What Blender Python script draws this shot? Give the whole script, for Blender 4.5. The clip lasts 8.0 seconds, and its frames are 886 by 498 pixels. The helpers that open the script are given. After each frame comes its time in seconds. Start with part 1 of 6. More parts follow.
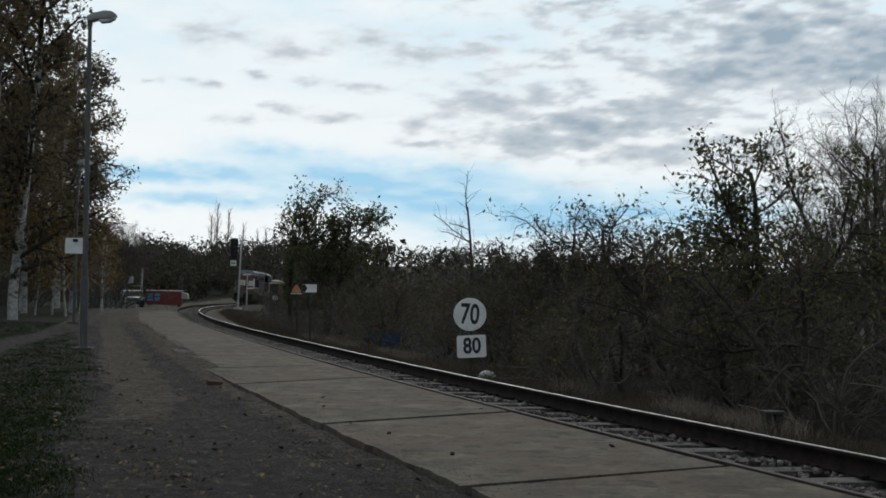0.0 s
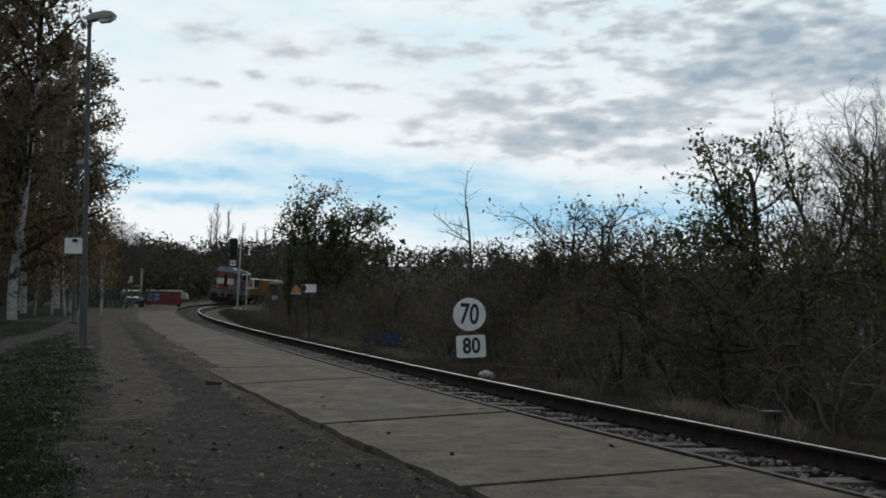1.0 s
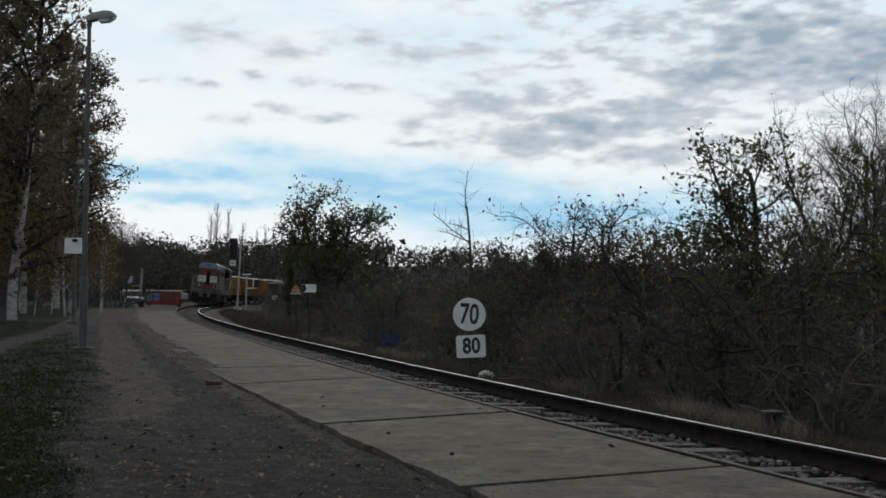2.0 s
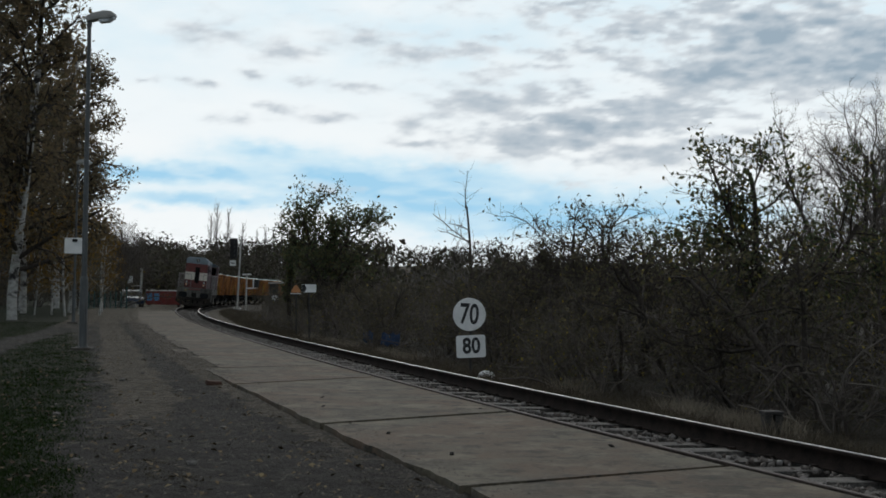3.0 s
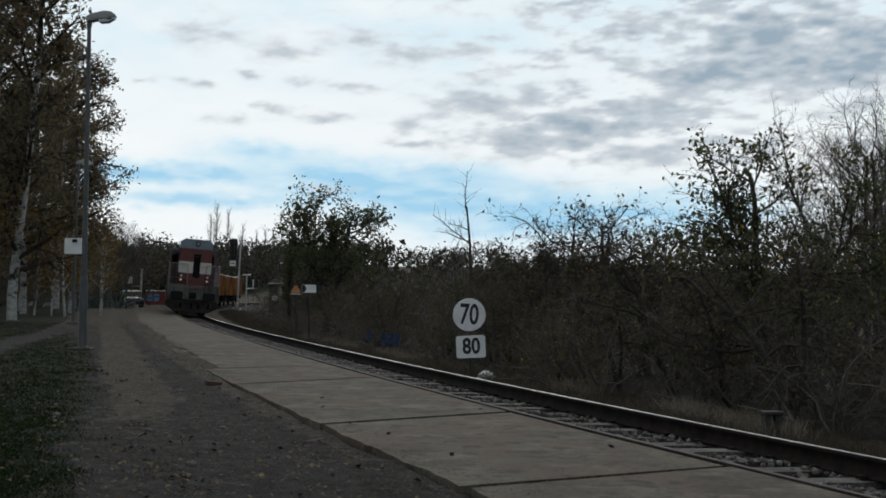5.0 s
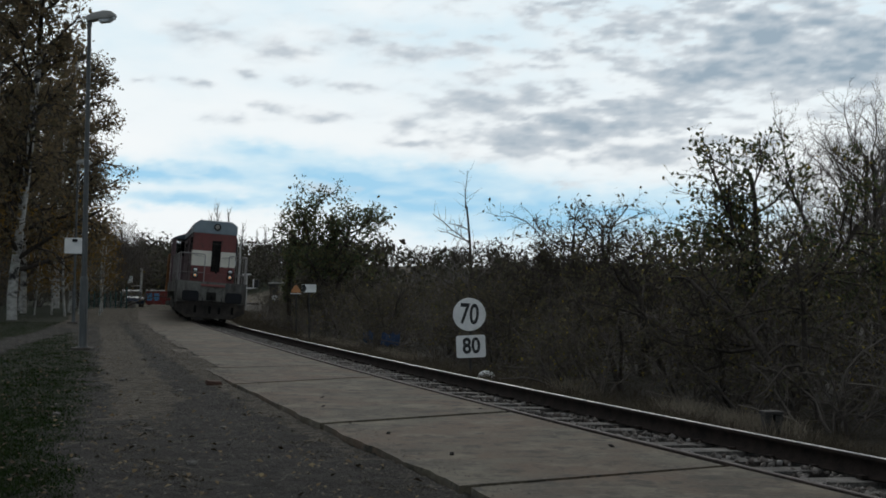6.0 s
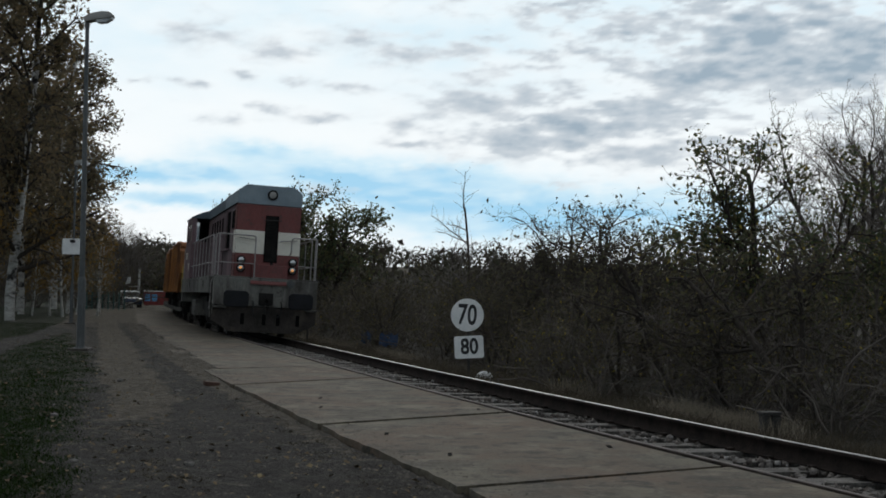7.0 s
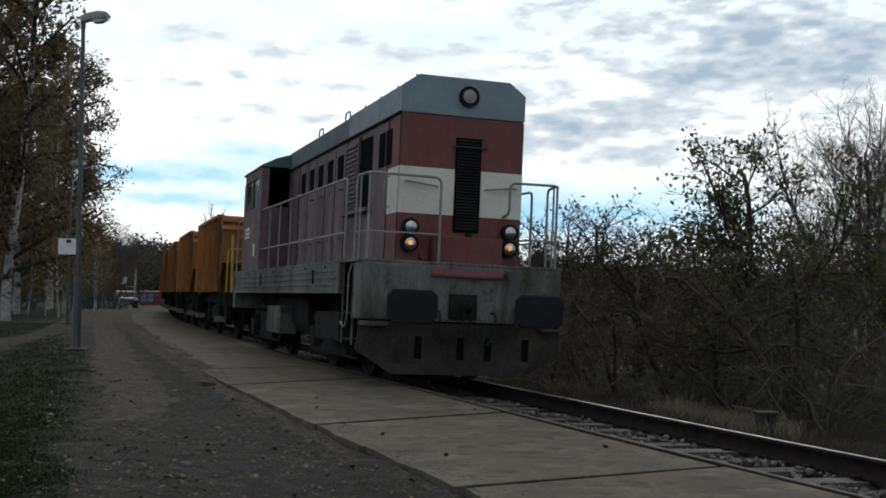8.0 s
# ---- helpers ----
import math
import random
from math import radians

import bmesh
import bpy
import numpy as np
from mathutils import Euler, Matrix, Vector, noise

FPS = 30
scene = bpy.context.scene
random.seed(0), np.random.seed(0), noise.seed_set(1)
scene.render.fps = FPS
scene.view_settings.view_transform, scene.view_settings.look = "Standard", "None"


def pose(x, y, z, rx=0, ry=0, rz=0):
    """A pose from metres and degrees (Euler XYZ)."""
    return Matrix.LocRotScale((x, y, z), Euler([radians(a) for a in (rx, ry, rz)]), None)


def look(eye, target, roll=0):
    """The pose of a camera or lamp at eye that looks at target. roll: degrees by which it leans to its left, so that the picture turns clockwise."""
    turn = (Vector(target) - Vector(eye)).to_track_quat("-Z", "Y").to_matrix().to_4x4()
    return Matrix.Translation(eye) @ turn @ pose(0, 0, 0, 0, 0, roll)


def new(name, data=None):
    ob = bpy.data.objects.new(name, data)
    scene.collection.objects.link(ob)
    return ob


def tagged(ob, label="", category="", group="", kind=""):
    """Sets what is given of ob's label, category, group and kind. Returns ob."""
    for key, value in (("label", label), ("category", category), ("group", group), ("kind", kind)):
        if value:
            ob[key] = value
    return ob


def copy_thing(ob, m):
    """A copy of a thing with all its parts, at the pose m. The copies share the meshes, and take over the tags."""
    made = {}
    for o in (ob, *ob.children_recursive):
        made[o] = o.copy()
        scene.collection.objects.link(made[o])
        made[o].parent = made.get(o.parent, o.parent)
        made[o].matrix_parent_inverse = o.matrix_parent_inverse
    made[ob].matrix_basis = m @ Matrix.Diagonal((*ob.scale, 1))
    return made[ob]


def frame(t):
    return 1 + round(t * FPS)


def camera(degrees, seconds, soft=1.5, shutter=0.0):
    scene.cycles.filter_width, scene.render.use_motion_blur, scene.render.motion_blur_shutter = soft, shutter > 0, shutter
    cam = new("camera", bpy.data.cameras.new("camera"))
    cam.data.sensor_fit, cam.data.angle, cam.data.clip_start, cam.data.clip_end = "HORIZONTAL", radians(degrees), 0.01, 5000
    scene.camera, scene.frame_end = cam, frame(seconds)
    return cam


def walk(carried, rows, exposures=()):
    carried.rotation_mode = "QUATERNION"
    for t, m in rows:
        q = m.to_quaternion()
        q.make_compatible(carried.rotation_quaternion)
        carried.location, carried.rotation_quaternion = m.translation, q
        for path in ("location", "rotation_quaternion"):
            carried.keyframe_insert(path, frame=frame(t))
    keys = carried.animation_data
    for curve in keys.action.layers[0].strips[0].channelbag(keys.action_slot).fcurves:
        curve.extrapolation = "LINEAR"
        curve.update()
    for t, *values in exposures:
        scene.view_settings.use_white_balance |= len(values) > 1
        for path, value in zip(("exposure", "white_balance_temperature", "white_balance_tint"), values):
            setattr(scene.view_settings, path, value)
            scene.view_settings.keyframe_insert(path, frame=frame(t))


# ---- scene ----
from mathutils import geometry

# ---------------------------------------------------------------- camera
EYE = (0.0, 0.0, 1.18)


def aim(right, up=0.0):
    """The camera's pose, turned right and up by these degrees from where it starts."""
    a, b = radians(right), radians(2.327 + up)
    target = (EYE[0] + math.sin(a) * math.cos(b) * 10, EYE[1] + math.cos(a) * math.cos(b) * 10, EYE[2] + math.sin(b) * 10)
    return look(EYE, target, 1.0)


cam = camera(40.50, 8.0, 1.75)
walk(cam, [(0.0, aim(0.0)), (1.5, aim(0.027)), (3.0, aim(0.027)), (4.0, aim(0.030)), (4.5, aim(0.035, 0.025)), (5.2, aim(0.03, 0.01)), (6.0, aim(0.027)),
           (6.5, aim(0.08, 0.012)), (7.0, aim(0.121, 0.035)), (7.5, aim(0.202, 0.04)), (8.0, aim(0.297, 0.04))],
     exposures=[(0.0, 0.0), (6.0, 0.0), (7.0, 0.06), (7.5, 0.14), (8.0, 0.31)])

# ---------------------------------------------------------------- light
SUN_UP, SUN_ROUND = radians(26), radians(-6)


def nodes_of(owner):
    owner.use_nodes = True
    tree = owner.node_tree
    tree.nodes.clear()
    return tree, tree.nodes, tree.links


def add(tree, kind, **values):
    """A node with its inputs set by name."""
    node = tree.nodes.new(kind)
    for key, value in values.items():
        node.inputs[key.replace("_", " ")].default_value = value
    return node


def ramp(tree, stops):
    node = tree.nodes.new("ShaderNodeValToRGB")
    el = node.color_ramp.elements
    while len(el) < len(stops):
        el.new(0.5)
    for e, (at, c) in zip(el, stops):
        e.position = at
        e.color = (c, c, c, 1) if isinstance(c, (int, float)) else (*c, 1)
    return node


SUN_WAY = (math.sin(SUN_ROUND) * math.cos(SUN_UP), math.cos(SUN_ROUND) * math.cos(SUN_UP), math.sin(SUN_UP))


def sky_noise(tree, source, stretch, scale, detail, rough, shift=(0, 0, 0), twist=0.0):
    mp = add(tree, "ShaderNodeMapping")
    mp.inputs["Scale"].default_value = stretch
    mp.inputs["Location"].default_value = shift
    tree.links.new(source, mp.inputs[0])
    n = add(tree, "ShaderNodeTexNoise", Scale=scale, Detail=detail, Roughness=rough, Distortion=twist)
    tree.links.new(mp.outputs[0], n.inputs["Vector"])
    return n.outputs[0]


def plus(tree, a, b, k=1.0, kind="MULTIPLY_ADD"):
    """a + k * b"""
    m = add(tree, "ShaderNodeMath")
    m.operation = kind
    tree.links.new(b, m.inputs[0])
    m.inputs[1].default_value = k
    tree.links.new(a, m.inputs[2])
    return m.outputs[0]


def make_world():
    world = bpy.data.worlds.new("sky")
    scene.world = world
    tree, nodes, links = nodes_of(world)
    out = add(tree, "ShaderNodeOutputWorld")
    bg = add(tree, "ShaderNodeBackground", Strength=1.0)
    sky = nodes.new("ShaderNodeTexSky")
    sky.sky_type, sky.sun_disc, sky.sun_elevation, sky.sun_rotation = "NISHITA", False, SUN_UP, SUN_ROUND
    sky.dust_density, sky.ozone_density = 0.3, 2.0
    dim = add(tree, "ShaderNodeMix")
    dim.data_type, dim.blend_type = "RGBA", "MULTIPLY"
    dim.inputs[0].default_value = 1.0
    dim.inputs[7].default_value = (0.042, 0.0535, 0.064, 1)
    links.new(sky.outputs[0], dim.inputs[6])
    co = add(tree, "ShaderNodeTexCoord")
    way = co.outputs["Generated"]
    veil_at = sky_noise(tree, way, (1.0, 0.5, 3.4), 4.2, 6.0, 0.52, (0.35, 0.0, 0.2), 0.4)
    sep = add(tree, "ShaderNodeSeparateXYZ")
    links.new(way, sep.inputs[0])
    band = ramp(tree, [(0.0, 0.85), (0.03, 0.78), (0.065, 0.62), (0.09, 0.30), (0.115, 0.30), (0.145, 0.62), (0.30, 0.75)])
    links.new(sep.outputs[2], band.inputs[0])
    veil = ramp(tree, [(0.60, 0.0), (0.84, 1.0)])
    links.new(plus(tree, veil_at, band.outputs[0], 0.42), veil.inputs[0])
    # the veil is brightest round the hidden sun and dull away from it
    dot = add(tree, "ShaderNodeVectorMath")
    dot.operation = "DOT_PRODUCT"
    links.new(way, dot.inputs[0])
    dot.inputs[1].default_value = SUN_WAY
    glow = ramp(tree, [(0.0, (0.56, 0.605, 0.635)), (0.35, (0.49, 0.535, 0.565)), (0.60, (0.40, 0.44, 0.465)), (0.80, (0.56, 0.605, 0.635)), (0.90, (0.90, 0.935, 0.95)), (0.97, (0.97, 0.99, 1.0))])
    half = add(tree, "ShaderNodeMath")
    half.operation = "MULTIPLY_ADD"
    half.inputs[1].default_value, half.inputs[2].default_value = 0.5, 0.5
    links.new(dot.outputs["Value"], half.inputs[0])
    links.new(half.outputs[0], glow.inputs[0])
    mix = add(tree, "ShaderNodeMix")
    mix.data_type = "RGBA"
    links.new(veil.outputs[0], mix.inputs[0])
    links.new(dim.outputs[2], mix.inputs[6])
    links.new(glow.outputs[0], mix.inputs[7])
    links.new(mix.outputs[2], bg.inputs[0])
    links.new(bg.outputs[0], out.inputs[0])


make_world()
sun = new("sun", bpy.data.lights.new("sun", "SUN"))
sun.data.energy, sun.data.angle, sun.data.color = 0.4, radians(18), (1.0, 0.95, 0.88)
sun.matrix_world = look((0, 0, 50), Vector((0, 0, 50)) - Vector(SUN_WAY))


# ---------------------------------------------------------------- materials
def surface(name, low, high, scale=4.0, rough=0.8, metal=0.0, bump=0.3, fine=40.0, stain=None, stain_at=(0.55, 0.7), each=False, stretch=None, spec=0.4):
    """A worn surface: two tones in clouds and grain, a stain of its own shape, fine relief."""
    m = bpy.data.materials.new(name)
    tree, nodes, links = nodes_of(m)
    out = add(tree, "ShaderNodeOutputMaterial")
    b = add(tree, "ShaderNodeBsdfPrincipled", Roughness=rough, Metallic=metal)
    b.inputs["Specular IOR Level"].default_value = spec
    co = add(tree, "ShaderNodeTexCoord")
    where = co.outputs["Object"]
    if stretch:
        mp = add(tree, "ShaderNodeMapping")
        mp.inputs["Scale"].default_value = stretch
        links.new(where, mp.inputs[0])
        where = mp.outputs[0]
    big = add(tree, "ShaderNodeTexNoise", Scale=scale, Detail=6.0, Roughness=0.62)
    small = add(tree, "ShaderNodeTexNoise", Scale=fine, Detail=3.0, Roughness=0.6)
    for n in (big, small):
        links.new(where, n.inputs["Vector"])
    blend = add(tree, "ShaderNodeMix")
    blend.inputs[0].default_value = 0.4
    links.new(big.outputs[0], blend.inputs[2])
    links.new(small.outputs[0], blend.inputs[3])
    tone = ramp(tree, [(0.39, low), (0.61, high)])
    last = blend.outputs[0]
    if each:
        info = add(tree, "ShaderNodeObjectInfo")
        mv = add(tree, "ShaderNodeMath")
        mv.operation = "MULTIPLY_ADD"
        mv.inputs[1].default_value, mv.inputs[2].default_value = 0.09, -0.045
        links.new(info.outputs["Random"], mv.inputs[0])
        sm = add(tree, "ShaderNodeMath")
        sm.operation = "ADD"
        links.new(last, sm.inputs[0])
        links.new(mv.outputs[0], sm.inputs[1])
        last = sm.outputs[0]
    links.new(last, tone.inputs[0])
    colour = tone.outputs[0]
    if stain:
        sn = add(tree, "ShaderNodeTexNoise", Scale=scale * 0.37, Detail=7.0, Roughness=0.68, Distortion=0.4)
        links.new(where, sn.inputs["Vector"])
        sf = ramp(tree, [(stain_at[0], 0.0), (stain_at[1], 1.0)])
        links.new(sn.outputs[0], sf.inputs[0])
        mx = add(tree, "ShaderNodeMix")
        mx.data_type = "RGBA"
        links.new(sf.outputs[0], mx.inputs[0])
        links.new(colour, mx.inputs[6])
        mx.inputs[7].default_value = (*stain, 1)
        colour = mx.outputs[2]
    links.new(colour, b.inputs["Base Color"])
    bp = add(tree, "ShaderNodeBump", Strength=bump, Distance=0.02)
    links.new(blend.outputs[0], bp.inputs["Height"])
    links.new(bp.outputs[0], b.inputs["Normal"])
    links.new(b.outputs[0], out.inputs[0])
    return m


def speckled(m, dark, scale, at):
    """Adds small dirt specks to a surface made above."""
    tree = m.node_tree
    b = next(n for n in tree.nodes if n.type == "BSDF_PRINCIPLED")
    was = b.inputs["Base Color"].links[0].from_socket
    co = next(n for n in tree.nodes if n.type == "TEX_COORD")
    n = add(tree, "ShaderNodeTexNoise", Scale=scale, Detail=4.0, Roughness=0.75)
    tree.links.new(co.outputs["Object"], n.inputs["Vector"])
    f = ramp(tree, [(at[0], 0.0), (at[1], 1.0)])
    tree.links.new(n.outputs[0], f.inputs[0])
    mx = add(tree, "ShaderNodeMix")
    mx.data_type = "RGBA"
    tree.links.new(f.outputs[0], mx.inputs[0])
    tree.links.new(was, mx.inputs[6])
    mx.inputs[7].default_value = (*dark, 1)
    tree.links.new(mx.outputs[2], b.inputs["Base Color"])


def leafy(name, tones, rough=0.7, glow_through=0.25):
    """Leaves or twigs, each piece its own tone."""
    m = bpy.data.materials.new(name)
    tree, nodes, links = nodes_of(m)
    out = add(tree, "ShaderNodeOutputMaterial")
    b = add(tree, "ShaderNodeBsdfPrincipled", Roughness=rough)
    b.inputs["Specular IOR Level"].default_value = 0.25
    geo = add(tree, "ShaderNodeNewGeometry")
    t = ramp(tree, [(i / max(1, len(tones) - 1), c) for i, c in enumerate(tones)])
    links.new(geo.outputs["Random Per Island"], t.inputs[0])
    links.new(t.outputs[0], b.inputs["Base Color"])
    if glow_through:
        tr = add(tree, "ShaderNodeBsdfTranslucent")
        links.new(t.outputs[0], tr.inputs[0])
        mx = add(tree, "ShaderNodeMixShader", Fac=glow_through)
        links.new(b.outputs[0], mx.inputs[1])
        links.new(tr.outputs[0], mx.inputs[2])
        links.new(mx.outputs[0], out.inputs[0])
    else:
        links.new(b.outputs[0], out.inputs[0])
    return m


def lamp_glow(name, colour, strength):
    m = bpy.data.materials.new(name)
    tree, nodes, links = nodes_of(m)
    out = add(tree, "ShaderNodeOutputMaterial")
    b = add(tree, "ShaderNodeBsdfPrincipled", Roughness=0.25)
    b.inputs["Base Color"].default_value = (*colour, 1)
    b.inputs["Emission Color"].default_value = (*colour, 1)
    b.inputs["Emission Strength"].default_value = strength
    links.new(b.outputs[0], out.inputs[0])
    return m


def glass(name, tint=(0.26, 0.28, 0.3)):
    m = bpy.data.materials.new(name)
    tree, nodes, links = nodes_of(m)
    out = add(tree, "ShaderNodeOutputMaterial")
    b = add(tree, "ShaderNodeBsdfPrincipled", Roughness=0.06)
    b.inputs["Base Color"].default_value = (*tint, 1)
    b.inputs["Transmission Weight"].default_value = 1.0
    b.inputs["IOR"].default_value = 1.1
    links.new(b.outputs[0], out.inputs[0])
    return m


MAT = dict(
    slab=surface("worn_concrete", (0.035, 0.0302, 0.0208), (0.108, 0.093, 0.065), 1.9, 0.92, 0, 1.0, 30, (0.094, 0.064, 0.041), (0.44, 0.60), each=True),
    sleeper=surface("sleeper_concrete", (0.045, 0.041, 0.036), (0.155, 0.146, 0.132), 4, 0.9, 0, 0.8, 40, (0.05, 0.04, 0.032), (0.47, 0.6), each=True),
    ballast=leafy("ballast_stone", [(0.035, 0.031, 0.027), (0.11, 0.10, 0.09), (0.075, 0.06, 0.05), (0.21, 0.20, 0.19)], 0.85, 0),
    grit=leafy("earth_clods", [(0.022, 0.019, 0.016), (0.040, 0.034, 0.029), (0.06, 0.052, 0.043), (0.085, 0.074, 0.061), (0.13, 0.117, 0.10)], 0.95, 0),
    bed=surface("ballast_bed", (0.025, 0.023, 0.021), (0.09, 0.082, 0.075), 9, 0.95, 0, 1.0, 45),
    rail=surface("rusted_rail", (0.010, 0.008, 0.007), (0.030, 0.022, 0.018), 6, 0.95, 0, 0.4, 60, spec=0.12),
    rail_top=surface("polished_rail", (0.21, 0.21, 0.205), (0.33, 0.33, 0.325), 6, 0.42, 1.0, 0.05, 80),
    rail_dull=surface("dull_rail_head", (0.05, 0.042, 0.037), (0.12, 0.10, 0.09), 5, 0.75, 0.3, 0.1, 60),
    red=surface("faded_red_paint", (0.125, 0.036, 0.033), (0.185, 0.056, 0.050), 1.6, 0.62, 0, 0.15, 26, (0.095, 0.062, 0.056), (0.47, 0.72), stretch=(1, 1, 0.45)),
    # faded red of the sides, with the sky's reflection put into the mauve
    mauve=surface("weathered_red_sky_sheen", (0.095, 0.062, 0.068), (0.180, 0.115, 0.125), 1.6, 0.6, 0, 0.2, 26, (0.055, 0.034, 0.035), (0.46, 0.66), stretch=(1.4, 1, 0.25)),
    bluegrey=surface("blue_grey_paint", (0.16, 0.205, 0.235), (0.23, 0.285, 0.32), 1.7, 0.55, 0, 0.12, 30, (0.13, 0.15, 0.16), (0.55, 0.75)),
    roofgrey=surface("sooty_roof_paint", (0.05, 0.07, 0.085), (0.10, 0.135, 0.16), 1.7, 0.6, 0, 0.12, 30),
    cream=surface("grubby_white_paint", (0.60, 0.57, 0.49), (0.72, 0.69, 0.60), 1.8, 0.55, 0, 0.06, 25, (0.50, 0.44, 0.37), (0.58, 0.85)),
    sill=surface("dusty_grey_paint", (0.088, 0.088, 0.079), (0.186, 0.182, 0.162), 1.8, 0.8, 0, 0.25, 26, (0.040, 0.034, 0.030), (0.45, 0.62), stretch=(1, 1.2, 0.35)),
    black=surface("sooty_black_steel", (0.008, 0.008, 0.008), (0.026, 0.024, 0.022), 3, 0.9, 0, 0.3, 30, (0.04, 0.03, 0.024), (0.58, 0.78), spec=0.15),
    plough=surface("mud_caked_steel", (0.020, 0.018, 0.016), (0.050, 0.043, 0.038), 2.2, 0.9, 0, 0.6, 24, (0.105, 0.086, 0.070), (0.54, 0.74), spec=0.2),
    navy=surface("blue_black_buffer", (0.004, 0.0045, 0.006), (0.009, 0.010, 0.013), 3, 0.85, 0.0, 0.2, 30),
    railgrey=surface("grey_handrail_paint", (0.19, 0.175, 0.17), (0.31, 0.29, 0.28), 5, 0.6, 0, 0.1, 40),
    ochre=surface("rusty_orange_paint", (0.21, 0.082, 0.020), (0.43, 0.178, 0.040), 1.5, 0.75, 0, 0.25, 22, (0.12, 0.05, 0.020), (0.48, 0.66), stretch=(1, 1, 0.3)),
    inner=surface("bare_orange_hopper", (0.24, 0.10, 0.04), (0.36, 0.16, 0.07), 1.5, 0.8, 0, 0.2, 22),
    yellow=surface("yellow_rail_paint", (0.30, 0.20, 0.025), (0.42, 0.28, 0.04), 3, 0.6, 0, 0.1, 22),
    tarp=surface("grey_green_load_cover", (0.22, 0.30, 0.28), (0.32, 0.40, 0.37), 2, 0.8, 0, 0.2, 22),
    white=surface("white_enamel", (0.66, 0.66, 0.64), (0.80, 0.80, 0.78), 3, 0.5, 0, 0.05, 25, (0.5, 0.47, 0.43), (0.6, 0.8)),
    # shade inside gaps and openings, put in as one near-black colour
    void=surface("shade_black_opening", (0.004, 0.004, 0.004), (0.008, 0.008, 0.008), 3, 1.0, 0, 0.0, 25, spec=0.03),
    letter=surface("black_enamel", (0.012, 0.012, 0.012), (0.022, 0.022, 0.022), 3, 0.5, 0, 0.05, 25),
    galv=surface("galvanised_steel", (0.065, 0.07, 0.07), (0.12, 0.125, 0.125), 3, 0.55, 0.5, 0.15, 40, (0.12, 0.11, 0.10), (0.55, 0.75), stretch=(1, 1, 0.3)),
    dark=surface("dark_painted_steel", (0.03, 0.028, 0.026), (0.06, 0.055, 0.05), 4, 0.7, 0.2, 0.2, 30),
    orange=surface("orange_sign", (0.40, 0.17, 0.065), (0.50, 0.23, 0.09), 3, 0.6, 0, 0.05, 25),
    headlamp=surface("lamp_reflector", (0.35, 0.35, 0.35), (0.6, 0.6, 0.6), 20, 0.3, 1.0, 0.1, 40),
    amber=lamp_glow("amber_lamp", (1.0, 0.38, 0.08), 0.6),
    window=glass("dark_window_glass"),
    concrete=surface("pale_concrete", (0.34, 0.33, 0.31), (0.52, 0.51, 0.48), 4, 0.9, 0, 0.4, 30),
    bark=surface("brown_bark", (0.022, 0.018, 0.014), (0.065, 0.052, 0.042), 8, 0.95, 0, 0.8, 30, stretch=(1, 1, 0.3)),
    birch=surface("birch_bark", (0.24, 0.235, 0.215), (0.55, 0.53, 0.49), 3, 0.8, 0, 0.4, 30, (0.025, 0.022, 0.02), (0.5, 0.58), stretch=(1, 1, 1.6)),
    twig=leafy("twig_bark", [(0.062, 0.053, 0.046), (0.108, 0.093, 0.080), (0.160, 0.139, 0.120)], 0.9, 0),
    greytwig=leafy("grey_twig_bark", [(0.09, 0.08, 0.073), (0.14, 0.128, 0.118), (0.19, 0.175, 0.165)], 0.9, 0),
    leaf_olive=leafy("olive_brown_leaf", [(0.060, 0.053, 0.037), (0.088, 0.079, 0.049), (0.122, 0.105, 0.056), (0.075, 0.079, 0.043), (0.098, 0.077, 0.052)], 0.7, 0.45),
    leaf_birch=leafy("brown_green_birch_leaf", [(0.105, 0.087, 0.058), (0.150, 0.120, 0.072), (0.190, 0.135, 0.072), (0.10, 0.098, 0.060)], 0.6, 0.55),
    leaf_green=leafy("dark_green_leaf", [(0.045, 0.062, 0.032), (0.072, 0.092, 0.044), (0.10, 0.108, 0.050), (0.12, 0.10, 0.044)], 0.6, 0.5),
    leaf_yellow=leafy("yellow_autumn_leaf", [(0.20, 0.17, 0.035), (0.30, 0.22, 0.045), (0.17, 0.155, 0.04)], 0.7, 0.35),
    leaf_gold=leafy("golden_birch_leaf", [(0.20, 0.115, 0.028), (0.26, 0.155, 0.040), (0.14, 0.09, 0.03), (0.09, 0.07, 0.026)], 0.7, 0.4),
    dry=leafy("dry_grass", [(0.046, 0.039, 0.028), (0.076, 0.065, 0.047), (0.11, 0.094, 0.07), (0.036, 0.031, 0.022)]),
    straw=leafy("pale_straw", [(0.13, 0.11, 0.08), (0.20, 0.17, 0.13), (0.27, 0.235, 0.18)]),
    blade=leafy("autumn_grass", [(0.009, 0.022, 0.005), (0.014, 0.030, 0.007), (0.020, 0.032, 0.008), (0.010, 0.022, 0.005), (0.034, 0.032, 0.013)], 1.0, 0.06),
    far_leaf=leafy("far_foliage", [(0.042, 0.036, 0.029), (0.060, 0.050, 0.036), (0.050, 0.051, 0.032), (0.070, 0.062, 0.038)], 0.9, 0.2),
    leaf_fallen=leafy("fallen_leaf", [(0.06, 0.038, 0.018), (0.12, 0.082, 0.036), (0.045, 0.03, 0.018), (0.17, 0.13, 0.062)], 0.8, 0),
    lampshell=surface("beige_lamp_shell", (0.24, 0.235, 0.22), (0.33, 0.325, 0.30), 4, 0.5, 0, 0.1, 30),
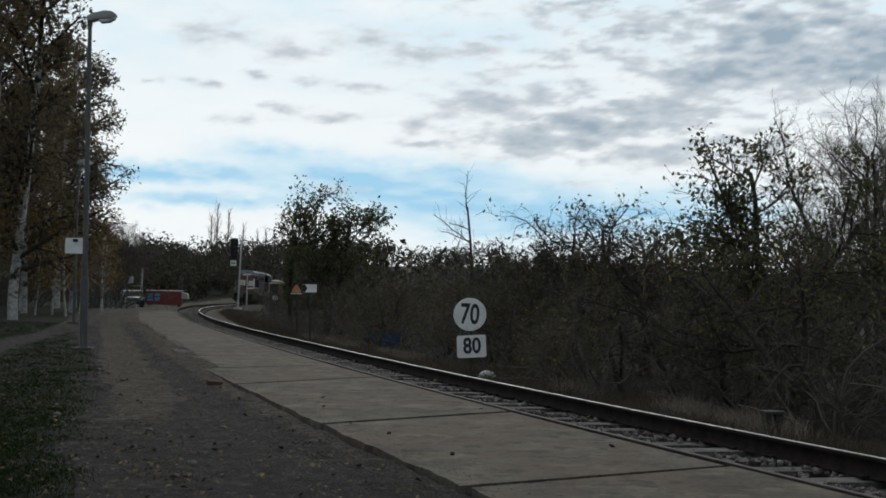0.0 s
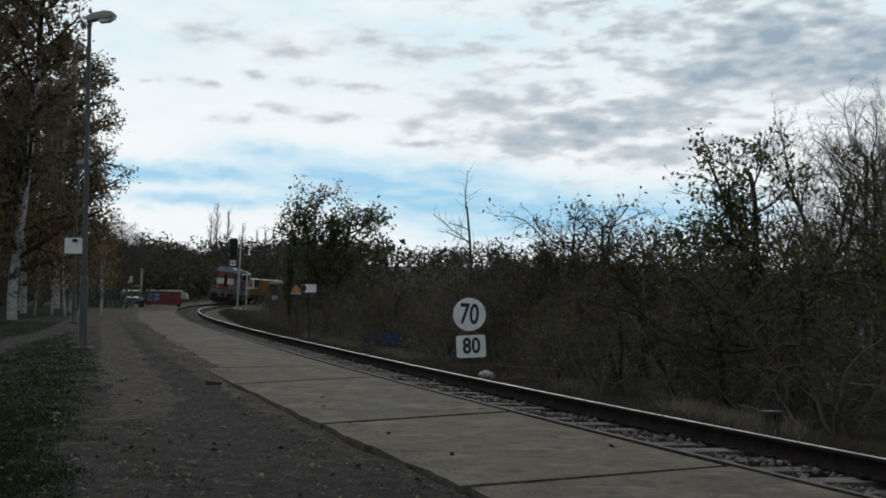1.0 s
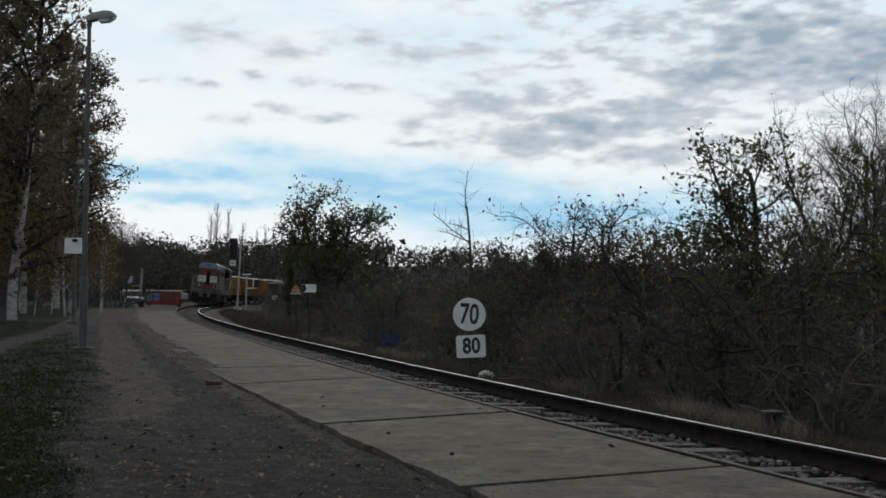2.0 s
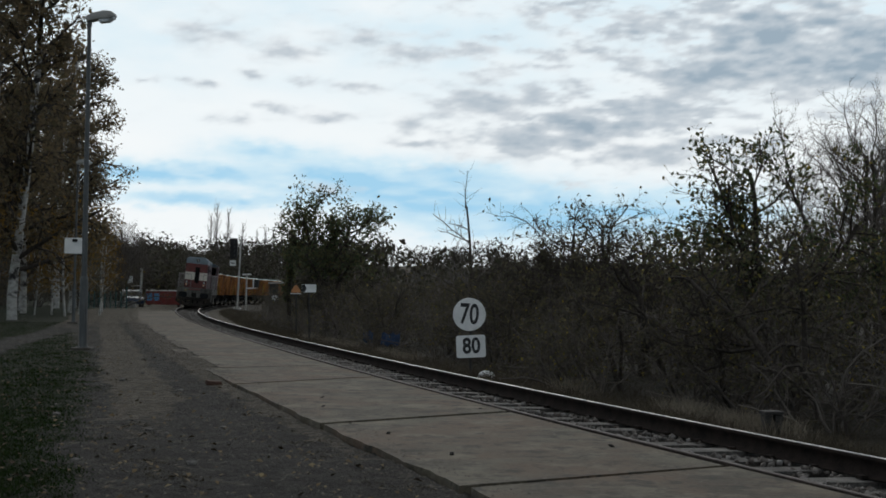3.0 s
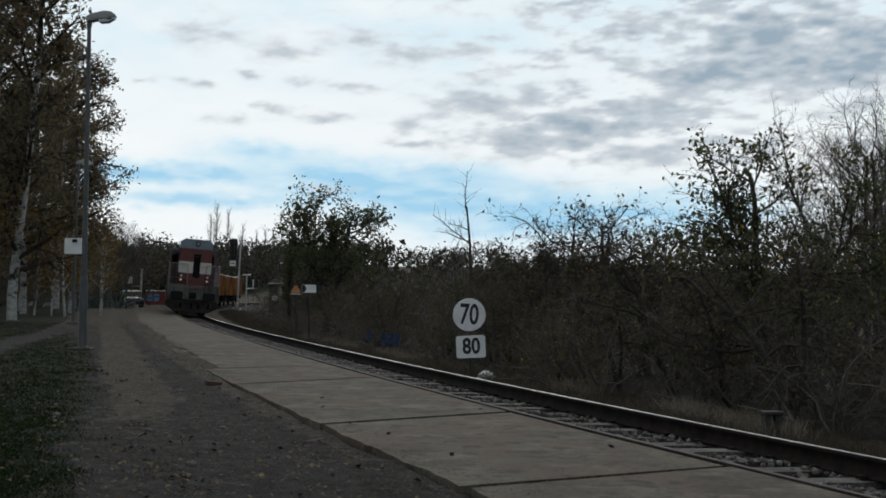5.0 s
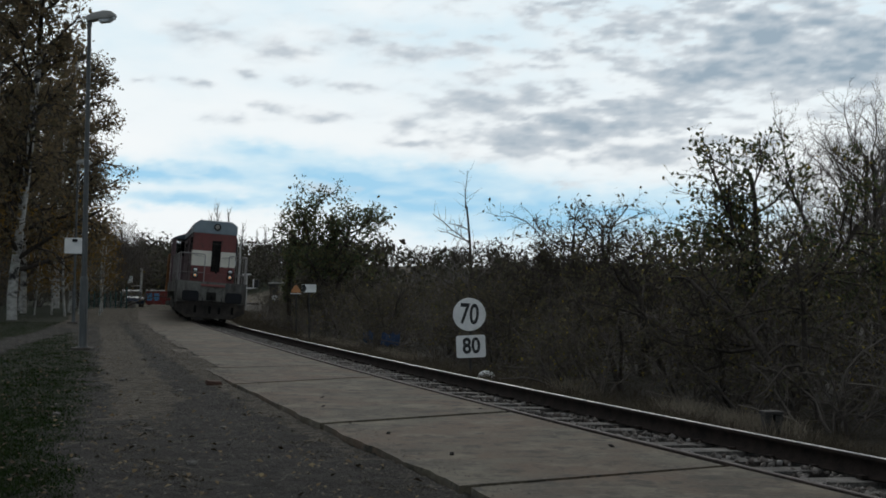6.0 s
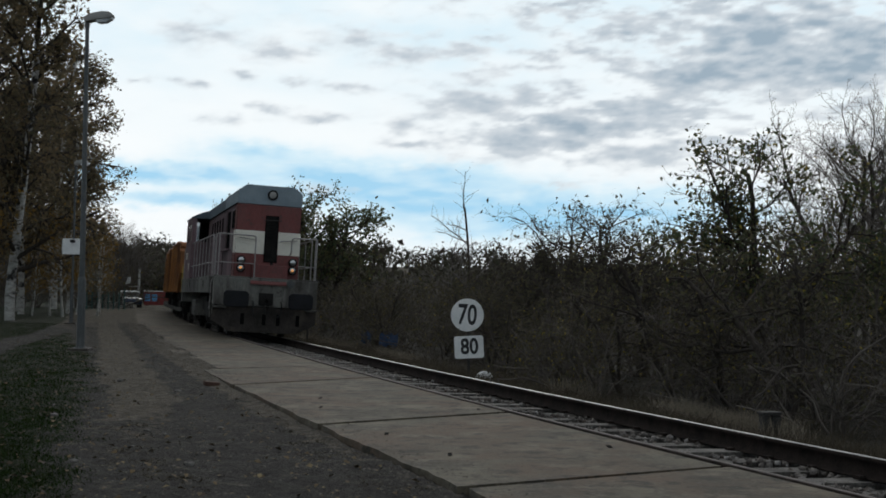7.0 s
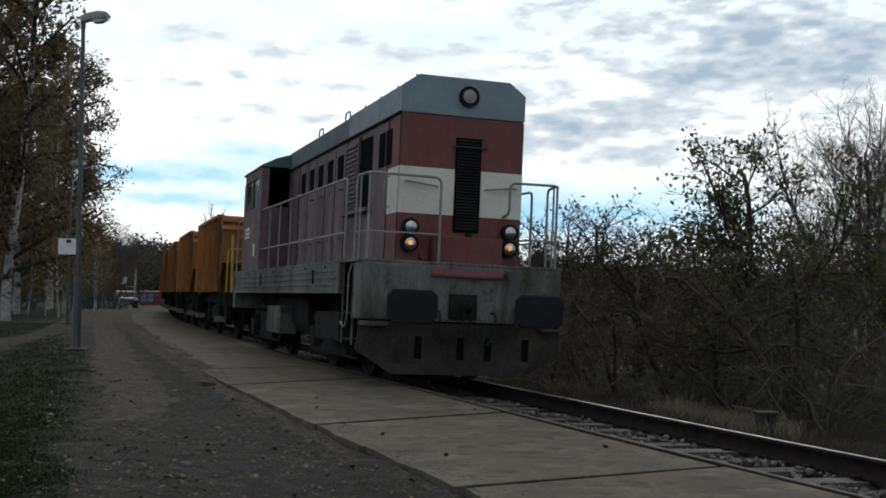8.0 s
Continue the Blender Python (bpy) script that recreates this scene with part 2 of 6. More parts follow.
    bowl=surface("frosted_bowl", (0.55, 0.57, 0.58), (0.7, 0.72, 0.72), 4, 0.3, 0, 0.02, 30),
    carblue=surface("dark_blue_car_paint", (0.015, 0.03, 0.06), (0.03, 0.05, 0.09), 3, 0.3, 0.2, 0.02, 25),
    vanred=surface("red_container_paint", (0.17, 0.025, 0.024), (0.25, 0.045, 0.04), 3, 0.5, 0, 0.05, 25),
    bluepanel=surface("pale_blue_panel", (0.08, 0.24, 0.46), (0.12, 0.32, 0.55), 3, 0.5, 0, 0.05, 25),
    bluesheet=surface("blue_plastic_sheet", (0.008, 0.022, 0.06), (0.016, 0.042, 0.10), 3, 0.9, 0, 0.3, 15),
    tyre=surface("black_rubber", (0.012, 0.012, 0.012), (0.022, 0.022, 0.022), 6, 0.85, 0, 0.1, 30),
    teal=surface("teal_fence_paint", (0.03, 0.085, 0.08), (0.05, 0.12, 0.11), 3, 0.6, 0, 0.1, 25),
    wall=surface("grey_render", (0.3, 0.29, 0.27), (0.42, 0.41, 0.38), 3, 0.9, 0, 0.2, 25),
    clay=surface("red_brick_piece", (0.05, 0.026, 0.018), (0.095, 0.05, 0.036), 12, 0.9, 0, 0.5, 60),
)


for leaf in ("blade", "dry"):
    for node in MAT[leaf].node_tree.nodes:
        if node.type == "BSDF_PRINCIPLED":
            node.inputs["Specular IOR Level"].default_value, node.inputs["Roughness"].default_value = 0.05, 1.0
speckled(MAT["slab"], (0.138, 0.118, 0.085), 1.2, (0.53, 0.66))
speckled(MAT["slab"], (0.036, 0.031, 0.022), 3.4, (0.52, 0.62))
speckled(MAT["slab"], (0.030, 0.025, 0.021), 9.0, (0.60, 0.68))
speckled(MAT["slab"], (0.16, 0.138, 0.115), 19.0, (0.62, 0.70))
speckled(MAT["cream"], (0.45, 0.39, 0.32), 3.0, (0.62, 0.80))
speckled(MAT["red"], (0.075, 0.045, 0.04), 5.0, (0.56, 0.72))
speckled(MAT["sill"], (0.036, 0.031, 0.027), 4.0, (0.54, 0.68))
speckled(MAT["mauve"], (0.05, 0.036, 0.037), 6.0, (0.56, 0.70))


# ---------------------------------------------------------------- mesh helpers
def mesh_of(name, verts, faces, mat):
    """A mesh from arrays: faces all of one length."""
    verts, faces = np.asarray(verts, np.float32), np.asarray(faces, np.int32)
    me = bpy.data.meshes.new(name)
    k = faces.shape[1]
    me.vertices.add(len(verts))
    me.vertices.foreach_set("co", verts.ravel())
    me.loops.add(faces.size)
    me.loops.foreach_set("vertex_index", faces.ravel())
    me.polygons.add(len(faces))
    me.polygons.foreach_set("loop_start", np.arange(0, faces.size, k, dtype=np.int32))
    me.update(calc_edges=True)
    me.validate()
    me.materials.append(mat)
    return me


def smooth(me, angle=40):
    me.polygons.foreach_set("use_smooth", np.ones(len(me.polygons), bool))
    me.set_sharp_from_angle(angle=radians(angle))
    return me


def part(name, bm, mat, parent=None, label="", soft=False):
    """Links a bmesh as one mesh object, under a thing or a part."""
    me = bpy.data.meshes.new(name)
    bmesh.ops.recalc_face_normals(bm, faces=bm.faces)
    bm.to_mesh(me)
    bm.free()
    me.materials.append(mat)
    if soft:
        smooth(me)
    ob = new(name, me)
    if parent:
        ob.parent = parent
    if label:
        ob["label"] = label
    return ob


def shared(name, me, parent, m=None, label=""):
    ob = new(name, me)
    ob.parent = parent
    if m is not None:
        ob.matrix_basis = m
    if label:
        ob["label"] = label
    return ob


def box(x0, x1, y0, y1, z0, z1, bevel=0.0, bm=None):
    bm = bm or bmesh.new()
    vs = [bm.verts.new((x, y, z)) for x in (x0, x1) for y in (y0, y1) for z in (z0, z1)]
    es = []
    for f in ((0, 1, 3, 2), (4, 6, 7, 5), (0, 4, 5, 1), (2, 3, 7, 6), (0, 2, 6, 4), (1, 5, 7, 3)):
        es += bm.faces.new([vs[i] for i in f]).edges
    if bevel:
        bmesh.ops.recalc_face_normals(bm, faces=bm.faces)
        bmesh.ops.bevel(bm, geom=list(set(es)), offset=bevel, segments=2, affect="EDGES", profile=0.6)
    return bm


def prism(outline, axis, a, b, bevel=0.0, bm=None):
    """A closed outline of pairs, drawn out along an axis from a to b."""
    bm = bm or bmesh.new()
    ax = "xyz".index(axis)

    def at(p, v):
        q = list(p)
        q.insert(ax, v)
        return q
    one = [bm.verts.new(at(p, a)) for p in outline]
    two = [bm.verts.new(at(p, b)) for p in outline]
    n = len(outline)
    fs = [bm.faces.new(one), bm.faces.new(two[::-1])]
    fs += [bm.faces.new((one[i], two[i], two[(i + 1) % n], one[(i + 1) % n])) for i in range(n)]
    if bevel:
        bmesh.ops.recalc_face_normals(bm, faces=bm.faces)
        bmesh.ops.bevel(bm, geom=list({e for f in fs for e in f.edges}), offset=bevel, segments=2, affect="EDGES", profile=0.6)
    return bm


def tube(points, r, sides=8, bm=None, close=True):
    """A round bar through points; r is one radius or one for each point."""
    bm = bm or bmesh.new()
    pts = [Vector(q) for q in points]
    rs = r if isinstance(r, (list, tuple)) else [r] * len(pts)
    rings, side = [], None
    for i, q in enumerate(pts):
        d = (pts[min(i + 1, len(pts) - 1)] - pts[max(i - 1, 0)]).normalized()
        if side is None:
            side = d.orthogonal().normalized()
        side = (side - d * side.dot(d)).normalized()
        up = d.cross(side)
        rings.append([bm.verts.new(q + (side * math.cos(2 * math.pi * k / sides) + up * math.sin(2 * math.pi * k / sides)) * rs[i]) for k in range(sides)])
    for a, b in zip(rings, rings[1:]):
        for k in range(sides):
            bm.faces.new((a[k], a[(k + 1) % sides], b[(k + 1) % sides], b[k]))
    if close:
        bm.faces.new(rings[0][::-1])
        bm.faces.new(rings[-1])
    return bm


def arc(points, cut=0.12, steps=4):
    """Points of a bent bar: the corners rounded."""
    pts = [Vector(q) for q in points]
    out = [pts[0]]
    for a, b, c in zip(pts, pts[1:], pts[2:]):
        p, q = b + (a - b).normalized() * cut, b + (c - b).normalized() * cut
        for i in range(steps + 1):
            t = i / steps
            out.append(p.lerp(b, t).lerp(b.lerp(q, t), t))
    return out + [pts[-1]]


def empty(name, label, category, m=None, group="", kind=""):
    ob = new(name)
    if m is not None:
        ob.matrix_basis = m
    return tagged(ob, label, category, group, kind)


def tag(ob, label, category, group="", kind=""):
    return tagged(ob, label, category, group, kind)


# ---------------------------------------------------------------- the line of the track
BEND_AT = (-60, -25, 0, 12, 25, 40, 55, 70, 85, 100, 120, 150, 260)
BEND = (0.0051, 0.0051, 0.0035, 0.0007, 0.0012, 0.0020, 0.0013, 0.0025, 0.0019, 0.0038, 0.0032, 0.0030, 0.0030)
TILT_AT, TILT = (-60, 0, 25, 50, 75, 100, 260), (1.24, 1.29, 2.26, 3.54, 4.18, 4.75, 4.77)
SS = np.arange(-60.0, 260.5, 0.5)


def lay_line():
    k = np.interp(SS, BEND_AT, BEND)
    turn = np.concatenate([[0], np.cumsum((k[1:] + k[:-1]) / 2 * 0.5)])
    at0 = int(np.argmin(abs(SS)))
    turn = radians(-18.168) + turn - turn[at0]
    dx, dy = np.sin(turn), np.cos(turn)
    x = np.concatenate([[0], np.cumsum((dx[1:] + dx[:-1]) / 4)])
    y = np.concatenate([[0], np.cumsum((dy[1:] + dy[:-1]) / 4)])
    return x - x[at0] + 0.3675, y - y[at0] + 16.2191, turn


LX, LY, LT = lay_line()


def on_line(s, lat=0.0, z=0.0, tilted=True):
    """The place s metres back along the track and lat metres to its far side."""
    x, y, t = np.interp(s, SS, LX), np.interp(s, SS, LY), np.interp(s, SS, LT)
    c = radians(np.interp(s, TILT_AT, TILT)) if tilted else 0.0
    l2 = lat * math.cos(c) + z * math.sin(c)
    z2 = -lat * math.sin(c) + z * math.cos(c)
    return Vector((x + math.cos(t) * l2, y - math.sin(t) * l2, z2))


def line_pose(s, lat=0.0, z=0.0, tilted=True):
    """A pose on the track: x along it towards the camera, y to its far side."""
    t = np.interp(s, SS, LT)
    c = radians(np.interp(s, TILT_AT, TILT)) if tilted else 0.0
    f = Vector((-math.sin(t), -math.cos(t), 0))
    l = Vector((math.cos(t), -math.sin(t), 0))
    up = Vector((0, 0, 1))
    l2, u2 = l * math.cos(c) - up * math.sin(c), l * math.sin(c) + up * math.cos(c)
    m = Matrix((f, l2, u2)).transposed().to_4x4()
    m.translation = on_line(s, lat, z, tilted)
    return m


def track_coords(x, y):
    """s and lat of many places at once."""
    x, y = np.asarray(x), np.asarray(y)
    best = np.full(x.shape, 1e9)
    idx = np.zeros(x.shape, int)
    for i in range(0, len(SS), 4):
        d = (x - LX[i]) ** 2 + (y - LY[i]) ** 2
        near = d < best
        best[near], idx[near] = d[near], i
    dx, dy, t = x - LX[idx], y - LY[idx], LT[idx]
    return SS[idx] + dx * np.sin(t) + dy * np.cos(t), dx * np.cos(t) - dy * np.sin(t)


def wobble(x, y, size, seed=0):
    """Smooth uneven ground, about -1 to 1, from a few crossing waves."""
    rs = np.random.RandomState(seed)
    out = 0
    for k in range(7):
        a, f = rs.uniform(0, 6.28), rs.uniform(0.6, 1.9) / size
        out = out + np.sin((x * math.cos(a) + y * math.sin(a)) * f * 6.28 + rs.uniform(0, 6.28) + 1.3 * np.sin((x * math.sin(a) - y * math.cos(a)) * f * 2.3))
    return out / 4.0


def height(x, y):
    """The ground's height."""
    x, y = np.asarray(x, float), np.asarray(y, float)
    s, lat = track_coords(x, y)
    r = np.hypot(x, y)
    left = -0.035 + 0.012 * wobble(x, y, 1.1, 3) + np.where(r < 40, 0.008 * wobble(x, y, 0.42, 41) + 0.005 * wobble(x, y, 0.2, 42), 0) + 0.02 * wobble(x, y, 4.0, 4)
    top = -0.012 + 0.75 * np.sin(np.radians(np.interp(s, TILT_AT, TILT)))
    creep = np.clip((s - 0.5) / 4, 0, 1)
    edge = -3.0 + creep * (0.26 + 0.09 * wobble(x, y, 3.2, 31))
    left = left + np.clip((lat + 3.7) / 0.5, 0, 1) * (0.022 - 0.04 * np.clip((lat + 3.10) / 0.05, 0, 1)) * (1 - creep)
    left = left + np.clip((lat + 4.2) / 1.0, 0, 1) * creep * (top + 0.035 + 0.006)
    left = left + 0.05 * np.clip((-lat - 6.5) / 5, 0, 1)
    far_slabs = np.clip((s - 60) / 6, 0, 1)
    mid = np.interp(np.where(lat < -1.5, np.minimum(lat - (edge + 3.0), -1.5), lat), (-3.0, -2.45, 1.7, 2.5, 3.6, 12, 40), (-0.035, -0.34, -0.34, -0.46, -0.56, -0.9, -2.2))
    mid = mid + np.where(lat > 2.0, 0.06 * wobble(x, y, 2.0, 5), 0)
    mid = np.where((lat > -3) & (lat < -1.5), mid * (1 - far_slabs) + far_slabs * (-0.2), mid)
    z = np.where(lat < edge, left, mid)
    z = z + np.where(lat > 1.7, np.clip((s - 45) / 35, 0, 1) * np.clip((lat - 1.7) / 1.2, 0, 1) * 0.5, 0)
    az = np.degrees(np.arctan2(x, y))
    ridge = np.interp(az, (-180, -40, -16, -8, 3, 7, 12, 40, 180), (3, 5, 8.0, 8.5, 9.5, 7.0, 4.5, 4, 3))
    rise = np.clip((r - 150) / 170, 0, 1)
    z = z + ridge * rise * rise * (3 - 2 * rise) + 1.2 * wobble(x, y, 90, 6) * np.clip((r - 180) / 150, 0, 1)
    far = np.clip((r - 500) / 1500, 0, 1)
    return z + far * 42 + far * 8 * wobble(x, y, 900, 8)


def grassy(x, y):
    """How much grass grows: none on the trodden ground."""
    s, lat = track_coords(x, y)
    edge = np.interp(s, (-30, -8, -4, -1, 4, 8, 14, 30, 60), (-5.2, -4.95, -4.8, -4.62, -4.5, -4.4, -4.75, -5.1, -6.5)) + 0.16 * wobble(x, y, 1.3, 11) + 0.08 * wobble(x, y, 0.5, 12)
    g = np.clip((edge - lat) / np.interp(s, (-8, -2, 5), (1.1, 0.7, 0.45)), 0, 1)
    trail = np.interp(s, (5, 12, 22, 40), (-7.0, -6.6, -5.7, -5.2))
    g = g * np.clip((abs(lat - trail + 0.1 * wobble(x, y, 1.5, 13)) - 0.28) / 0.3, 0, 1) ** np.where(s > 4, 1, 0)
    right = np.clip((lat - 2.2) / 0.8, 0, 1)
    return np.clip(np.maximum(g, right), 0, 1), right


# ---------------------------------------------------------------- ground
def ground_material():
    m = bpy.data.materials.new("ground_earth_and_grass")
    tree, nodes, links = nodes_of(m)
    out = add(tree, "ShaderNodeOutputMaterial")
    b = add(tree, "ShaderNodeBsdfPrincipled", Roughness=0.95)
    b.inputs["Specular IOR Level"].default_value = 0.2
    co = add(tree, "ShaderNodeTexCoord")
    at = {}
    for name in ("grass", "bank", "litter"):
        at[name] = add(tree, "ShaderNodeAttribute")
        at[name].attribute_name = name

    def noise_node(scale, detail=6.0, rough=0.65):
        n = add(tree, "ShaderNodeTexNoise", Scale=scale, Detail=detail, Roughness=rough)
        links.new(co.outputs["Object"], n.inputs["Vector"])
        return n

    def two(source, a, b2, lo=0.42, hi=0.59):
        t = ramp(tree, [(lo, a), (hi, b2)])
        links.new(source, t.inputs[0])
        return t.outputs[0]

    def mixed(fac, a, b2):
        x = add(tree, "ShaderNodeMix")
        x.data_type = "RGBA"
        links.new(fac, x.inputs[0])
        links.new(a, x.inputs[6])
        links.new(b2, x.inputs[7])
        return x.outputs[2]
    big, mid, fine = noise_node(1.3, 7.0, 0.7), noise_node(6.5, 7.0, 0.72), noise_node(42, 5, 0.7)
    earth = two(mid.outputs[0], (0.013, 0.0123, 0.0098), (0.037, 0.0347, 0.0284))
    pale = two(mid.outputs[0], (0.052, 0.0445, 0.031), (0.138, 0.118, 0.084))
    patch = two(big.outputs[0], 0.0, 1.0, 0.46, 0.58)
    worn = plus(tree, at["litter"].outputs["Fac"], mid.outputs[0], 1.1)
    earth = mixed(two(worn, 0.0, 1.0, 0.72, 1.38), earth, pale)
    speck = two(fine.outputs[0], (0.016, 0.014, 0.012), (0.15, 0.135, 0.118), 0.38, 0.68)
    x = add(tree, "ShaderNodeMix")
    x.data_type = "RGBA"
    x.inputs[0].default_value = 0.22
    links.new(earth, x.inputs[6])
    links.new(speck, x.inputs[7])
    earth = x.outputs[2]
    green = two(mid.outputs[0], (0.007, 0.012, 0.0035), (0.018, 0.025, 0.008))
    straw = two(mid.outputs[0], (0.024, 0.021, 0.015), (0.056, 0.049, 0.036))
    turf = mixed(patch, green, two(fine.outputs[0], (0.010, 0.016, 0.005), (0.028, 0.031, 0.012)))
    turf = mixed(at["bank"].outputs["Fac"], turf, straw)
    wide = add(tree, "ShaderNodeMath")
    wide.operation = "ADD"
    links.new(at["grass"].outputs["Fac"], wide.inputs[0])
    sh = add(tree, "ShaderNodeMath")
    sh.operation = "MULTIPLY_ADD"
    sh.inputs[1].default_value, sh.inputs[2].default_value = 0.9, -0.45
    links.new(mid.outputs[0], sh.inputs[0])
    links.new(sh.outputs[0], wide.inputs[1])
    links.new(mixed(two(wide.outputs[0], 0.0, 1.0, 0.35, 0.65), earth, turf), b.inputs["Base Color"])
    bp = add(tree, "ShaderNodeBump", Strength=1.0, Distance=0.06)
    hh = add(tree, "ShaderNodeMath")
    hh.operation = "ADD"
    links.new(mid.outputs[0], hh.inputs[0])
    links.new(fine.outputs[0], hh.inputs[1])
    links.new(hh.outputs[0], bp.inputs["Height"])
    links.new(bp.outputs[0], b.inputs["Normal"])
    links.new(b.outputs[0], out.inputs[0])
    return m


def make_ground():
    az = np.concatenate([np.arange(-180, -27, 6.0), np.arange(-27, 27.01, 0.2), np.arange(33, 180, 6.0)])
    rad = np.concatenate([[0.004, 0.2, 0.5], np.geomspace(1.0, 4200, 380)])
    n, k = len(az), len(rad)
    a, r = np.meshgrid(np.radians(az), rad)
    x, y = (r * np.sin(a)).ravel() + 0.06, (r * np.cos(a)).ravel() + 0.04
    z = height(x, y)
    i = np.arange(n * k).reshape(k, n)
    j = np.roll(i, -1, axis=1)
    f = np.stack([i[:-1], j[:-1], j[1:], i[1:]], -1).reshape(-1, 4)[:, ::-1]
    me = mesh_of("ground", np.stack([x, y, z], -1), f, ground_material())
    me.polygons.foreach_set("use_smooth", np.ones(len(me.polygons), bool))
    g, right = grassy(x, y)
    s, lat = track_coords(x, y)
    trodden = np.interp(s, (-9, -4, -1, 4, 16, 35), (-5.2, -4.7, -4.25, -4.22, -3.97, -4.0)) + 0.08 * wobble(x, y, 2.1, 15)
    litter = np.interp(s, (-6, -3, -0.5), (0.0, 0.4, 1.0)) * np.clip((0.46 - abs(lat - trodden)) / 0.30, 0, 1)
    litter = np.maximum(litter, np.interp(s, (-8, -4.5, 0), (0.05, 0.4, 0.6)) * np.clip((0.36 - abs(lat + 3.08)) / 0.2, 0, 1))
    litter = np.maximum(litter, 0.55 * np.clip((s - 20) / 20, 0, 1)) + 0.16 * wobble(x, y, 0.9, 16) + 0.12 * wobble(x, y, 0.35, 17)
    for name, v in (("grass", g), ("bank", right), ("litter", np.clip(litter, 0, 1))):
        me.attributes.new(name, "FLOAT", "POINT").data.foreach_set("value", v.astype(np.float32))
    tag(new("ground", me), "trodden earth path with autumn grass and leaf litter", "ground", kind="structure")


make_ground()


# ---------------------------------------------------------------- drifting clouds
def lattice_noise(x, y, seed, octaves=5):
    """Smooth noise from 0 to 1 in several octaves."""
    table = np.random.RandomState(seed).uniform(0, 1, (128, 128))
    out, size, total = 0, 1.0, 0
    for k in range(octaves):
        u, v = x * 2 ** k + 17.3 * k, y * 2 ** k + 5.1 * k
        i, j = np.floor(u).astype(int), np.floor(v).astype(int)
        a, b = u - i, v - j
        a, b = a * a * (3 - 2 * a), b * b * (3 - 2 * b)
        t00, t10 = table[i % 128, j % 128], table[(i + 1) % 128, j % 128]
        t01, t11 = table[i % 128, (j + 1) % 128], table[(i + 1) % 128, (j + 1) % 128]
        out = out + size * ((t00 * (1 - a) + t10 * a) * (1 - b) + (t01 * (1 - a) + t11 * a) * b)
        total += size
        size *= 0.52
    return out / total


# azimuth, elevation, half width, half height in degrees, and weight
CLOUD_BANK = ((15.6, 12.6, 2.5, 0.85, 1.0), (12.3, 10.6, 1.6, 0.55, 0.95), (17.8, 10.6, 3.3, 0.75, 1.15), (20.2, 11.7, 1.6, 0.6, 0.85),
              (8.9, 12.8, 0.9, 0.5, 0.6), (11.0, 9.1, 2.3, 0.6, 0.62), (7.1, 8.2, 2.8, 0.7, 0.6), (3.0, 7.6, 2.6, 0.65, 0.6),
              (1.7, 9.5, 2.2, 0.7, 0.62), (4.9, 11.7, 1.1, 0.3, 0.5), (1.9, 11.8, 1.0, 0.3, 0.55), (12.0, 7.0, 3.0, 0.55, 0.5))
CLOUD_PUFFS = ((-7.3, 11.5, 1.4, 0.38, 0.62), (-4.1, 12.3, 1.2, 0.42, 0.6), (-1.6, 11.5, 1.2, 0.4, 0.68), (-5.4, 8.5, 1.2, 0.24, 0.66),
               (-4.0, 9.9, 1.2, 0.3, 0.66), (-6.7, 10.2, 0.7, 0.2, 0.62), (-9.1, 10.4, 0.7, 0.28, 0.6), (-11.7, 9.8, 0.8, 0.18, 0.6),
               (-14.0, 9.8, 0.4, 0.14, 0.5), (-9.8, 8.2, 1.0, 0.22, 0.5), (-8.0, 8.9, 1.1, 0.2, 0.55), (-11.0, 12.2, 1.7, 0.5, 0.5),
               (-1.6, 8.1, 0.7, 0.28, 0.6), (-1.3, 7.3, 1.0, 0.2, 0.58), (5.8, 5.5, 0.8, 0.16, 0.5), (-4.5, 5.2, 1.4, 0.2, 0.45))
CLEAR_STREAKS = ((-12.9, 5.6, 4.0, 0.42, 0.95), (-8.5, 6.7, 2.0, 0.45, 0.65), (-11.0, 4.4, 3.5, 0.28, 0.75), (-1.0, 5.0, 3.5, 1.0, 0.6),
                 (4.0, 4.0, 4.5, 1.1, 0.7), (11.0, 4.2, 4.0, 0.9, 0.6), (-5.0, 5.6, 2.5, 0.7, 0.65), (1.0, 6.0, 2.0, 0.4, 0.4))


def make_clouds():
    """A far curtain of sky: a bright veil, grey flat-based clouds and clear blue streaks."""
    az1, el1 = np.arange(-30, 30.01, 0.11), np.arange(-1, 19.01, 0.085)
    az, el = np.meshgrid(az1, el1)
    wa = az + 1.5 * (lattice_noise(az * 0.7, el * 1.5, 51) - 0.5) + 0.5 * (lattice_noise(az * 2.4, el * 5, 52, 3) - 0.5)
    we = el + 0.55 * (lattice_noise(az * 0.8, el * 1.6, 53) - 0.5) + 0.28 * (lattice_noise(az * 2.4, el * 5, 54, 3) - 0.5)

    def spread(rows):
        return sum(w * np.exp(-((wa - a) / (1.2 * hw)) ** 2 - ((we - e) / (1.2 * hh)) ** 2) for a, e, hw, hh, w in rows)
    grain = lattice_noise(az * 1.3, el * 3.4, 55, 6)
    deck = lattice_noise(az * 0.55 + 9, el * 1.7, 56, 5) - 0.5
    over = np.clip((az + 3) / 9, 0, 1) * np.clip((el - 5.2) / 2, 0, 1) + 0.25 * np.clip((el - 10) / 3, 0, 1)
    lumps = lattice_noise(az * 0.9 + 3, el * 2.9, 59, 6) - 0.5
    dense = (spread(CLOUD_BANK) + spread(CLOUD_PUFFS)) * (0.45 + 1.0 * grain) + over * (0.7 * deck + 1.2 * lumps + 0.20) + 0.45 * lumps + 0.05
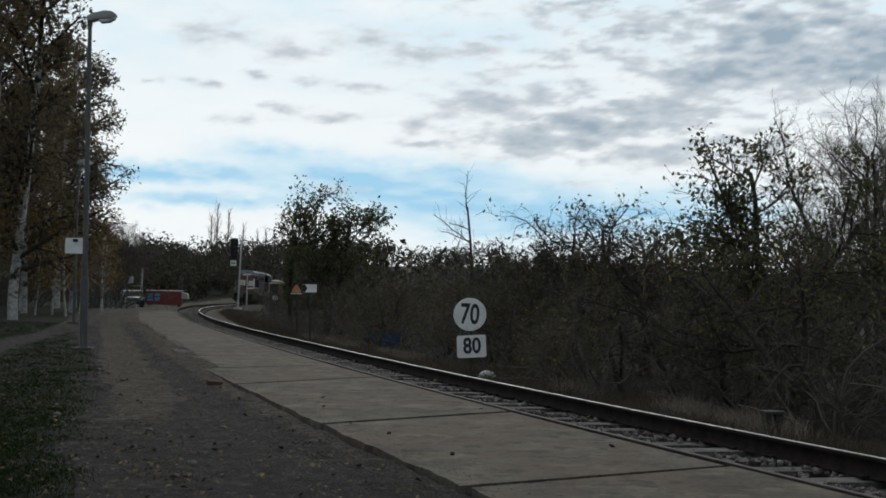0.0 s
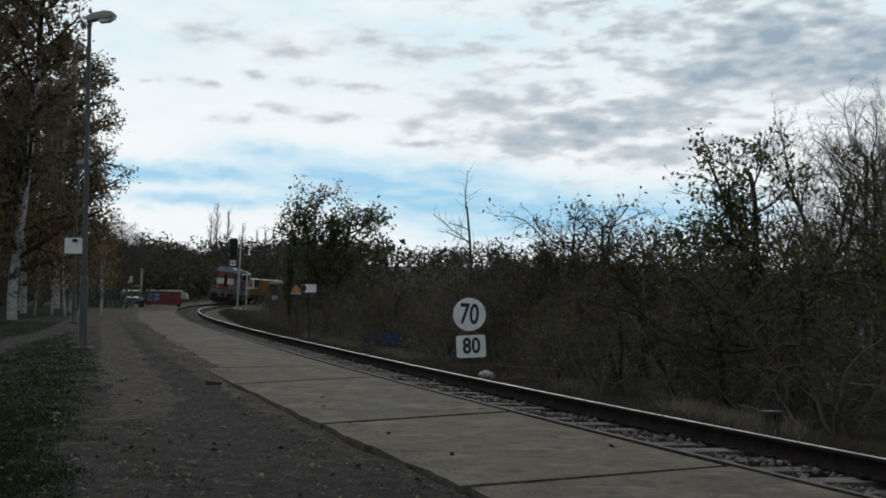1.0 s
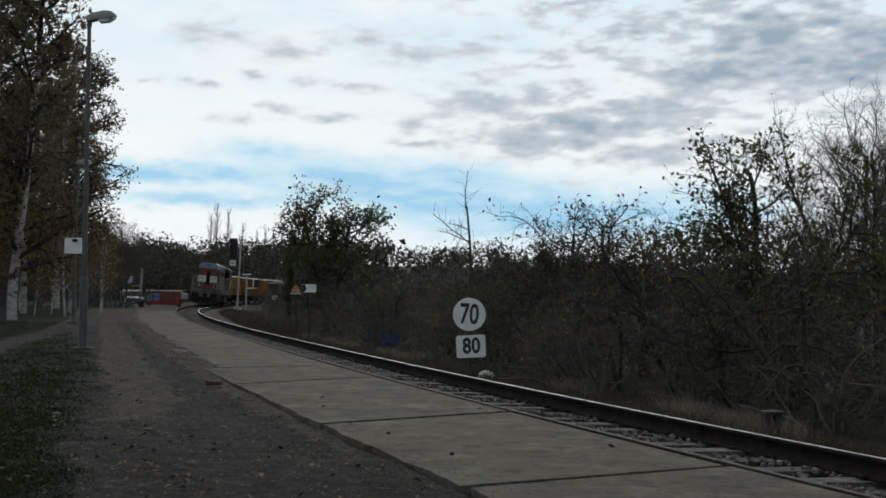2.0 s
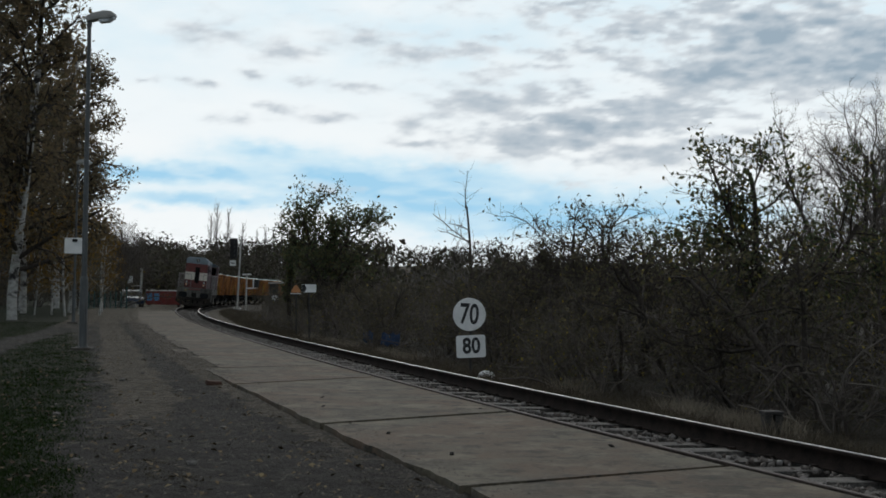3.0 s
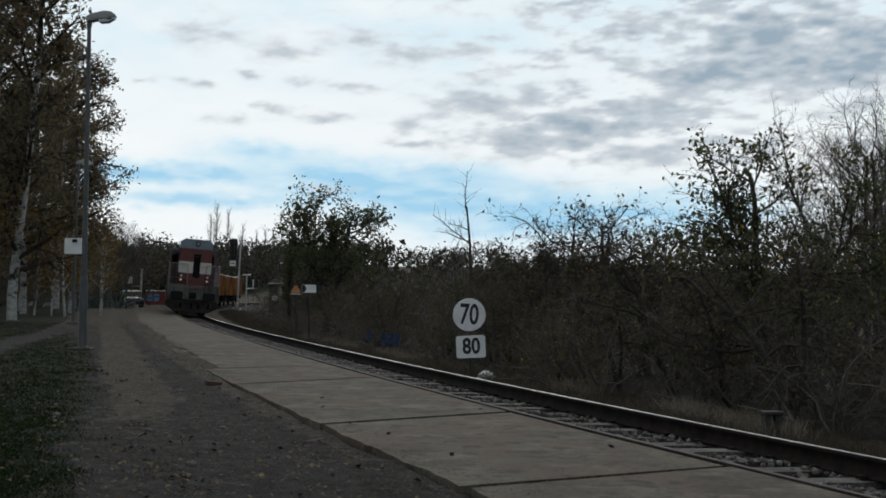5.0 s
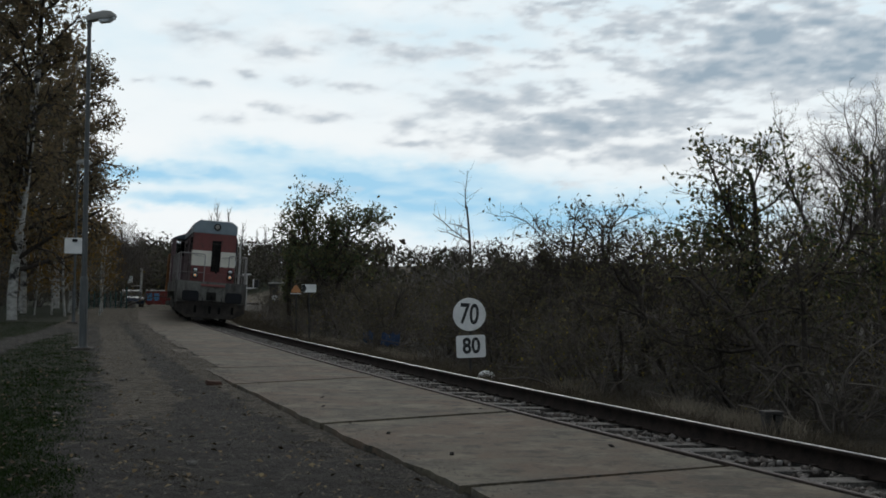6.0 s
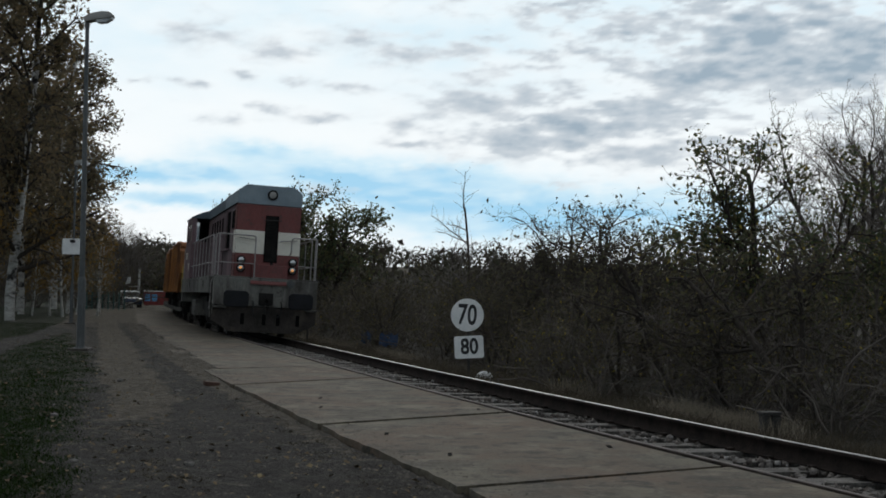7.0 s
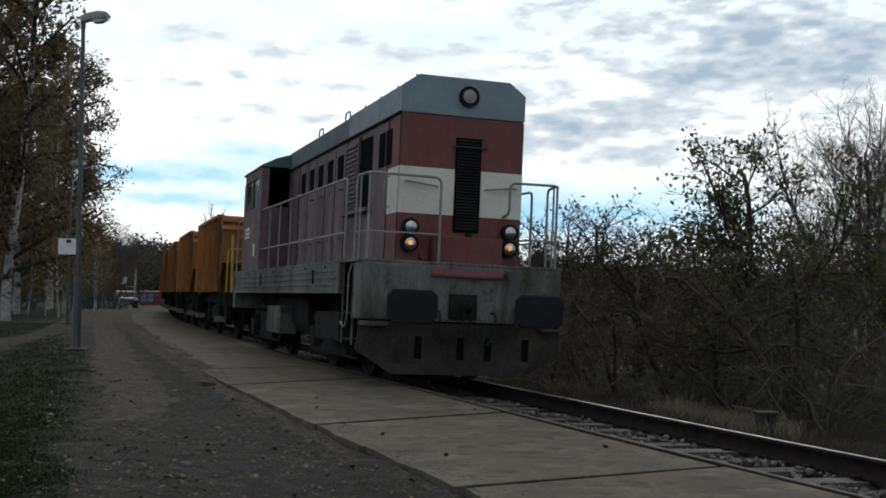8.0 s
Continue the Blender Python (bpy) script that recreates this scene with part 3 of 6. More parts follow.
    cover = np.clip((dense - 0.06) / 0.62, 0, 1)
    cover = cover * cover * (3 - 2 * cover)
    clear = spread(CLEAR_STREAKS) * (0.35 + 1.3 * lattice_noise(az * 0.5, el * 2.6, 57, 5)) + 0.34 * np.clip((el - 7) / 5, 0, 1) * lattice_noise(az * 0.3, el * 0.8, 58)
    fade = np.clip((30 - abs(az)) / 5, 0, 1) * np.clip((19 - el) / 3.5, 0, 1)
    m = bpy.data.materials.new("cloudy_sky")
    tree, nodes, links = nodes_of(m)
    out = add(tree, "ShaderNodeOutputMaterial")
    at = {}
    for name in ("cover", "dense", "clear", "fade"):
        at[name] = add(tree, "ShaderNodeAttribute")
        at[name].attribute_name = name
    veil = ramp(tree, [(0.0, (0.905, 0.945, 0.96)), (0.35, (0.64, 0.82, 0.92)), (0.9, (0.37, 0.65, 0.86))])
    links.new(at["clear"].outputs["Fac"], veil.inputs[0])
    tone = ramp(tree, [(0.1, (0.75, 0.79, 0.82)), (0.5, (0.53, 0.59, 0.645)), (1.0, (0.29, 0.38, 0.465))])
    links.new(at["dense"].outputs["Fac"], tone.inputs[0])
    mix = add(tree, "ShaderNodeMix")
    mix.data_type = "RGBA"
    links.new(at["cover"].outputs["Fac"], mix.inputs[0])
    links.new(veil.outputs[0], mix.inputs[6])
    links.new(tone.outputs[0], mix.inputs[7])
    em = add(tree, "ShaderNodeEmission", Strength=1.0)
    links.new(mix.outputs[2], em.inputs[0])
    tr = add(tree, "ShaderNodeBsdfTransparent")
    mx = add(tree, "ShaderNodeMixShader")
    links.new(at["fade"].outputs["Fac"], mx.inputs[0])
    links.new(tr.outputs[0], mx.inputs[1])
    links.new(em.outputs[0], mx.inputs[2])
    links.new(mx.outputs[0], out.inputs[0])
    a, e = np.radians(az), np.radians(el)
    v = np.stack([4000 * np.sin(a) * np.cos(e), 4000 * np.cos(a) * np.cos(e), 4000 * np.sin(e)], -1).reshape(-1, 3)
    i = np.arange(a.size).reshape(a.shape)
    f = np.stack([i[:-1, :-1], i[:-1, 1:], i[1:, 1:], i[1:, :-1]], -1).reshape(-1, 4)
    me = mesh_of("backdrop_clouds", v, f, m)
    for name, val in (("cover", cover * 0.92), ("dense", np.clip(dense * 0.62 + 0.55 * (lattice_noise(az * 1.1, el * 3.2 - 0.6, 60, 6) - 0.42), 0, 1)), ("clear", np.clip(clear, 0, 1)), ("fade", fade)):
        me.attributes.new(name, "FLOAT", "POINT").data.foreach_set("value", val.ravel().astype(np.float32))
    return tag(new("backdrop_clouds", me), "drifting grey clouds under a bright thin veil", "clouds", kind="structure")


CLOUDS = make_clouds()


# ---------------------------------------------------------------- track and platform
def swept(name, section, s0, s1, step, mat, parent, tilted=True, label=""):
    """A bar of this section (lat, z), laid along the line."""
    ss = np.arange(s0, s1 + step / 2, step)
    n = len(section)
    v = [on_line(s, l, z, tilted) for s in ss for l, z in section]
    f = [(i * n + k, i * n + (k + 1) % n, (i + 1) * n + (k + 1) % n, (i + 1) * n + k) for i in range(len(ss) - 1) for k in range(n)]
    me = mesh_of(name, [tuple(q) for q in v], f, mat)
    ob = new(name, me)
    ob.parent = parent
    if label:
        ob["label"] = label
    return ob


def make_track():
    track = empty("railway_track", "single curved railway track with rusty rails on concrete sleepers", "railway track", kind="structure")
    foot = [(-0.075, -0.172), (0.075, -0.172), (0.075, -0.160), (0.012, -0.145), (0.010, -0.045), (0.036, -0.036), (0.036, -0.004), (-0.036, -0.004), (-0.036, -0.036), (-0.010, -0.045), (-0.012, -0.145), (-0.075, -0.160)]
    for side, top in ((-0.753, "rail_dull"), (0.753, "rail_top")):
        swept("rail", [(side + l, z) for l, z in foot], -40, 235, 1.0, MAT["rail"], track, label="rusty steel rail")
        swept("rail_head", [(side - 0.026, -0.0035), (side + 0.026, -0.0035), (side + 0.022, 0.002), (side - 0.022, 0.002)], -40, 235, 1.0, MAT[top], track, label="worn running surface")
    swept("ballast_bed", [(-1.75, -0.42), (1.9, -0.42), (1.55, -0.235), (-1.35, -0.235)], -40, 235, 1.5, MAT["bed"], track, label="dark dirty ballast")
    bm = prism([(-1.2, -0.36), (1.2, -0.36), (1.2, -0.19), (0.9, -0.175), (-0.9, -0.175), (-1.2, -0.19)], "x", -0.13, 0.13)
    me = bpy.data.meshes.new("sleeper")
    bmesh.ops.recalc_face_normals(bm, faces=bm.faces)
    bm.to_mesh(me)
    bm.free()
    me.materials.append(MAT["sleeper"])
    rs = random.Random(5)
    for i in range(230):
        s = -14 + i * 0.61
        shared("sleeper", me, track, line_pose(s) @ pose(rs.uniform(-0.02, 0.02), rs.uniform(-0.02, 0.02), rs.uniform(-0.015, 0.004), 0, 0, rs.uniform(-0.8, 0.8)))
    # rail clips on the near sleepers
    bm = bmesh.new()
    for i in range(110):
        s = -14 + i * 0.61
        for lat in (0.65, 0.855, -0.65):
            m = line_pose(s, lat, -0.16)
            c = bmesh.ops.create_cube(bm, size=1, matrix=m @ Matrix.Diagonal((0.07, 0.06, 0.03, 1)))
    tagged(part("rail_clips", bm, MAT["rail"], track, "rusty rail clips"), kind="stuff")
    # loose stones
    rs = np.random.RandomState(4)
    n = 11000
    s = -12 + (rs.uniform(0, 1, n) ** 1.6) * 62
    lat = rs.uniform(-0.68, 1.75, n)
    lat = np.where(abs(lat - 0.753) < 0.1, lat + 0.22, lat)
    size = rs.uniform(0.018, 0.05, n)
    base = np.array([(1, 0, 0), (-0.9, 0.1, 0), (0, 1, 0.1), (0.1, -0.95, 0), (0, 0.1, 0.8), (0, 0, -0.7)])
    tri = np.array([(0, 2, 4), (2, 1, 4), (1, 3, 4), (3, 0, 4), (2, 0, 5), (1, 2, 5), (3, 1, 5), (0, 3, 5)])
    pts = np.array([on_line(a, b, -0.205 + 0.03 * math.sin(a * 3.1 + b * 5) - max(0, b - 1.5) * 0.35) for a, b in zip(s, lat)])
    q = rs.normal(size=(n, 3, 3))
    q = np.linalg.qr(q)[0]
    v = np.einsum("kj,nij->nki", base, q) * (size[:, None, None] * rs.uniform(0.7, 1.25, (n, 6, 1))) + pts[:, None, :]
    f = (np.arange(n)[:, None, None] * 6 + tri[None]).reshape(-1, 3)
    ob = new("ballast_stones", mesh_of("ballast_stones", v.reshape(-1, 3), f, MAT["ballast"]))
    tag(ob, "loose grey ballast stones between the sleepers", "ballast", kind="stuff")


SKEW = {-7.86: 0.22, -3.96: 0.42, 1.17: 0.62, 4.30: 0.42}
JOINTS = [-26.3, -22.6, -19.0, -15.4, -11.7, -7.86, -3.96, 1.17, 4.30] + [4.30 + 3.6 * i for i in range(1, 17)]


def make_platform():
    deck = empty("platform", "low platform of worn brownish concrete slabs beside the rail", "platform", kind="structure")
    rs = random.Random(8)
    for a, b in zip(JOINTS, JOINTS[1:]):
        near, far = -0.815, -3.03 + rs.uniform(-0.03, 0.03)
        g = 0.052 if a < 1 else 0.03 if a < 6 else 0.006
        k0, k1 = SKEW.get(a, 0.3), SKEW.get(b, 0.3)
        bm = bmesh.new()
        n = 22
        tops, bots = [], []
        lift = [rs.uniform(-0.003, 0.004) for _ in range(4)]
        edge = []
        for k in range(n + 1):   # along the near edge, by the rail
            t = k / n
            edge.append((a + g + (b - a - 2 * g) * t + k0 * (1 - t) + k1 * t, near, lift[0] * (1 - t) + lift[1] * t))
        for k in range(n + 1):   # back along the worn edge, by the path
            t = 1 - k / n
            edge.append((a + g + (b - a - 2 * g) * t - k0 * (1 - t) - k1 * t, far + rs.uniform(-0.015, 0.02) + 0.012 * math.sin(t * 17 + a), lift[3] * (1 - t) + lift[2] * t))
        for s, l, z in edge:
            q = on_line(s, l, 0, False)
            tilt = -math.sin(radians(np.interp(s, TILT_AT, TILT))) * -0.75
            tops.append(bm.verts.new((q.x, q.y, z - 0.012 + tilt)))
            bots.append(bm.verts.new((q.x, q.y, -0.30)))
        bm.faces.new(tops)
        m = len(tops)
        for k in range(m):
            bm.faces.new((tops[k], tops[(k + 1) % m], bots[(k + 1) % m], bots[k]))
        part("slab", bm, MAT["slab"], deck)
    # lifting slots of the slabs: near-black blocks stand for the shade inside them
    for s, l in ((-6.6, -2.55), (-6.4, -1.1), (-5.2, -2.62), (-2.7, -2.6), (-1.6, -2.35), (-3.2, -1.0)):
        m = line_pose(s, l, 0.0, False)
        tilt = math.sin(radians(np.interp(s, TILT_AT, TILT))) * 0.75
        bm = box(-0.016, 0.016, -0.075, 0.075, -0.03, 0.0)
        ob = part("lifting_slot", bm, MAT["void"], deck)
        ob.matrix_basis = m @ pose(0, 0, tilt - 0.0075, 0, 0, 70)


make_track()
make_platform()


# ---------------------------------------------------------------- the train
def wheel_mesh(r):
    """A wheelset, turning about its own y axis."""
    bm = bmesh.new()
    for side in (-1, 1):
        prof = [(r + 0.028, side * 0.68), (r + 0.028, side * 0.71), (r, side * 0.72), (r - 0.008, side * 0.815), (r - 0.07, side * 0.815), (r - 0.09, side * 0.785), (0.16, side * 0.765), (0.13, side * 0.83), (0.0, side * 0.83)]
        n, rings = 28, []
        for q, y in prof[:-1]:
            rings.append([bm.verts.new((q * math.cos(6.28318 * k / n), y, q * math.sin(6.28318 * k / n))) for k in range(n)])
        for a, b in zip(rings, rings[1:]):
            for k in range(n):
                bm.faces.new((a[k], a[(k + 1) % n], b[(k + 1) % n], b[k]))
        bm.faces.new(rings[-1])
        bm.faces.new(rings[0])
        for k in range(4):    # holes and ribs of the wheel's web, seen as it turns
            a = 6.28318 * k / 4
            m = pose(0.26 * r / 0.5 * math.cos(a), side * 0.78, 0.26 * r / 0.5 * math.sin(a), 0, -math.degrees(a), 0)
            bmesh.ops.create_cube(bm, size=1, matrix=m @ Matrix.Diagonal((0.16, 0.03, 0.04, 1)))
    tube([(0, -0.9, 0), (0, 0.9, 0)], 0.08, 12, bm)
    me = bpy.data.meshes.new("wheelset")
    bmesh.ops.recalc_face_normals(bm, faces=bm.faces)
    bm.to_mesh(me)
    bm.free()
    me.materials.append(MAT["black"])
    return smooth(me, 35)


SPUN = []     # (wheelset, radius, centre in its bogie's space)


def make_bogie(thing, x, wheel, r, half):
    bogie = empty_part("bogie", thing, pose(x, 0, 0))
    for side in (-1, 1):
        y = side * 1.02
        bm = prism([(-half - 0.6, 0.55), (-half - 0.5, 0.34), (-0.6, 0.30), (0.6, 0.30), (half + 0.5, 0.34), (half + 0.6, 0.55), (half + 0.45, 0.86), (0.6, 0.82), (-0.6, 0.82), (-half - 0.45, 0.86)], "y", y - 0.06, y + 0.06, 0.012)
        part("side_frame", bm, MAT["black"], bogie)
        for w in (-half, half):
            part("axle_box", box(w - 0.17, w + 0.17, y - 0.02 if side > 0 else y - 0.18, y + 0.18 if side > 0 else y + 0.02, r - 0.17, r + 0.17, 0.03), MAT["black"], bogie)
            for d in (-0.32, 0.32):
                bm = bmesh.new()
                pts = [(w + d + 0.07 * math.cos(a * 0.8), y + 0.10 * side + 0.07 * math.sin(a * 0.8), 0.42 + a * 0.0078) for a in range(0, 45)]
                part("spring", tube(pts, 0.018, 5), MAT["black"], bogie)
        part("brake_rod", tube([(-half - 0.5, y + 0.08 * side, 0.28), (half + 0.5, y + 0.08 * side, 0.28)], 0.025, 6), MAT["black"], bogie)
        for w in (-half - 0.42, -half + 0.42, half - 0.42, half + 0.42):
            part("brake_hanger", box(w - 0.05, w + 0.05, y - 0.2 if side > 0 else y + 0.1, y - 0.1 if side > 0 else y + 0.2, 0.22, 0.75, 0.01), MAT["black"], bogie)
    part("bolster", box(-0.25, 0.25, -1.0, 1.0, 0.5, 0.72, 0.02), MAT["black"], bogie)
    for w in (-half, half):
        ob = shared("wheelset", wheel, bogie, pose(w, 0, r))
        SPUN.append((ob, r, (w, 0, r)))
    return bogie


def empty_part(name, parent, m=None):
    ob = new(name)
    ob.parent = parent
    if m is not None:
        ob.matrix_basis = m
    return ob


def buffer_parts(thing, x, face, wide=0.34, tall=0.22):
    """Two buffers at the beam x, facing +1 or -1."""
    for side in (-0.875, 0.875):
        shank = part("buffer", tube([(x, side, 1.05), (x + face * 0.28, side, 1.05)], 0.125, 16), MAT["black"], thing, soft=True)
        part("buffer_plunger", tube([(x + face * 0.26, side, 1.05), (x + face * 0.58, side, 1.05)], 0.085, 14), MAT["dark"], shank, soft=True)
        cut = tall * 0.35
        o = [(side - wide + cut, 1.05 - tall), (side + wide - cut, 1.05 - tall), (side + wide, 1.05 - tall + cut), (side + wide, 1.05 + tall - cut), (side + wide - cut, 1.05 + tall), (side - wide + cut, 1.05 + tall), (side - wide, 1.05 + tall - cut), (side - wide, 1.05 - tall + cut)]
        part("buffer_head", prism(o, "x", x + face * 0.56, x + face * 0.63, 0.03), MAT["navy"], shank, "dark blue-black rectangular buffer head")


def make_locomotive():
    loco = empty("diesel_locomotive", "faded red diesel locomotive with white stripe and blue-grey roof", "locomotive")
    # underframe
    part("front_sill", prism([(0.0, 0.86), (0.0, 1.62), (-0.42, 1.62), (-0.42, 0.86)], "y", -1.42, 1.42, 0.025), MAT["sill"], loco, "dusty grey headstock plate")
    part("rear_sill", box(-12.42, -12.1, -1.42, 1.42, 0.86, 1.62, 0.025), MAT["sill"], loco)
    for side in (-1, 1):
        part("side_sill", box(-12.1, -1.16, side * 1.43 - 0.03, side * 1.43 + 0.03, 1.2, 1.62, 0.012), MAT["sill"], loco, "dusty grey side sill with pressed ribs")
        for z in (1.30, 1.40, 1.50):
            for a, b in ((-11.6, -8.4), (-8.0, -5.0), (-4.7, -3.2), (-2.8, -1.4)):
                part("sill_rib", box(a, b, side * 1.462 - 0.008, side * 1.462 + 0.012, z, z + 0.035, 0.006), MAT["sill"], loco)
        for x in (-11.8, -8.2, -3.0):
            # near-black sheet on the sill for the shade inside an opening
            part("sill_opening", prism([(x - 0.07, 1.34), (x + 0.07, 1.34), (x + 0.07, 1.55), (x - 0.07, 1.55)], "y", side * 1.463, side * 1.467), MAT["void"], loco)
        # steps in the recess behind the front sill
        for k, z in enumerate((0.55, 0.92, 1.28)):
            part("step", box(-1.05, -0.5, side * 1.22, side * 1.42, z, z + 0.03, 0.008), MAT["black"], loco)
        for x in (-0.48, -1.1):
            part("step_hanger", tube([(x, side * 1.40, 0.5), (x, side * 1.40, 1.62)], 0.018, 6), MAT["sill"], loco)
        part("recess_plate", box(-1.155, -0.43, min(side * 1.24, side * 1.27), max(side * 1.24, side * 1.27), 0.86, 1.618, 0.006), MAT["sill"], loco, "dusty grey plate behind the steps")
        part("recess_grab", tube(arc([(-0.52, side * 1.43, 1.60), (-0.52, side * 1.47, 1.45), (-0.52, side * 1.47, 0.86), (-0.80, side * 1.44, 0.72), (-1.10, side * 1.43, 0.80)], 0.08), 0.012, 6), MAT["railgrey"], loco, soft=True)
        part("sill_lip", box(-12.1, -1.16, min(side * 1.40, side * 1.475), max(side * 1.40, side * 1.475), 1.19, 1.215, 0.006), MAT["sill"], loco)
        for k in range(7):
            part("bolt", tube([(-11.4 + k * 1.55, side * 1.46, 1.58), (-11.4 + k * 1.55, side * 1.475, 1.58)], 0.018, 7), MAT["black"], loco)
    part("deck", box(-12.3, -0.02, -1.45, 1.45, 1.622, 1.665, 0.01), MAT["sill"], loco, "grey walkway deck")
    part("main_frame", box(-12.1, -0.45, -0.75, 0.75, 0.95, 1.6), MAT["black"], loco)
    # front fittings
    part("tread_plate", prism([(-0.02, 1.47), (0.05, 1.47), (0.05, 1.50), (-0.02, 1.60)], "y", -0.45, 0.54), MAT["red"], loco, "dull red ledge")
    for k in range(9):
        part("rivet", tube([(-0.01, -0.40 + k * 0.1, 1.28), (0.012, -0.40 + k * 0.1, 1.28)], 0.02, 8), MAT["sill"], loco)
    buffer_parts(loco, 0.0, 1)
    buffer_parts(loco, -12.42, -1)
    hook = part("coupling_hook", prism([(0.0, 1.0), (0.22, 0.98), (0.34, 1.06), (0.34, 1.18), (0.27, 1.18), (0.25, 1.1), (0.0, 1.12)], "y", -0.035, 0.035, 0.01), MAT["black"], loco)
    part("coupling_plate", box(0.002, 0.03, -0.2, 0.2, 0.9, 1.24, 0.01), MAT["black"], loco)
    link = [(0.2 + 0.02 * math.sin(a / 2), 0.06 * math.cos(a), 0.85 + 0.2 * math.sin(a)) for a in [2 * math.pi * k / 20 for k in range(21)]]
    part("coupling_link", tube(link, 0.02, 6), MAT["black"], loco)
    for y in (-0.36, 0.42):
        part("brake_hose", tube(arc([(0.0, y, 1.0), (0.16, y, 1.0), (0.19, y, 0.7), (0.10, y * 0.8, 0.58)], 0.08), 0.018, 7), MAT["tyre"], loco)
    part("horn", tube([(0.03, 0.62, 1.53), (0.10, 0.62, 1.53), (0.34, 0.62, 1.52)], [0.05, 0.06, 0.11], 12), MAT["galv"], loco, soft=True)
    # plough with its slots and brackets
    plough = part("snow_plough", prism([(-1.42, 0.84), (1.40, 0.84), (1.40, 0.42), (0.86, 0.15), (-0.98, 0.15), (-1.48, 0.46)], "x", 0.02, 0.06, 0.01), MAT["plough"], loco, "dirty dark steel rail guard")
    for y in (-0.62, -0.03, 0.36, 0.9):
        # slots are near-black sheets on the plate, in place of their shade
        part("plough_slot", box(0.061, 0.064, y - 0.05, y + 0.05, 0.36, 0.66), MAT["void"], plough)
    for side in (-1, 1):
        part("footstep", box(-0.05, 0.18, side * 1.08, side * 1.42, 0.78, 0.84, 0.01), MAT["sill"], loco, "pale worn footstep")
    # hood
    x0, x1, w = -0.28, -8.75, 0.89
    nose = part("hood_nose", prism([(-w, 1.665), (w, 1.665), (w, 3.69), (-w, 3.69)], "x", x0 - 0.62, x0, 0.02), MAT["red"], loco, "red hood front")
    part("hood", prism([(-w + 0.006, 1.665), (w - 0.006, 1.665), (w - 0.006, 3.69), (-w + 0.006, 3.69)], "x", x1, x0 - 0.62, 0.012), MAT["mauve"], loco, "weathered mauve-red engine hood")
    cap = [(-w - 0.012, 3.692), (w + 0.012, 3.692), (w + 0.012, 4.06), (0.66, 4.235), (-0.66, 4.235), (-w - 0.012, 4.06)]
    cuts = [x0 + 0.012, -1.47, -3.46]
    for a, b in zip(cuts, cuts[1:]):
        part("hood_roof", prism(cap, "x", b + 0.012, a, 0.018), MAT["bluegrey"], loco, "blue-grey chamfered hood roof")
    lower = [(y * 0.995, z - 0.0 if z < 3.8 else z - 0.03) for y, z in cap]
    for a, b in ((-3.46, -5.6), (-5.6, -8.75)):
        part("hood_roof", prism(lower, "x", b + 0.012, a, 0.018), MAT["roofgrey"], loco, "sooty blue-grey hood roof")
    part("gutter", tube([(x0 + 0.02, -w - 0.02, 3.69), (x1, -w - 0.02, 3.69)], 0.02, 5), MAT["black"], loco)
    part("nose_foot", box(x0 - 0.02, -0.06, -0.42, 0.56, 1.58, 2.02, 0.015), MAT["red"], nose, "dull red block below the grille")
    # white stripe, wrapped round the nose
    for y0, y1 in ((-0.89, -0.10), (0.28, 0.89)):
        part("white_stripe", box(x0 + 0.003, x0 + 0.007, y0, y1, 2.32, 2.957), MAT["cream"], nose, "grubby white warning stripe")
    for side in (-1, 1):
        part("white_stripe", box(x0 - 0.60, x0 - 0.0, side * 0.893 - 0.002, side * 0.893 + 0.002, 2.32, 2.957), MAT["cream"], nose, "grubby white warning stripe")
    for side in (-1, 1):
        part("corner_seam", box(x0 - 0.03, x0 - 0.012, side * 0.892 - 0.004, side * 0.892 + 0.004, 1.68, 3.68), MAT["black"], nose)
        part("vent_frame", box(-2.62, -2.55, side * 0.905 - 0.03, side * 0.905 + 0.03, 2.45, 3.62, 0.008), MAT["mauve"], loco)
        part("vent_sill", box(-3.45, -1.8, side * 0.93 - 0.05, side * 0.93 + 0.05, 2.43, 2.49, 0.008), MAT["mauve"], loco)
        for x in (-0.92, -3.5, -6.7, -7.55):
            part("panel_seam", box(x - 0.012, x + 0.012, side * 0.889 - 0.004, side * 0.889 + 0.004, 1.72, 3.66), MAT["void"], loco)
    # radiator grille in the nose
    grille = part("nose_grille", box(x0 + 0.004, x0 + 0.03, -0.10, 0.27, 2.1, 3.40, 0.006), MAT["void"], nose, "tall black louvred grille")
    for k in range(30):
        part("louvre", prism([(x0 + 0.03, 2.13 + k * 0.042), (x0 + 0.045, 2.135 + k * 0.042), (x0 + 0.03, 2.16 + k * 0.042)], "y", -0.08, 0.25), MAT["black"], grille)
    part("grab_bar", tube([(x0 + 0.0, -0.14, 3.27), (x0 + 0.06, -0.14, 3.27), (x0 + 0.06, 0.34, 3.27), (x0 + 0.0, 0.34, 3.27)], 0.012, 6), MAT["dark"], nose)
    part("nose_boss", tube([(x0, 0.13, 2.06), (x0 + 0.04, 0.13, 2.06)], 0.045, 12), MAT["black"], nose)
    # lamps
    def lamp(y, z, r, lens, label, depth=0.10):
        body = part("headlight", tube([(x0 - 0.02, y, z), (x0 + depth, y, z), (x0 + depth, y, z)], [r, r, r - 0.02], 20), MAT["black"], loco, label, soft=True)
        bm = bmesh.new()
        n = 20
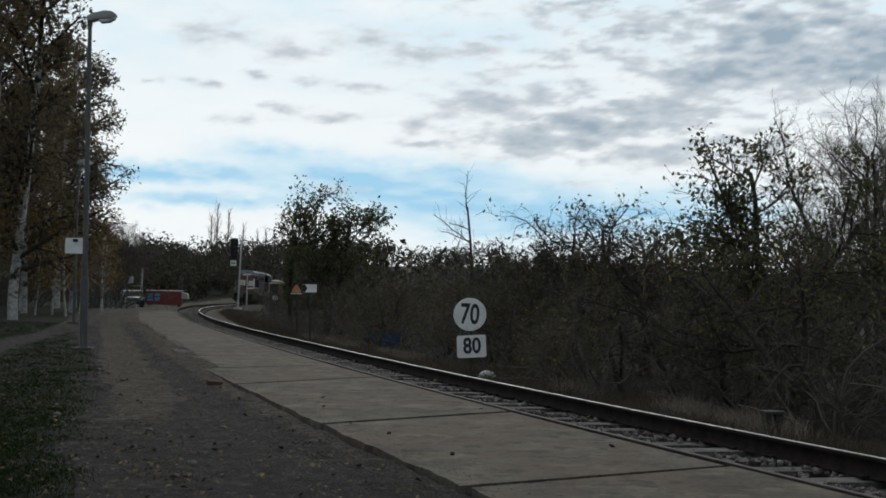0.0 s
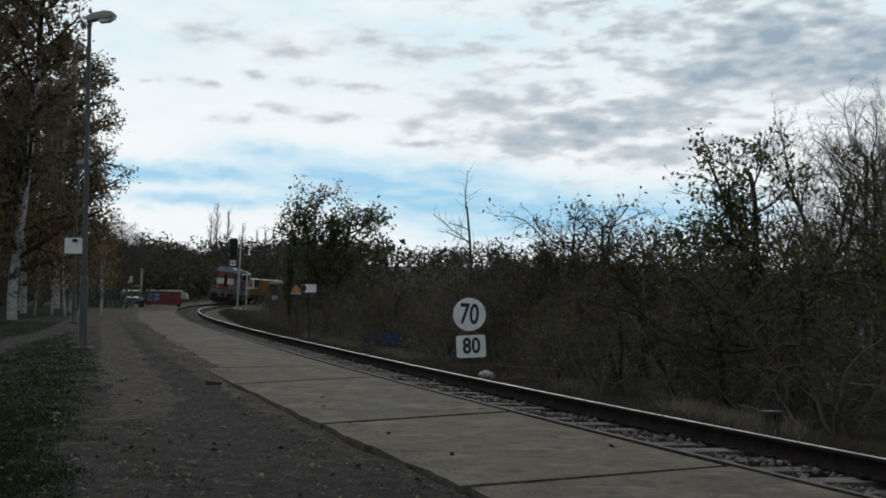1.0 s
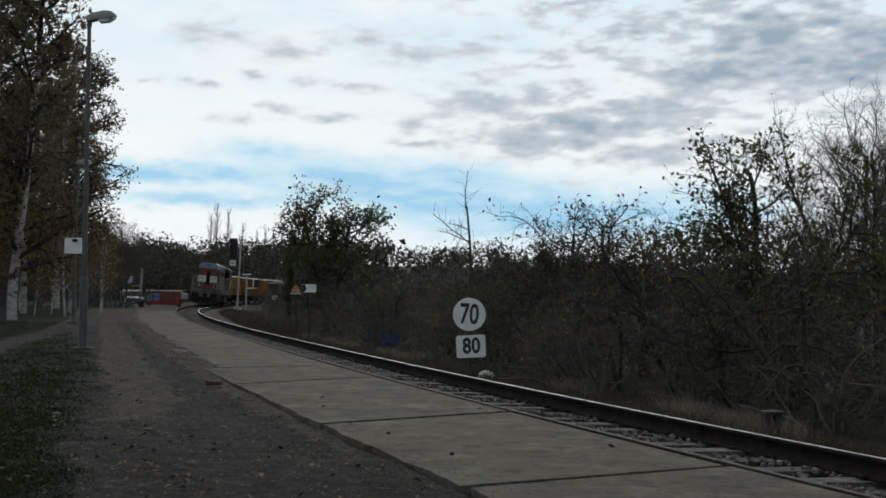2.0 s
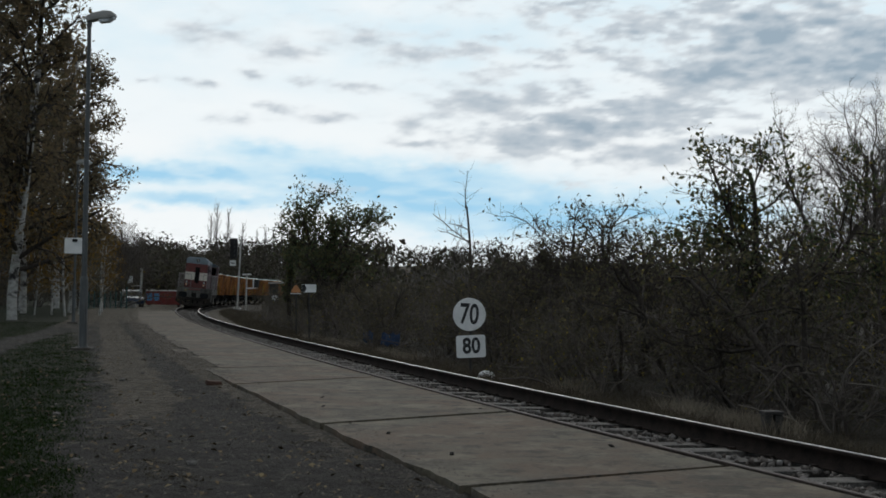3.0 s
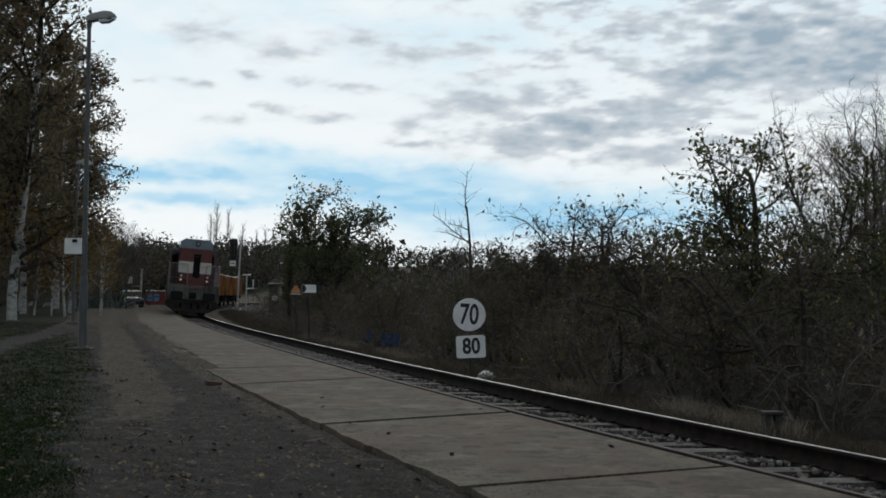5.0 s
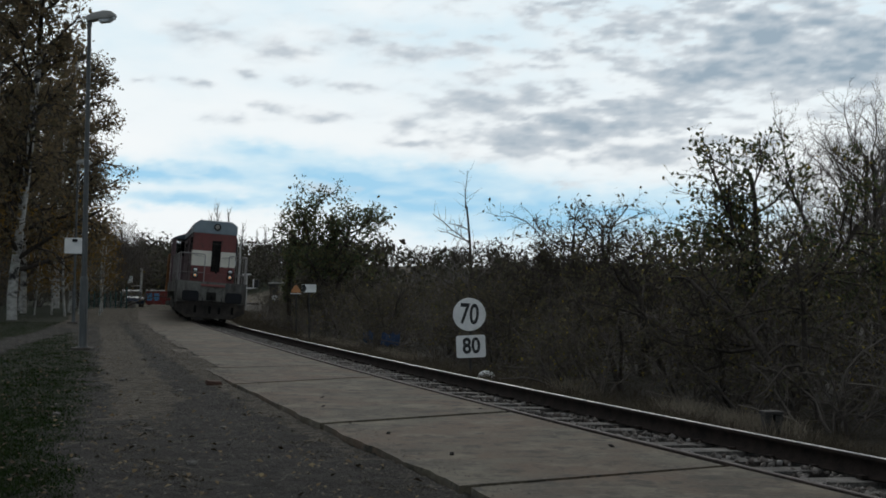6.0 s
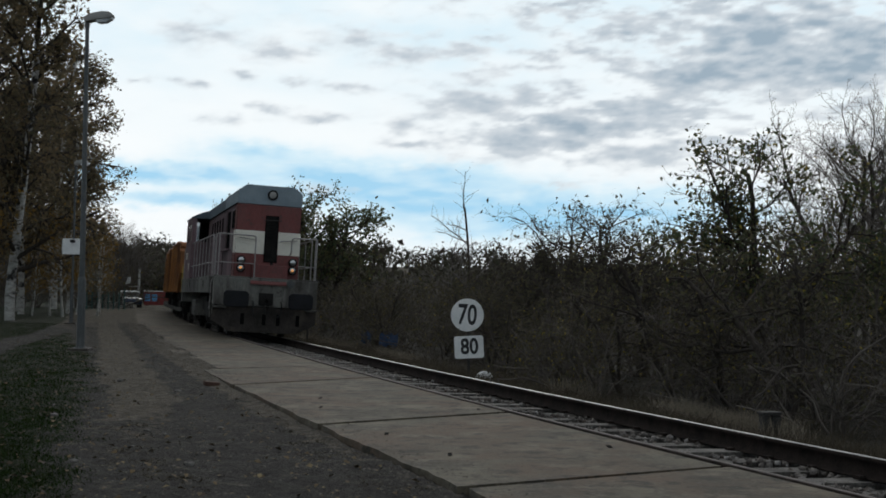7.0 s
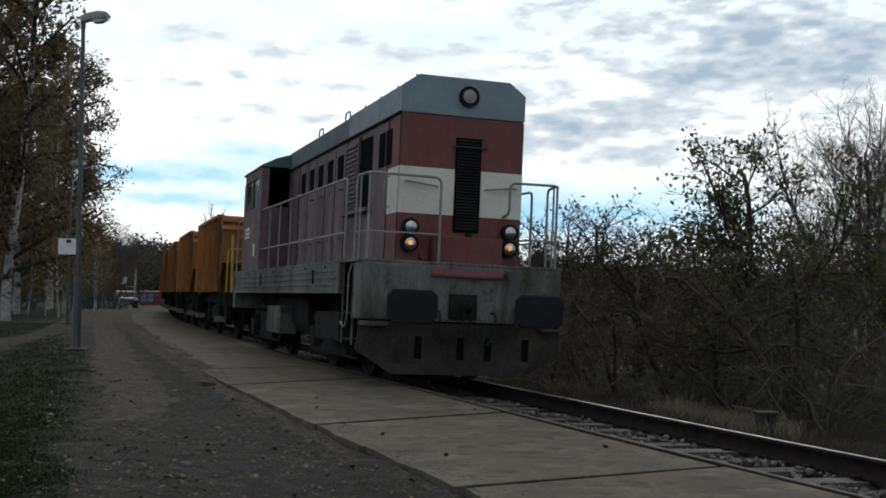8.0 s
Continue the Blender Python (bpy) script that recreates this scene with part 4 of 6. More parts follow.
        rings = [[bm.verts.new((x0 + depth + dx, y + q * math.cos(6.28318 * k / n), z + q * math.sin(6.28318 * k / n))) for k in range(n)] for q, dx in ((r * 0.66, 0.004), (r * 0.45, 0.018), (r * 0.1, 0.026))]
        for a, b in zip(rings, rings[1:]):
            for k in range(n):
                bm.faces.new((a[k], a[(k + 1) % n], b[(k + 1) % n], b[k]))
        bm.faces.new(rings[-1])
        part("lens", bm, MAT[lens], body, soft=True)
    for side in (-1, 1):
        y = side * 0.717
        lamp(y, 2.128, 0.118, "headlamp", "round unlit headlight")
        lamp(y, 1.901, 0.118, "headlamp", "lit amber marker light")
        bulb = part("bulb", tube([(x0 + 0.115, y - 0.005, 1.908), (x0 + 0.14, y - 0.005, 1.908)], [0.040, 0.022], 14), MAT["amber"], loco, "glowing amber bulb", soft=True)
        part("tail_lamp", tube([(x0 + 0.0, side * 0.52, 1.74), (x0 + 0.09, side * 0.52, 1.74)], 0.055, 14), MAT["red"], loco, soft=True)
    lamp(0.055, 3.975, 0.145, "lampshell", "round roof headlight in a black ring", 0.06)
    # side doors, louvres and windows of the hood
    for side in (-1, 1):
        y = side * w
        def panel(name, a, b, z0, z1, mat, proud=0.012, label=""):
            return part(name, box(a, b, min(y, y + side * proud), max(y, y + side * proud), z0, z1, 0.005), MAT[mat], loco, label)
        for a in (-0.72, -1.12):
            panel("side_window", a - 0.3, a, 3.02, 3.52, "void", 0.010, "narrow black side grille")
        # the vent isn't cut: its inner shade is a near-black sheet
        panel("door_gap", -2.55, -1.85, 2.5, 3.56, "void", 0.010, "near-black sheet for the shade inside a hood side vent")
        louv = panel("louvre_panel", -3.42, -2.65, 2.5, 3.6, "mauve", 0.02)
        for k in range(14):
            part("louvre", box(-3.38, -2.69, min(y + side * 0.02, y + side * 0.045), max(y + side * 0.02, y + side * 0.045), 2.55 + k * 0.073, 2.585 + k * 0.073), MAT["mauve"], louv)
        for k, a in enumerate((-3.55, -4.35, -5.15, -5.95, -6.75, -7.6)):
            panel("door_seam", a + 0.022, a + 0.058, 1.74, 3.58, "void", 0.006)
            door = panel("hood_door", a - 0.72, a, 1.72, 3.60, "mauve", 0.014, "weathered hood door")
            if k < 5:
                # dark inside of the window as a near-black sheet on the door
                part("door_window", box(a - 0.58, a - 0.14, min(y + side * 0.014, y + side * 0.018), max(y + side * 0.014, y + side * 0.018), 3.05, 3.48), MAT["void"], door)
            for z in (1.95, 2.55, 3.35):
                part("hinge", box(a - 0.70, a - 0.62, min(y + side * 0.012, y + side * 0.03), max(y + side * 0.012, y + side * 0.03), z, z + 0.10, 0.006), MAT["mauve"], door)
            for z in (2.1, 2.9):
                part("door_handle", tube([(a - 0.12, y + side * 0.014, z), (a - 0.12, y + side * 0.05, z), (a - 0.3, y + side * 0.05, z)], 0.012, 5), MAT["dark"], door)
        panel("toe_board", -8.7, -0.9, 1.665, 1.71, "sill", 0.03)
        # handrails
        yr = side * 1.40
        rail = part("handrail", tube(arc([(-8.85, yr, 1.66), (-8.85, yr, 2.86), (-1.16, yr, 2.82), (-1.16, yr, 1.66)], 0.1), 0.019, 8), MAT["railgrey"], loco, "grey tubular side handrail", soft=True)
        part("mid_rail", tube([(-8.85, yr, 2.07), (-1.16, yr, 2.05)], 0.016, 6), MAT["railgrey"], rail)
        for k in range(1, 7):
            x = -8.85 + k * 1.1
            part("post", tube([(x, yr, 1.66), (x, yr, 2.85)], 0.016, 6), MAT["railgrey"], rail)
        yi = side * 0.36 if side < 0 else 0.63
        foot = [(-0.03, yi, 1.66)] if side < 0 else [(-0.03, yi, 2.38), (x0, yi, 2.34)]
        front = part("handrail", tube(arc([(-0.55, yr, 1.66), (-0.55, yr, 2.80), (-0.06, yr * 0.96, 2.81), (-0.03, yi, 2.80)] + foot, 0.1), 0.019, 8), MAT["railgrey"], loco, "bent grey corner handrail", soft=True)
        part("mid_rail", tube([(-0.55, yr, 2.03), (-0.06, yr * 0.96, 2.03), (-0.03, yi if side < 0 else 0.95, 2.03)] + ([] if side < 0 else [(x0, 0.885, 2.03)]), 0.015, 6), MAT["railgrey"], front)
        part("post", tube([(-0.06, yr * 0.96, 1.66), (-0.06, yr * 0.96, 2.81)], 0.019, 6), MAT["railgrey"], front)
        part("post", tube([(-0.32, yr, 1.66), (-0.32, yr, 2.80)], 0.015, 6), MAT["railgrey"], front)
        part("hood_grip", tube(arc([(x0, side * 0.80, 2.75), (x0 + 0.07, side * 0.80, 2.75), (x0 + 0.07, side * 0.35, 2.70), (x0, side * 0.35, 2.70)], 0.05), 0.012, 6), MAT["railgrey"], nose)
        part("corner_grip", tube(arc([(-0.75, y, 2.42), (-0.75, y + side * 0.08, 2.42), (-0.75, y + side * 0.08, 2.85), (-0.75, y, 2.85)], 0.05), 0.012, 6), MAT["railgrey"], nose)
        # underfloor boxes
        part("battery_box", box(-7.75, -6.3, side * 1.05 if side > 0 else -1.38, 1.38 if side > 0 else side * 1.05, 0.46, 0.96, 0.03), MAT["sill"], loco, "pale grey underfloor box")
        for x in (-7.5, -6.9):
            part("box_door", box(x, x + 0.48, side * 1.385 - 0.008, side * 1.385 + 0.008, 0.52, 0.90, 0.006), MAT["sill"], loco)
        part("sand_box", box(-3.2, -1.5, min(side * 1.05, side * 1.36), max(side * 1.05, side * 1.36), 0.50, 0.92, 0.04), MAT["black"], loco)
    part("fuel_tank", prism([(-1.0, 0.5), (1.0, 0.5), (1.15, 0.7), (1.15, 1.1), (-1.15, 1.1), (-1.15, 0.7)], "x", -7.9, -4.9, 0.04), MAT["black"], loco)
    # cab: walls with real openings, roof, glass
    a, b = -8.75, -11.1
    for side in (-1, 1):
        y0, y1 = side * 1.45, side * 1.40
        lo, hi = min(y0, y1), max(y0, y1)
        part("cab_wall", box(b, a, lo, hi, 1.665, 2.95, 0.01), MAT["mauve"], loco, "weathered mauve-red cab side")
        part("cab_wall", box(b + 0.1, a, lo, hi, 3.55, 3.78, 0.008), MAT["mauve"], loco)
        for xa, xb in ((b, b + 0.34), (-9.98, -9.86), (a - 0.3, a)):
            part("cab_pillar", box(xa, xb, lo, hi, 2.95, 3.55), MAT["mauve"], loco)
        for xa, xb in ((b + 0.34, -9.98), (-9.86, a - 0.3)):
            part("cab_window", box(xa, xb, side * 1.425 - 0.004, side * 1.425 + 0.004, 2.95, 3.55), MAT["window"], loco, "dark cab window")
        part("number_plate", box(-10.7, -10.1, side * 1.452 - 0.003, side * 1.452 + 0.003, 2.35, 2.58), MAT["cream"], loco, "pale plate")
        for zz in (2.42, 2.50):
            part("plate_bar", box(-10.62, -10.2, side * 1.456 - 0.002, side * 1.456 + 0.002, zz - 0.02, zz + 0.01), MAT["letter"], loco)
        part("cab_notice", box(-9.5, -9.3, side * 1.452 - 0.003, side * 1.452 + 0.003, 1.95, 2.2), MAT["cream"], loco, "small white notice")
    for x, face in ((a, 1), (b, -1)):
        xa, xb = (x - 0.05, x) if face > 0 else (x, x + 0.05)
        part("cab_end", box(xa, xb, -1.4, 1.4, 1.665, 2.95, 0.01), MAT["mauve"], loco)
        for side in (-1, 1):
            part("cab_end_pillar", box(xa, xb, min(side * 1.3, side * 1.4), max(side * 1.3, side * 1.4), 2.95, 3.74), MAT["mauve"], loco)
            part("cab_end_window", box(xa + 0.02, xa + 0.03, min(side * 0.9, side * 1.3), max(side * 0.9, side * 1.3), 2.95, 3.6), MAT["window"], loco)
        if face < 0:
            part("cab_end_panel", box(xa, xb, -1.02, 1.02, 2.95, 3.74, 0.006), MAT["mauve"], loco)
    # added dark sheet: blocks the view through and gives the cab's inner shade
    part("cab_partition", box(-10.86, -10.82, -0.92, 0.92, 1.67, 3.72), MAT["dark"], loco, "dark sheet added behind the cab windows")
    part("driver_seat", box(-10.2, -9.75, -1.05, -0.55, 2.1, 3.0, 0.06), MAT["dark"], loco)
    part("cab_roof", prism([(-1.47, 3.74), (1.47, 3.74), (1.47, 3.78), (1.15, 3.94), (0.7, 4.08), (-0.7, 4.08), (-1.15, 3.94), (-1.47, 3.78)], "x", b - 0.12, a + 0.05, 0.015), MAT["roofgrey"], loco, "sooty curved cab roof")
    part("control_desk", box(-9.2, -8.9, -0.8, 0.8, 1.7, 2.7, 0.03), MAT["dark"], loco)
    part("rear_hood", prism([(-0.8, 1.665), (0.8, 1.665), (0.8, 2.7), (0.7, 2.8), (-0.7, 2.8), (-0.8, 2.7)], "x", -11.95, -11.1, 0.02), MAT["mauve"], loco)
    for side in (-1, 1):
        part("handrail", tube(arc([(-11.2, side * 1.38, 1.66), (-11.2, side * 1.38, 2.8), (-12.35, side * 1.38, 2.8), (-12.35, side * 1.38, 1.66)], 0.1), 0.018, 7), MAT["railgrey"], loco, soft=True)
    # roof things
    part("exhaust_stack", tube([(-5.1, 0.1, 4.15), (-5.1, 0.1, 4.36), (-5.1, 0.1, 4.36)], [0.24, 0.24, 0.19], 18), MAT["black"], loco, soft=True)
    part("roof_fan", tube([(-1.9, 0, 4.22), (-1.9, 0, 4.27), (-1.9, 0, 4.27)], [0.62, 0.62, 0.55], 24), MAT["roofgrey"], loco, soft=True)
    for x in (-0.6, -1.6, -2.6, -3.6):
        part("lifting_eye", tube([(x, -0.6, 4.22), (x, -0.6, 4.27), (x - 0.05, -0.6, 4.29)], 0.015, 6), MAT["dark"], loco)
    for x in (-4.2, -6.4):
        part("roof_grip", tube(arc([(x, -0.72, 4.13), (x, -0.72, 4.28), (x - 0.35, -0.72, 4.28), (x - 0.35, -0.72, 4.13)], 0.06), 0.014, 6), MAT["dark"], loco)
    part("roof_horn", tube([(-8.9, -0.3, 4.24), (-8.6, -0.3, 4.26), (-8.45, -0.3, 4.26)], [0.03, 0.04, 0.09], 10), MAT["dark"], loco)
    wheel = wheel_mesh(0.5)
    make_bogie(loco, -3.0, wheel, 0.5, 1.2)
    make_bogie(loco, -9.5, wheel, 0.5, 1.2)
    return loco


def make_wagon(wheel):
    """A two-axle hopper wagon; its middle is its origin."""
    wagon = empty("hopper_wagon", "rusty orange two-axle hopper wagon with ribbed sides", "freight wagon", group="wagons of the freight train")
    L = 3.05
    zt, zb, wt = 3.17, 1.2, 1.42
    for side in (-1, 1):
        y0, y1 = side * wt, side * (wt - 0.05)
        o = [(-2.75, zb), (2.75, zb), (L, 1.75), (L, zt - 0.12), (L - 0.3, zt), (-L + 0.3, zt), (-L, zt - 0.12), (-L, 1.75)]
        wall = part("side_wall", prism(o, "y", min(y0, y1), max(y0, y1), 0.008), MAT["ochre"], wagon, "rusty orange ribbed side")
        for k in range(9):
            x = -2.8 + k * 0.7
            part("rib", box(x - 0.05, x + 0.05, min(y0, y0 + side * 0.09), max(y0, y0 + side * 0.09), zb, zt - 0.02, 0.012), MAT["ochre"], wall)
        part("top_rail", box(-L + 0.28, L - 0.28, min(y0 - side * 0.06, y0 + side * 0.1), max(y0 - side * 0.06, y0 + side * 0.1), zt - 0.05, zt + 0.04, 0.015), MAT["inner"], wall)
        part("sole_bar", box(-3.65, 3.65, min(side * 1.0, side * 1.1), max(side * 1.0, side * 1.1), 0.92, 1.18, 0.01), MAT["black"], wagon)
        for x in (-2.6, 2.6):
            part("side_step", box(x - 0.3, x + 0.3, min(side * 1.2, side * 1.42), max(side * 1.2, side * 1.42), 0.44, 0.58, 0.012), MAT["sill"], wagon, "worn grey step")
            part("spring_pack", prism([(x * 0.86 - 0.6, 0.74), (x * 0.86 + 0.6, 0.74), (x * 0.86 + 0.3, 0.64), (x * 0.86 - 0.3, 0.64)], "y", side * 1.0 - 0.05, side * 1.0 + 0.05, 0.01), MAT["black"], wagon)
            part("axle_guard", box(x * 0.86 - 0.2, x * 0.86 + 0.2, min(side * 0.95, side * 1.12), max(side * 0.95, side * 1.12), 0.36, 0.92, 0.02), MAT["black"], wagon)
        part("brake_gear", box(-0.8, 0.8, min(side * 0.7, side * 1.15), max(side * 0.7, side * 1.15), 0.45, 0.85, 0.04), MAT["black"], wagon)
        part("placard", box(-1.9, -1.3, min(y0 + side * 0.004, y0 + side * 0.012), max(y0 + side * 0.004, y0 + side * 0.012), 1.5, 1.8), MAT["cream"], wagon, "pale data panel")
    for face in (-1, 1):
        o = [(face * L, zt - 0.12), (face * (L - 0.05), zt - 0.12), (face * 1.75, 1.22), (face * 1.8, 1.18)]
        part("hopper_end", prism(o, "y", -wt + 0.05, wt - 0.05), MAT["inner"], wagon, "bare orange sloping hopper end")
        lip = [(face * (L - 0.42), zt + 0.03), (face * (L + 0.10), zt - 0.33), (face * (L + 0.10), zt - 0.37), (face * (L - 0.46), zt - 0.01)]
        part("end_lip", prism(lip, "y", -wt - 0.02, wt + 0.02, 0.006), MAT["inner"], wagon, "bare orange sloping lip")
        part("end_sheet", box(min(face * (L + 0.02), face * (L + 0.06)), max(face * (L + 0.02), face * (L + 0.06)), -wt + 0.02, wt - 0.02, 1.95, zt - 0.36, 0.006), MAT["ochre"], wagon, "rusty orange end sheet")
        part("end_rim", box(min(face * (L - 0.05), face * (L + 0.06)), max(face * (L - 0.05), face * (L + 0.06)), -wt, wt, zt - 0.16, zt - 0.04, 0.012), MAT["inner"], wagon)
        for y in (-1.15, -0.45, 0.45, 1.15):
            part("end_stay", tube([(face * 3.5, y, 1.2), (face * 3.0, y, zt - 0.2)], 0.035, 6), MAT["yellow" if abs(y) > 1 else "ochre"], wagon)
        rail = part("end_railing", tube(arc([(face * 3.62, -1.3, 1.2), (face * 3.62, -1.3, 2.3), (face * 3.62, 1.3, 2.3), (face * 3.62, 1.3, 1.2)], 0.1), 0.022, 7), MAT["yellow"], wagon, "yellow end railing", soft=True)
        part("end_platform", box(min(face * 2.3, face * 3.7), max(face * 2.3, face * 3.7), -1.35, 1.35, 1.12, 1.2, 0.01), MAT["black"], wagon)
        part("head_stock", box(min(face * 3.62, face * 3.72), max(face * 3.62, face * 3.72), -1.35, 1.35, 0.86, 1.2, 0.01), MAT["black"], wagon)
        for k in range(5):
            part("rung", tube([(face * 3.66, -1.1, 1.35 + k * 0.32), (face * 3.66, -0.75, 1.35 + k * 0.32)], 0.014, 5), MAT["yellow"], wagon)
        buffer_parts(wagon, face * 3.72, face, 0.22, 0.17)
    part("hopper_floor", prism([(-1.8, 1.2), (-0.9, 0.6), (0.9, 0.6), (1.8, 1.2)], "y", -1.0, 1.0, 0.02), MAT["black"], wagon)
    part("load_cover", prism([(-L + 0.35, 2.75), (-1.6, 3.05), (-0.5, 3.3), (0.6, 3.24), (1.8, 3.0), (L - 0.4, 2.72), (L - 0.4, 2.5), (-L + 0.35, 2.5)], "y", -wt + 0.10, wt - 0.10, 0.03), MAT["tarp"], wagon, "grey-green heaped load")
    for x in (-2.25, 2.25):
        shared("wheelset", wheel, wagon, pose(x, 0, 0.47))
    return wagon


LOCO = make_locomotive()
WAGON_AT = [-18.65 - 8.62 * k for k in range(7)]
WAGONS = [make_wagon(wheel_mesh(0.47))]
for _ in WAGON_AT[1:]:
    WAGONS.append(copy_thing(WAGONS[0], Matrix()))


def front_at(t):
    """How far back the front of the train is, at t seconds."""
    u = 8 - t
    return 17.6774 * u - 0.0455 * u * u


def riding(s, front, back):
    """The pose of a thing that rides on the line at two places; its origin s metres back."""
    p, q = on_line(s + front), on_line(s + back)
    f = (p - q).normalized()
    c = radians(np.interp(s + (front + back) / 2, TILT_AT, TILT))
    l = Vector((-f.y, f.x, 0)).normalized()
    u = f.cross(l)
    l2, u2 = l * math.cos(c) - u * math.sin(c), l * math.sin(c) + u * math.cos(c)
    m = Matrix((f, l2, u2)).transposed().to_4x4()
    m.translation = p + f * front
    return m


# ---------------------------------------------------------------- plants
class Wood:
    """Gathers branches and leaves as arrays, and makes meshes of them."""

    def __init__(self, seed):
        self.rs = np.random.RandomState(seed)
        self.v, self.f, self.n = [], [], 0
        self.tips = []
        self.lv = []
        self.first, self.thin = 0.25, 0.0035

    def limb(self, pts, r0, r1, sides, level=0):
        pts = np.asarray(pts)
        k = len(pts)
        d = np.gradient(pts, axis=0)
        d /= np.linalg.norm(d, axis=1)[:, None] + 1e-9
        ref = np.array([0.3, 0.9, 0.2]) if abs(d[0, 2]) > 0.8 else np.array([0.1, 0.2, 1.0])
        a = np.cross(d, ref)
        a /= np.linalg.norm(a, axis=1)[:, None] + 1e-9
        b = np.cross(d, a)
        r = np.linspace(r0, r1, k)[:, None, None]
        ang = np.arange(sides) * 2 * np.pi / sides
        ring = pts[:, None] + r * (a[:, None] * np.cos(ang)[None, :, None] + b[:, None] * np.sin(ang)[None, :, None])
        i = self.n + np.arange(k * sides).reshape(k, sides)
        j = np.roll(i, -1, axis=1)
        self.v.append(ring.reshape(-1, 3))
        self.lv.append(level)
        self.f.append(np.stack([i[:-1], j[:-1], j[1:], i[1:]], -1).reshape(-1, 4))
        self.n += k * sides

    def grow(self, start, way, length, r, spec, level=0):
        """One branch and all that grows from it. spec: a row for each level (children, share of length, angle, bend, lift, sides, segments)."""
        rs = self.rs
        kids, share, angle, bend, lift, sides, seg = spec[level]
        p, d = np.array(start, float), np.array(way, float)
        d /= np.linalg.norm(d)
        pts = [p.copy()]
        for _ in range(seg):
            d = d + rs.normal(0, bend, 3) + np.array([0, 0, lift])
            d /= np.linalg.norm(d)
            p = p + d * length / seg
            pts.append(p.copy())
        pts = np.array(pts)
        last = level + 1 >= len(spec)
        self.limb(pts, r, r * (0.5 if not last else 0.35), sides, level)
        if last:
            self.tips.append(pts)
            return
        first = self.first if level == 0 else 0.15
        for k in range(kids):
            t = first + (1 - first) * (k + rs.uniform(0, 1)) / kids
            i = min(int(t * seg), seg - 1)
            q = pts[i] + (pts[i + 1] - pts[i]) * (t * seg - i)
            dd = pts[i + 1] - pts[i]
            dd = dd / np.linalg.norm(dd)
            side = np.cross(dd, rs.normal(size=3))
            side /= np.linalg.norm(side) + 1e-9
            an = radians(angle * rs.uniform(0.7, 1.3))
            self.grow(q, dd * math.cos(an) + side * math.sin(an), length * share * rs.uniform(0.6, 1.15) * (1.1 - 0.45 * t), max(r * (1 - 0.5 * t) * 0.55, self.thin), spec, level + 1)

    def wood_mesh(self, name, mat, low=0, high=9):
        """The wood of these levels: 0 is the trunk."""
        vs, fs, n = [], [], 0
        start = 0
        for v, f, lv in zip(self.v, self.f, self.lv):
            if low <= lv <= high:
                vs.append(v)
                fs.append(f - start + n)
                n += len(v)
            start += len(v)
        return mesh_of(name, np.concatenate(vs), np.concatenate(fs), mat)

    def leaf_mesh(self, name, mat, share, size, jitter=0.06, low=0.0, high=99.0, per=1):
        """Bent leaves near the tips of the twigs."""
        rs = self.rs
        at = []
        for pts in self.tips:
            for _ in range(per):
                if rs.uniform() < share:
                    i = rs.randint(0, len(pts))
                    q = pts[i] + rs.normal(0, jitter, 3)
                    if low <= q[2] <= high:
                        at.append(q)
        at = np.array(at).reshape(-1, 3)
        n = len(at)
        m = np.linalg.qr(rs.normal(size=(n, 3, 3)))[0]
        leaf = np.array([(-1, 0, 0), (0, -0.48, 0.12), (1, 0, -0.1), (0, 0.48, 0.12)])
        sz = size * rs.uniform(0.6, 1.3, (n, 1, 1))
        v = np.einsum("kj,nij->nki", leaf, m) * sz + at[:, None]
        i = np.arange(n)[:, None] * 4
        f = np.concatenate([i + np.array([0, 1, 3]), i + np.array([1, 2, 3])])
        return mesh_of(name, v.reshape(-1, 3), f, mat)


def plant(name, label, category, meshes, m, group="", names=("trunk", "crown")):
    ob = empty(name, label, category, m, group)
    for nm, me in zip(names, meshes):
        shared(nm, me, ob)
    return ob


def ground_at(x, y):
    return float(height(np.array([x]), np.array([y]))[0])


def spot(x, y, turn=0.0, sink=0.05, scale=1.0):
    return pose(x, y, ground_at(x, y) - sink, 0, 0, turn) @ Matrix.Scale(scale, 4)


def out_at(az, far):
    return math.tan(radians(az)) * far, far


def make_birches():
    kinds = []
    for seed in (1, 2, 3):
        w = Wood(seed)
        # children, share, angle, bend, lift, sides, segments
        spec = [(40, 0.25, 52, 0.035, 0.02, 9, 14), (8, 0.48, 42, 0.10, -0.03, 5, 5), (6, 0.55, 45, 0.16, -0.10, 3, 3), (4, 0.6, 45, 0.2, -0.2, 3, 2)]
        w.first = 0.13
        w.grow((0, 0, 0), (0.03 * seed - 0.06, 0.02, 1), 15.5, 0.21, spec)
        trunk = w.wood_mesh("birch_wood", MAT["bark"], 1)
        top = w.wood_mesh("birch_top", MAT["birch"], 0, 0)
        lower = Wood(seed + 50)
        pts = w.v[0].reshape(15, 9, 3).mean(axis=1)
        lower.limb(pts[:9], 0.217, 0.135, 10)
        stem = lower.wood_mesh("birch_stem", MAT["birch"])
        smooth(stem, 60)
        leaves = w.leaf_mesh("birch_leaves", MAT["leaf_birch"], 0.8, 0.135, 0.20, 2.6, per=4)
        gold = w.leaf_mesh("birch_gold", MAT["leaf_gold"], 0.55, 0.10, 0.25, 0.8, 5.6, per=3)
        kinds.append((stem, trunk, leaves, gold, top))
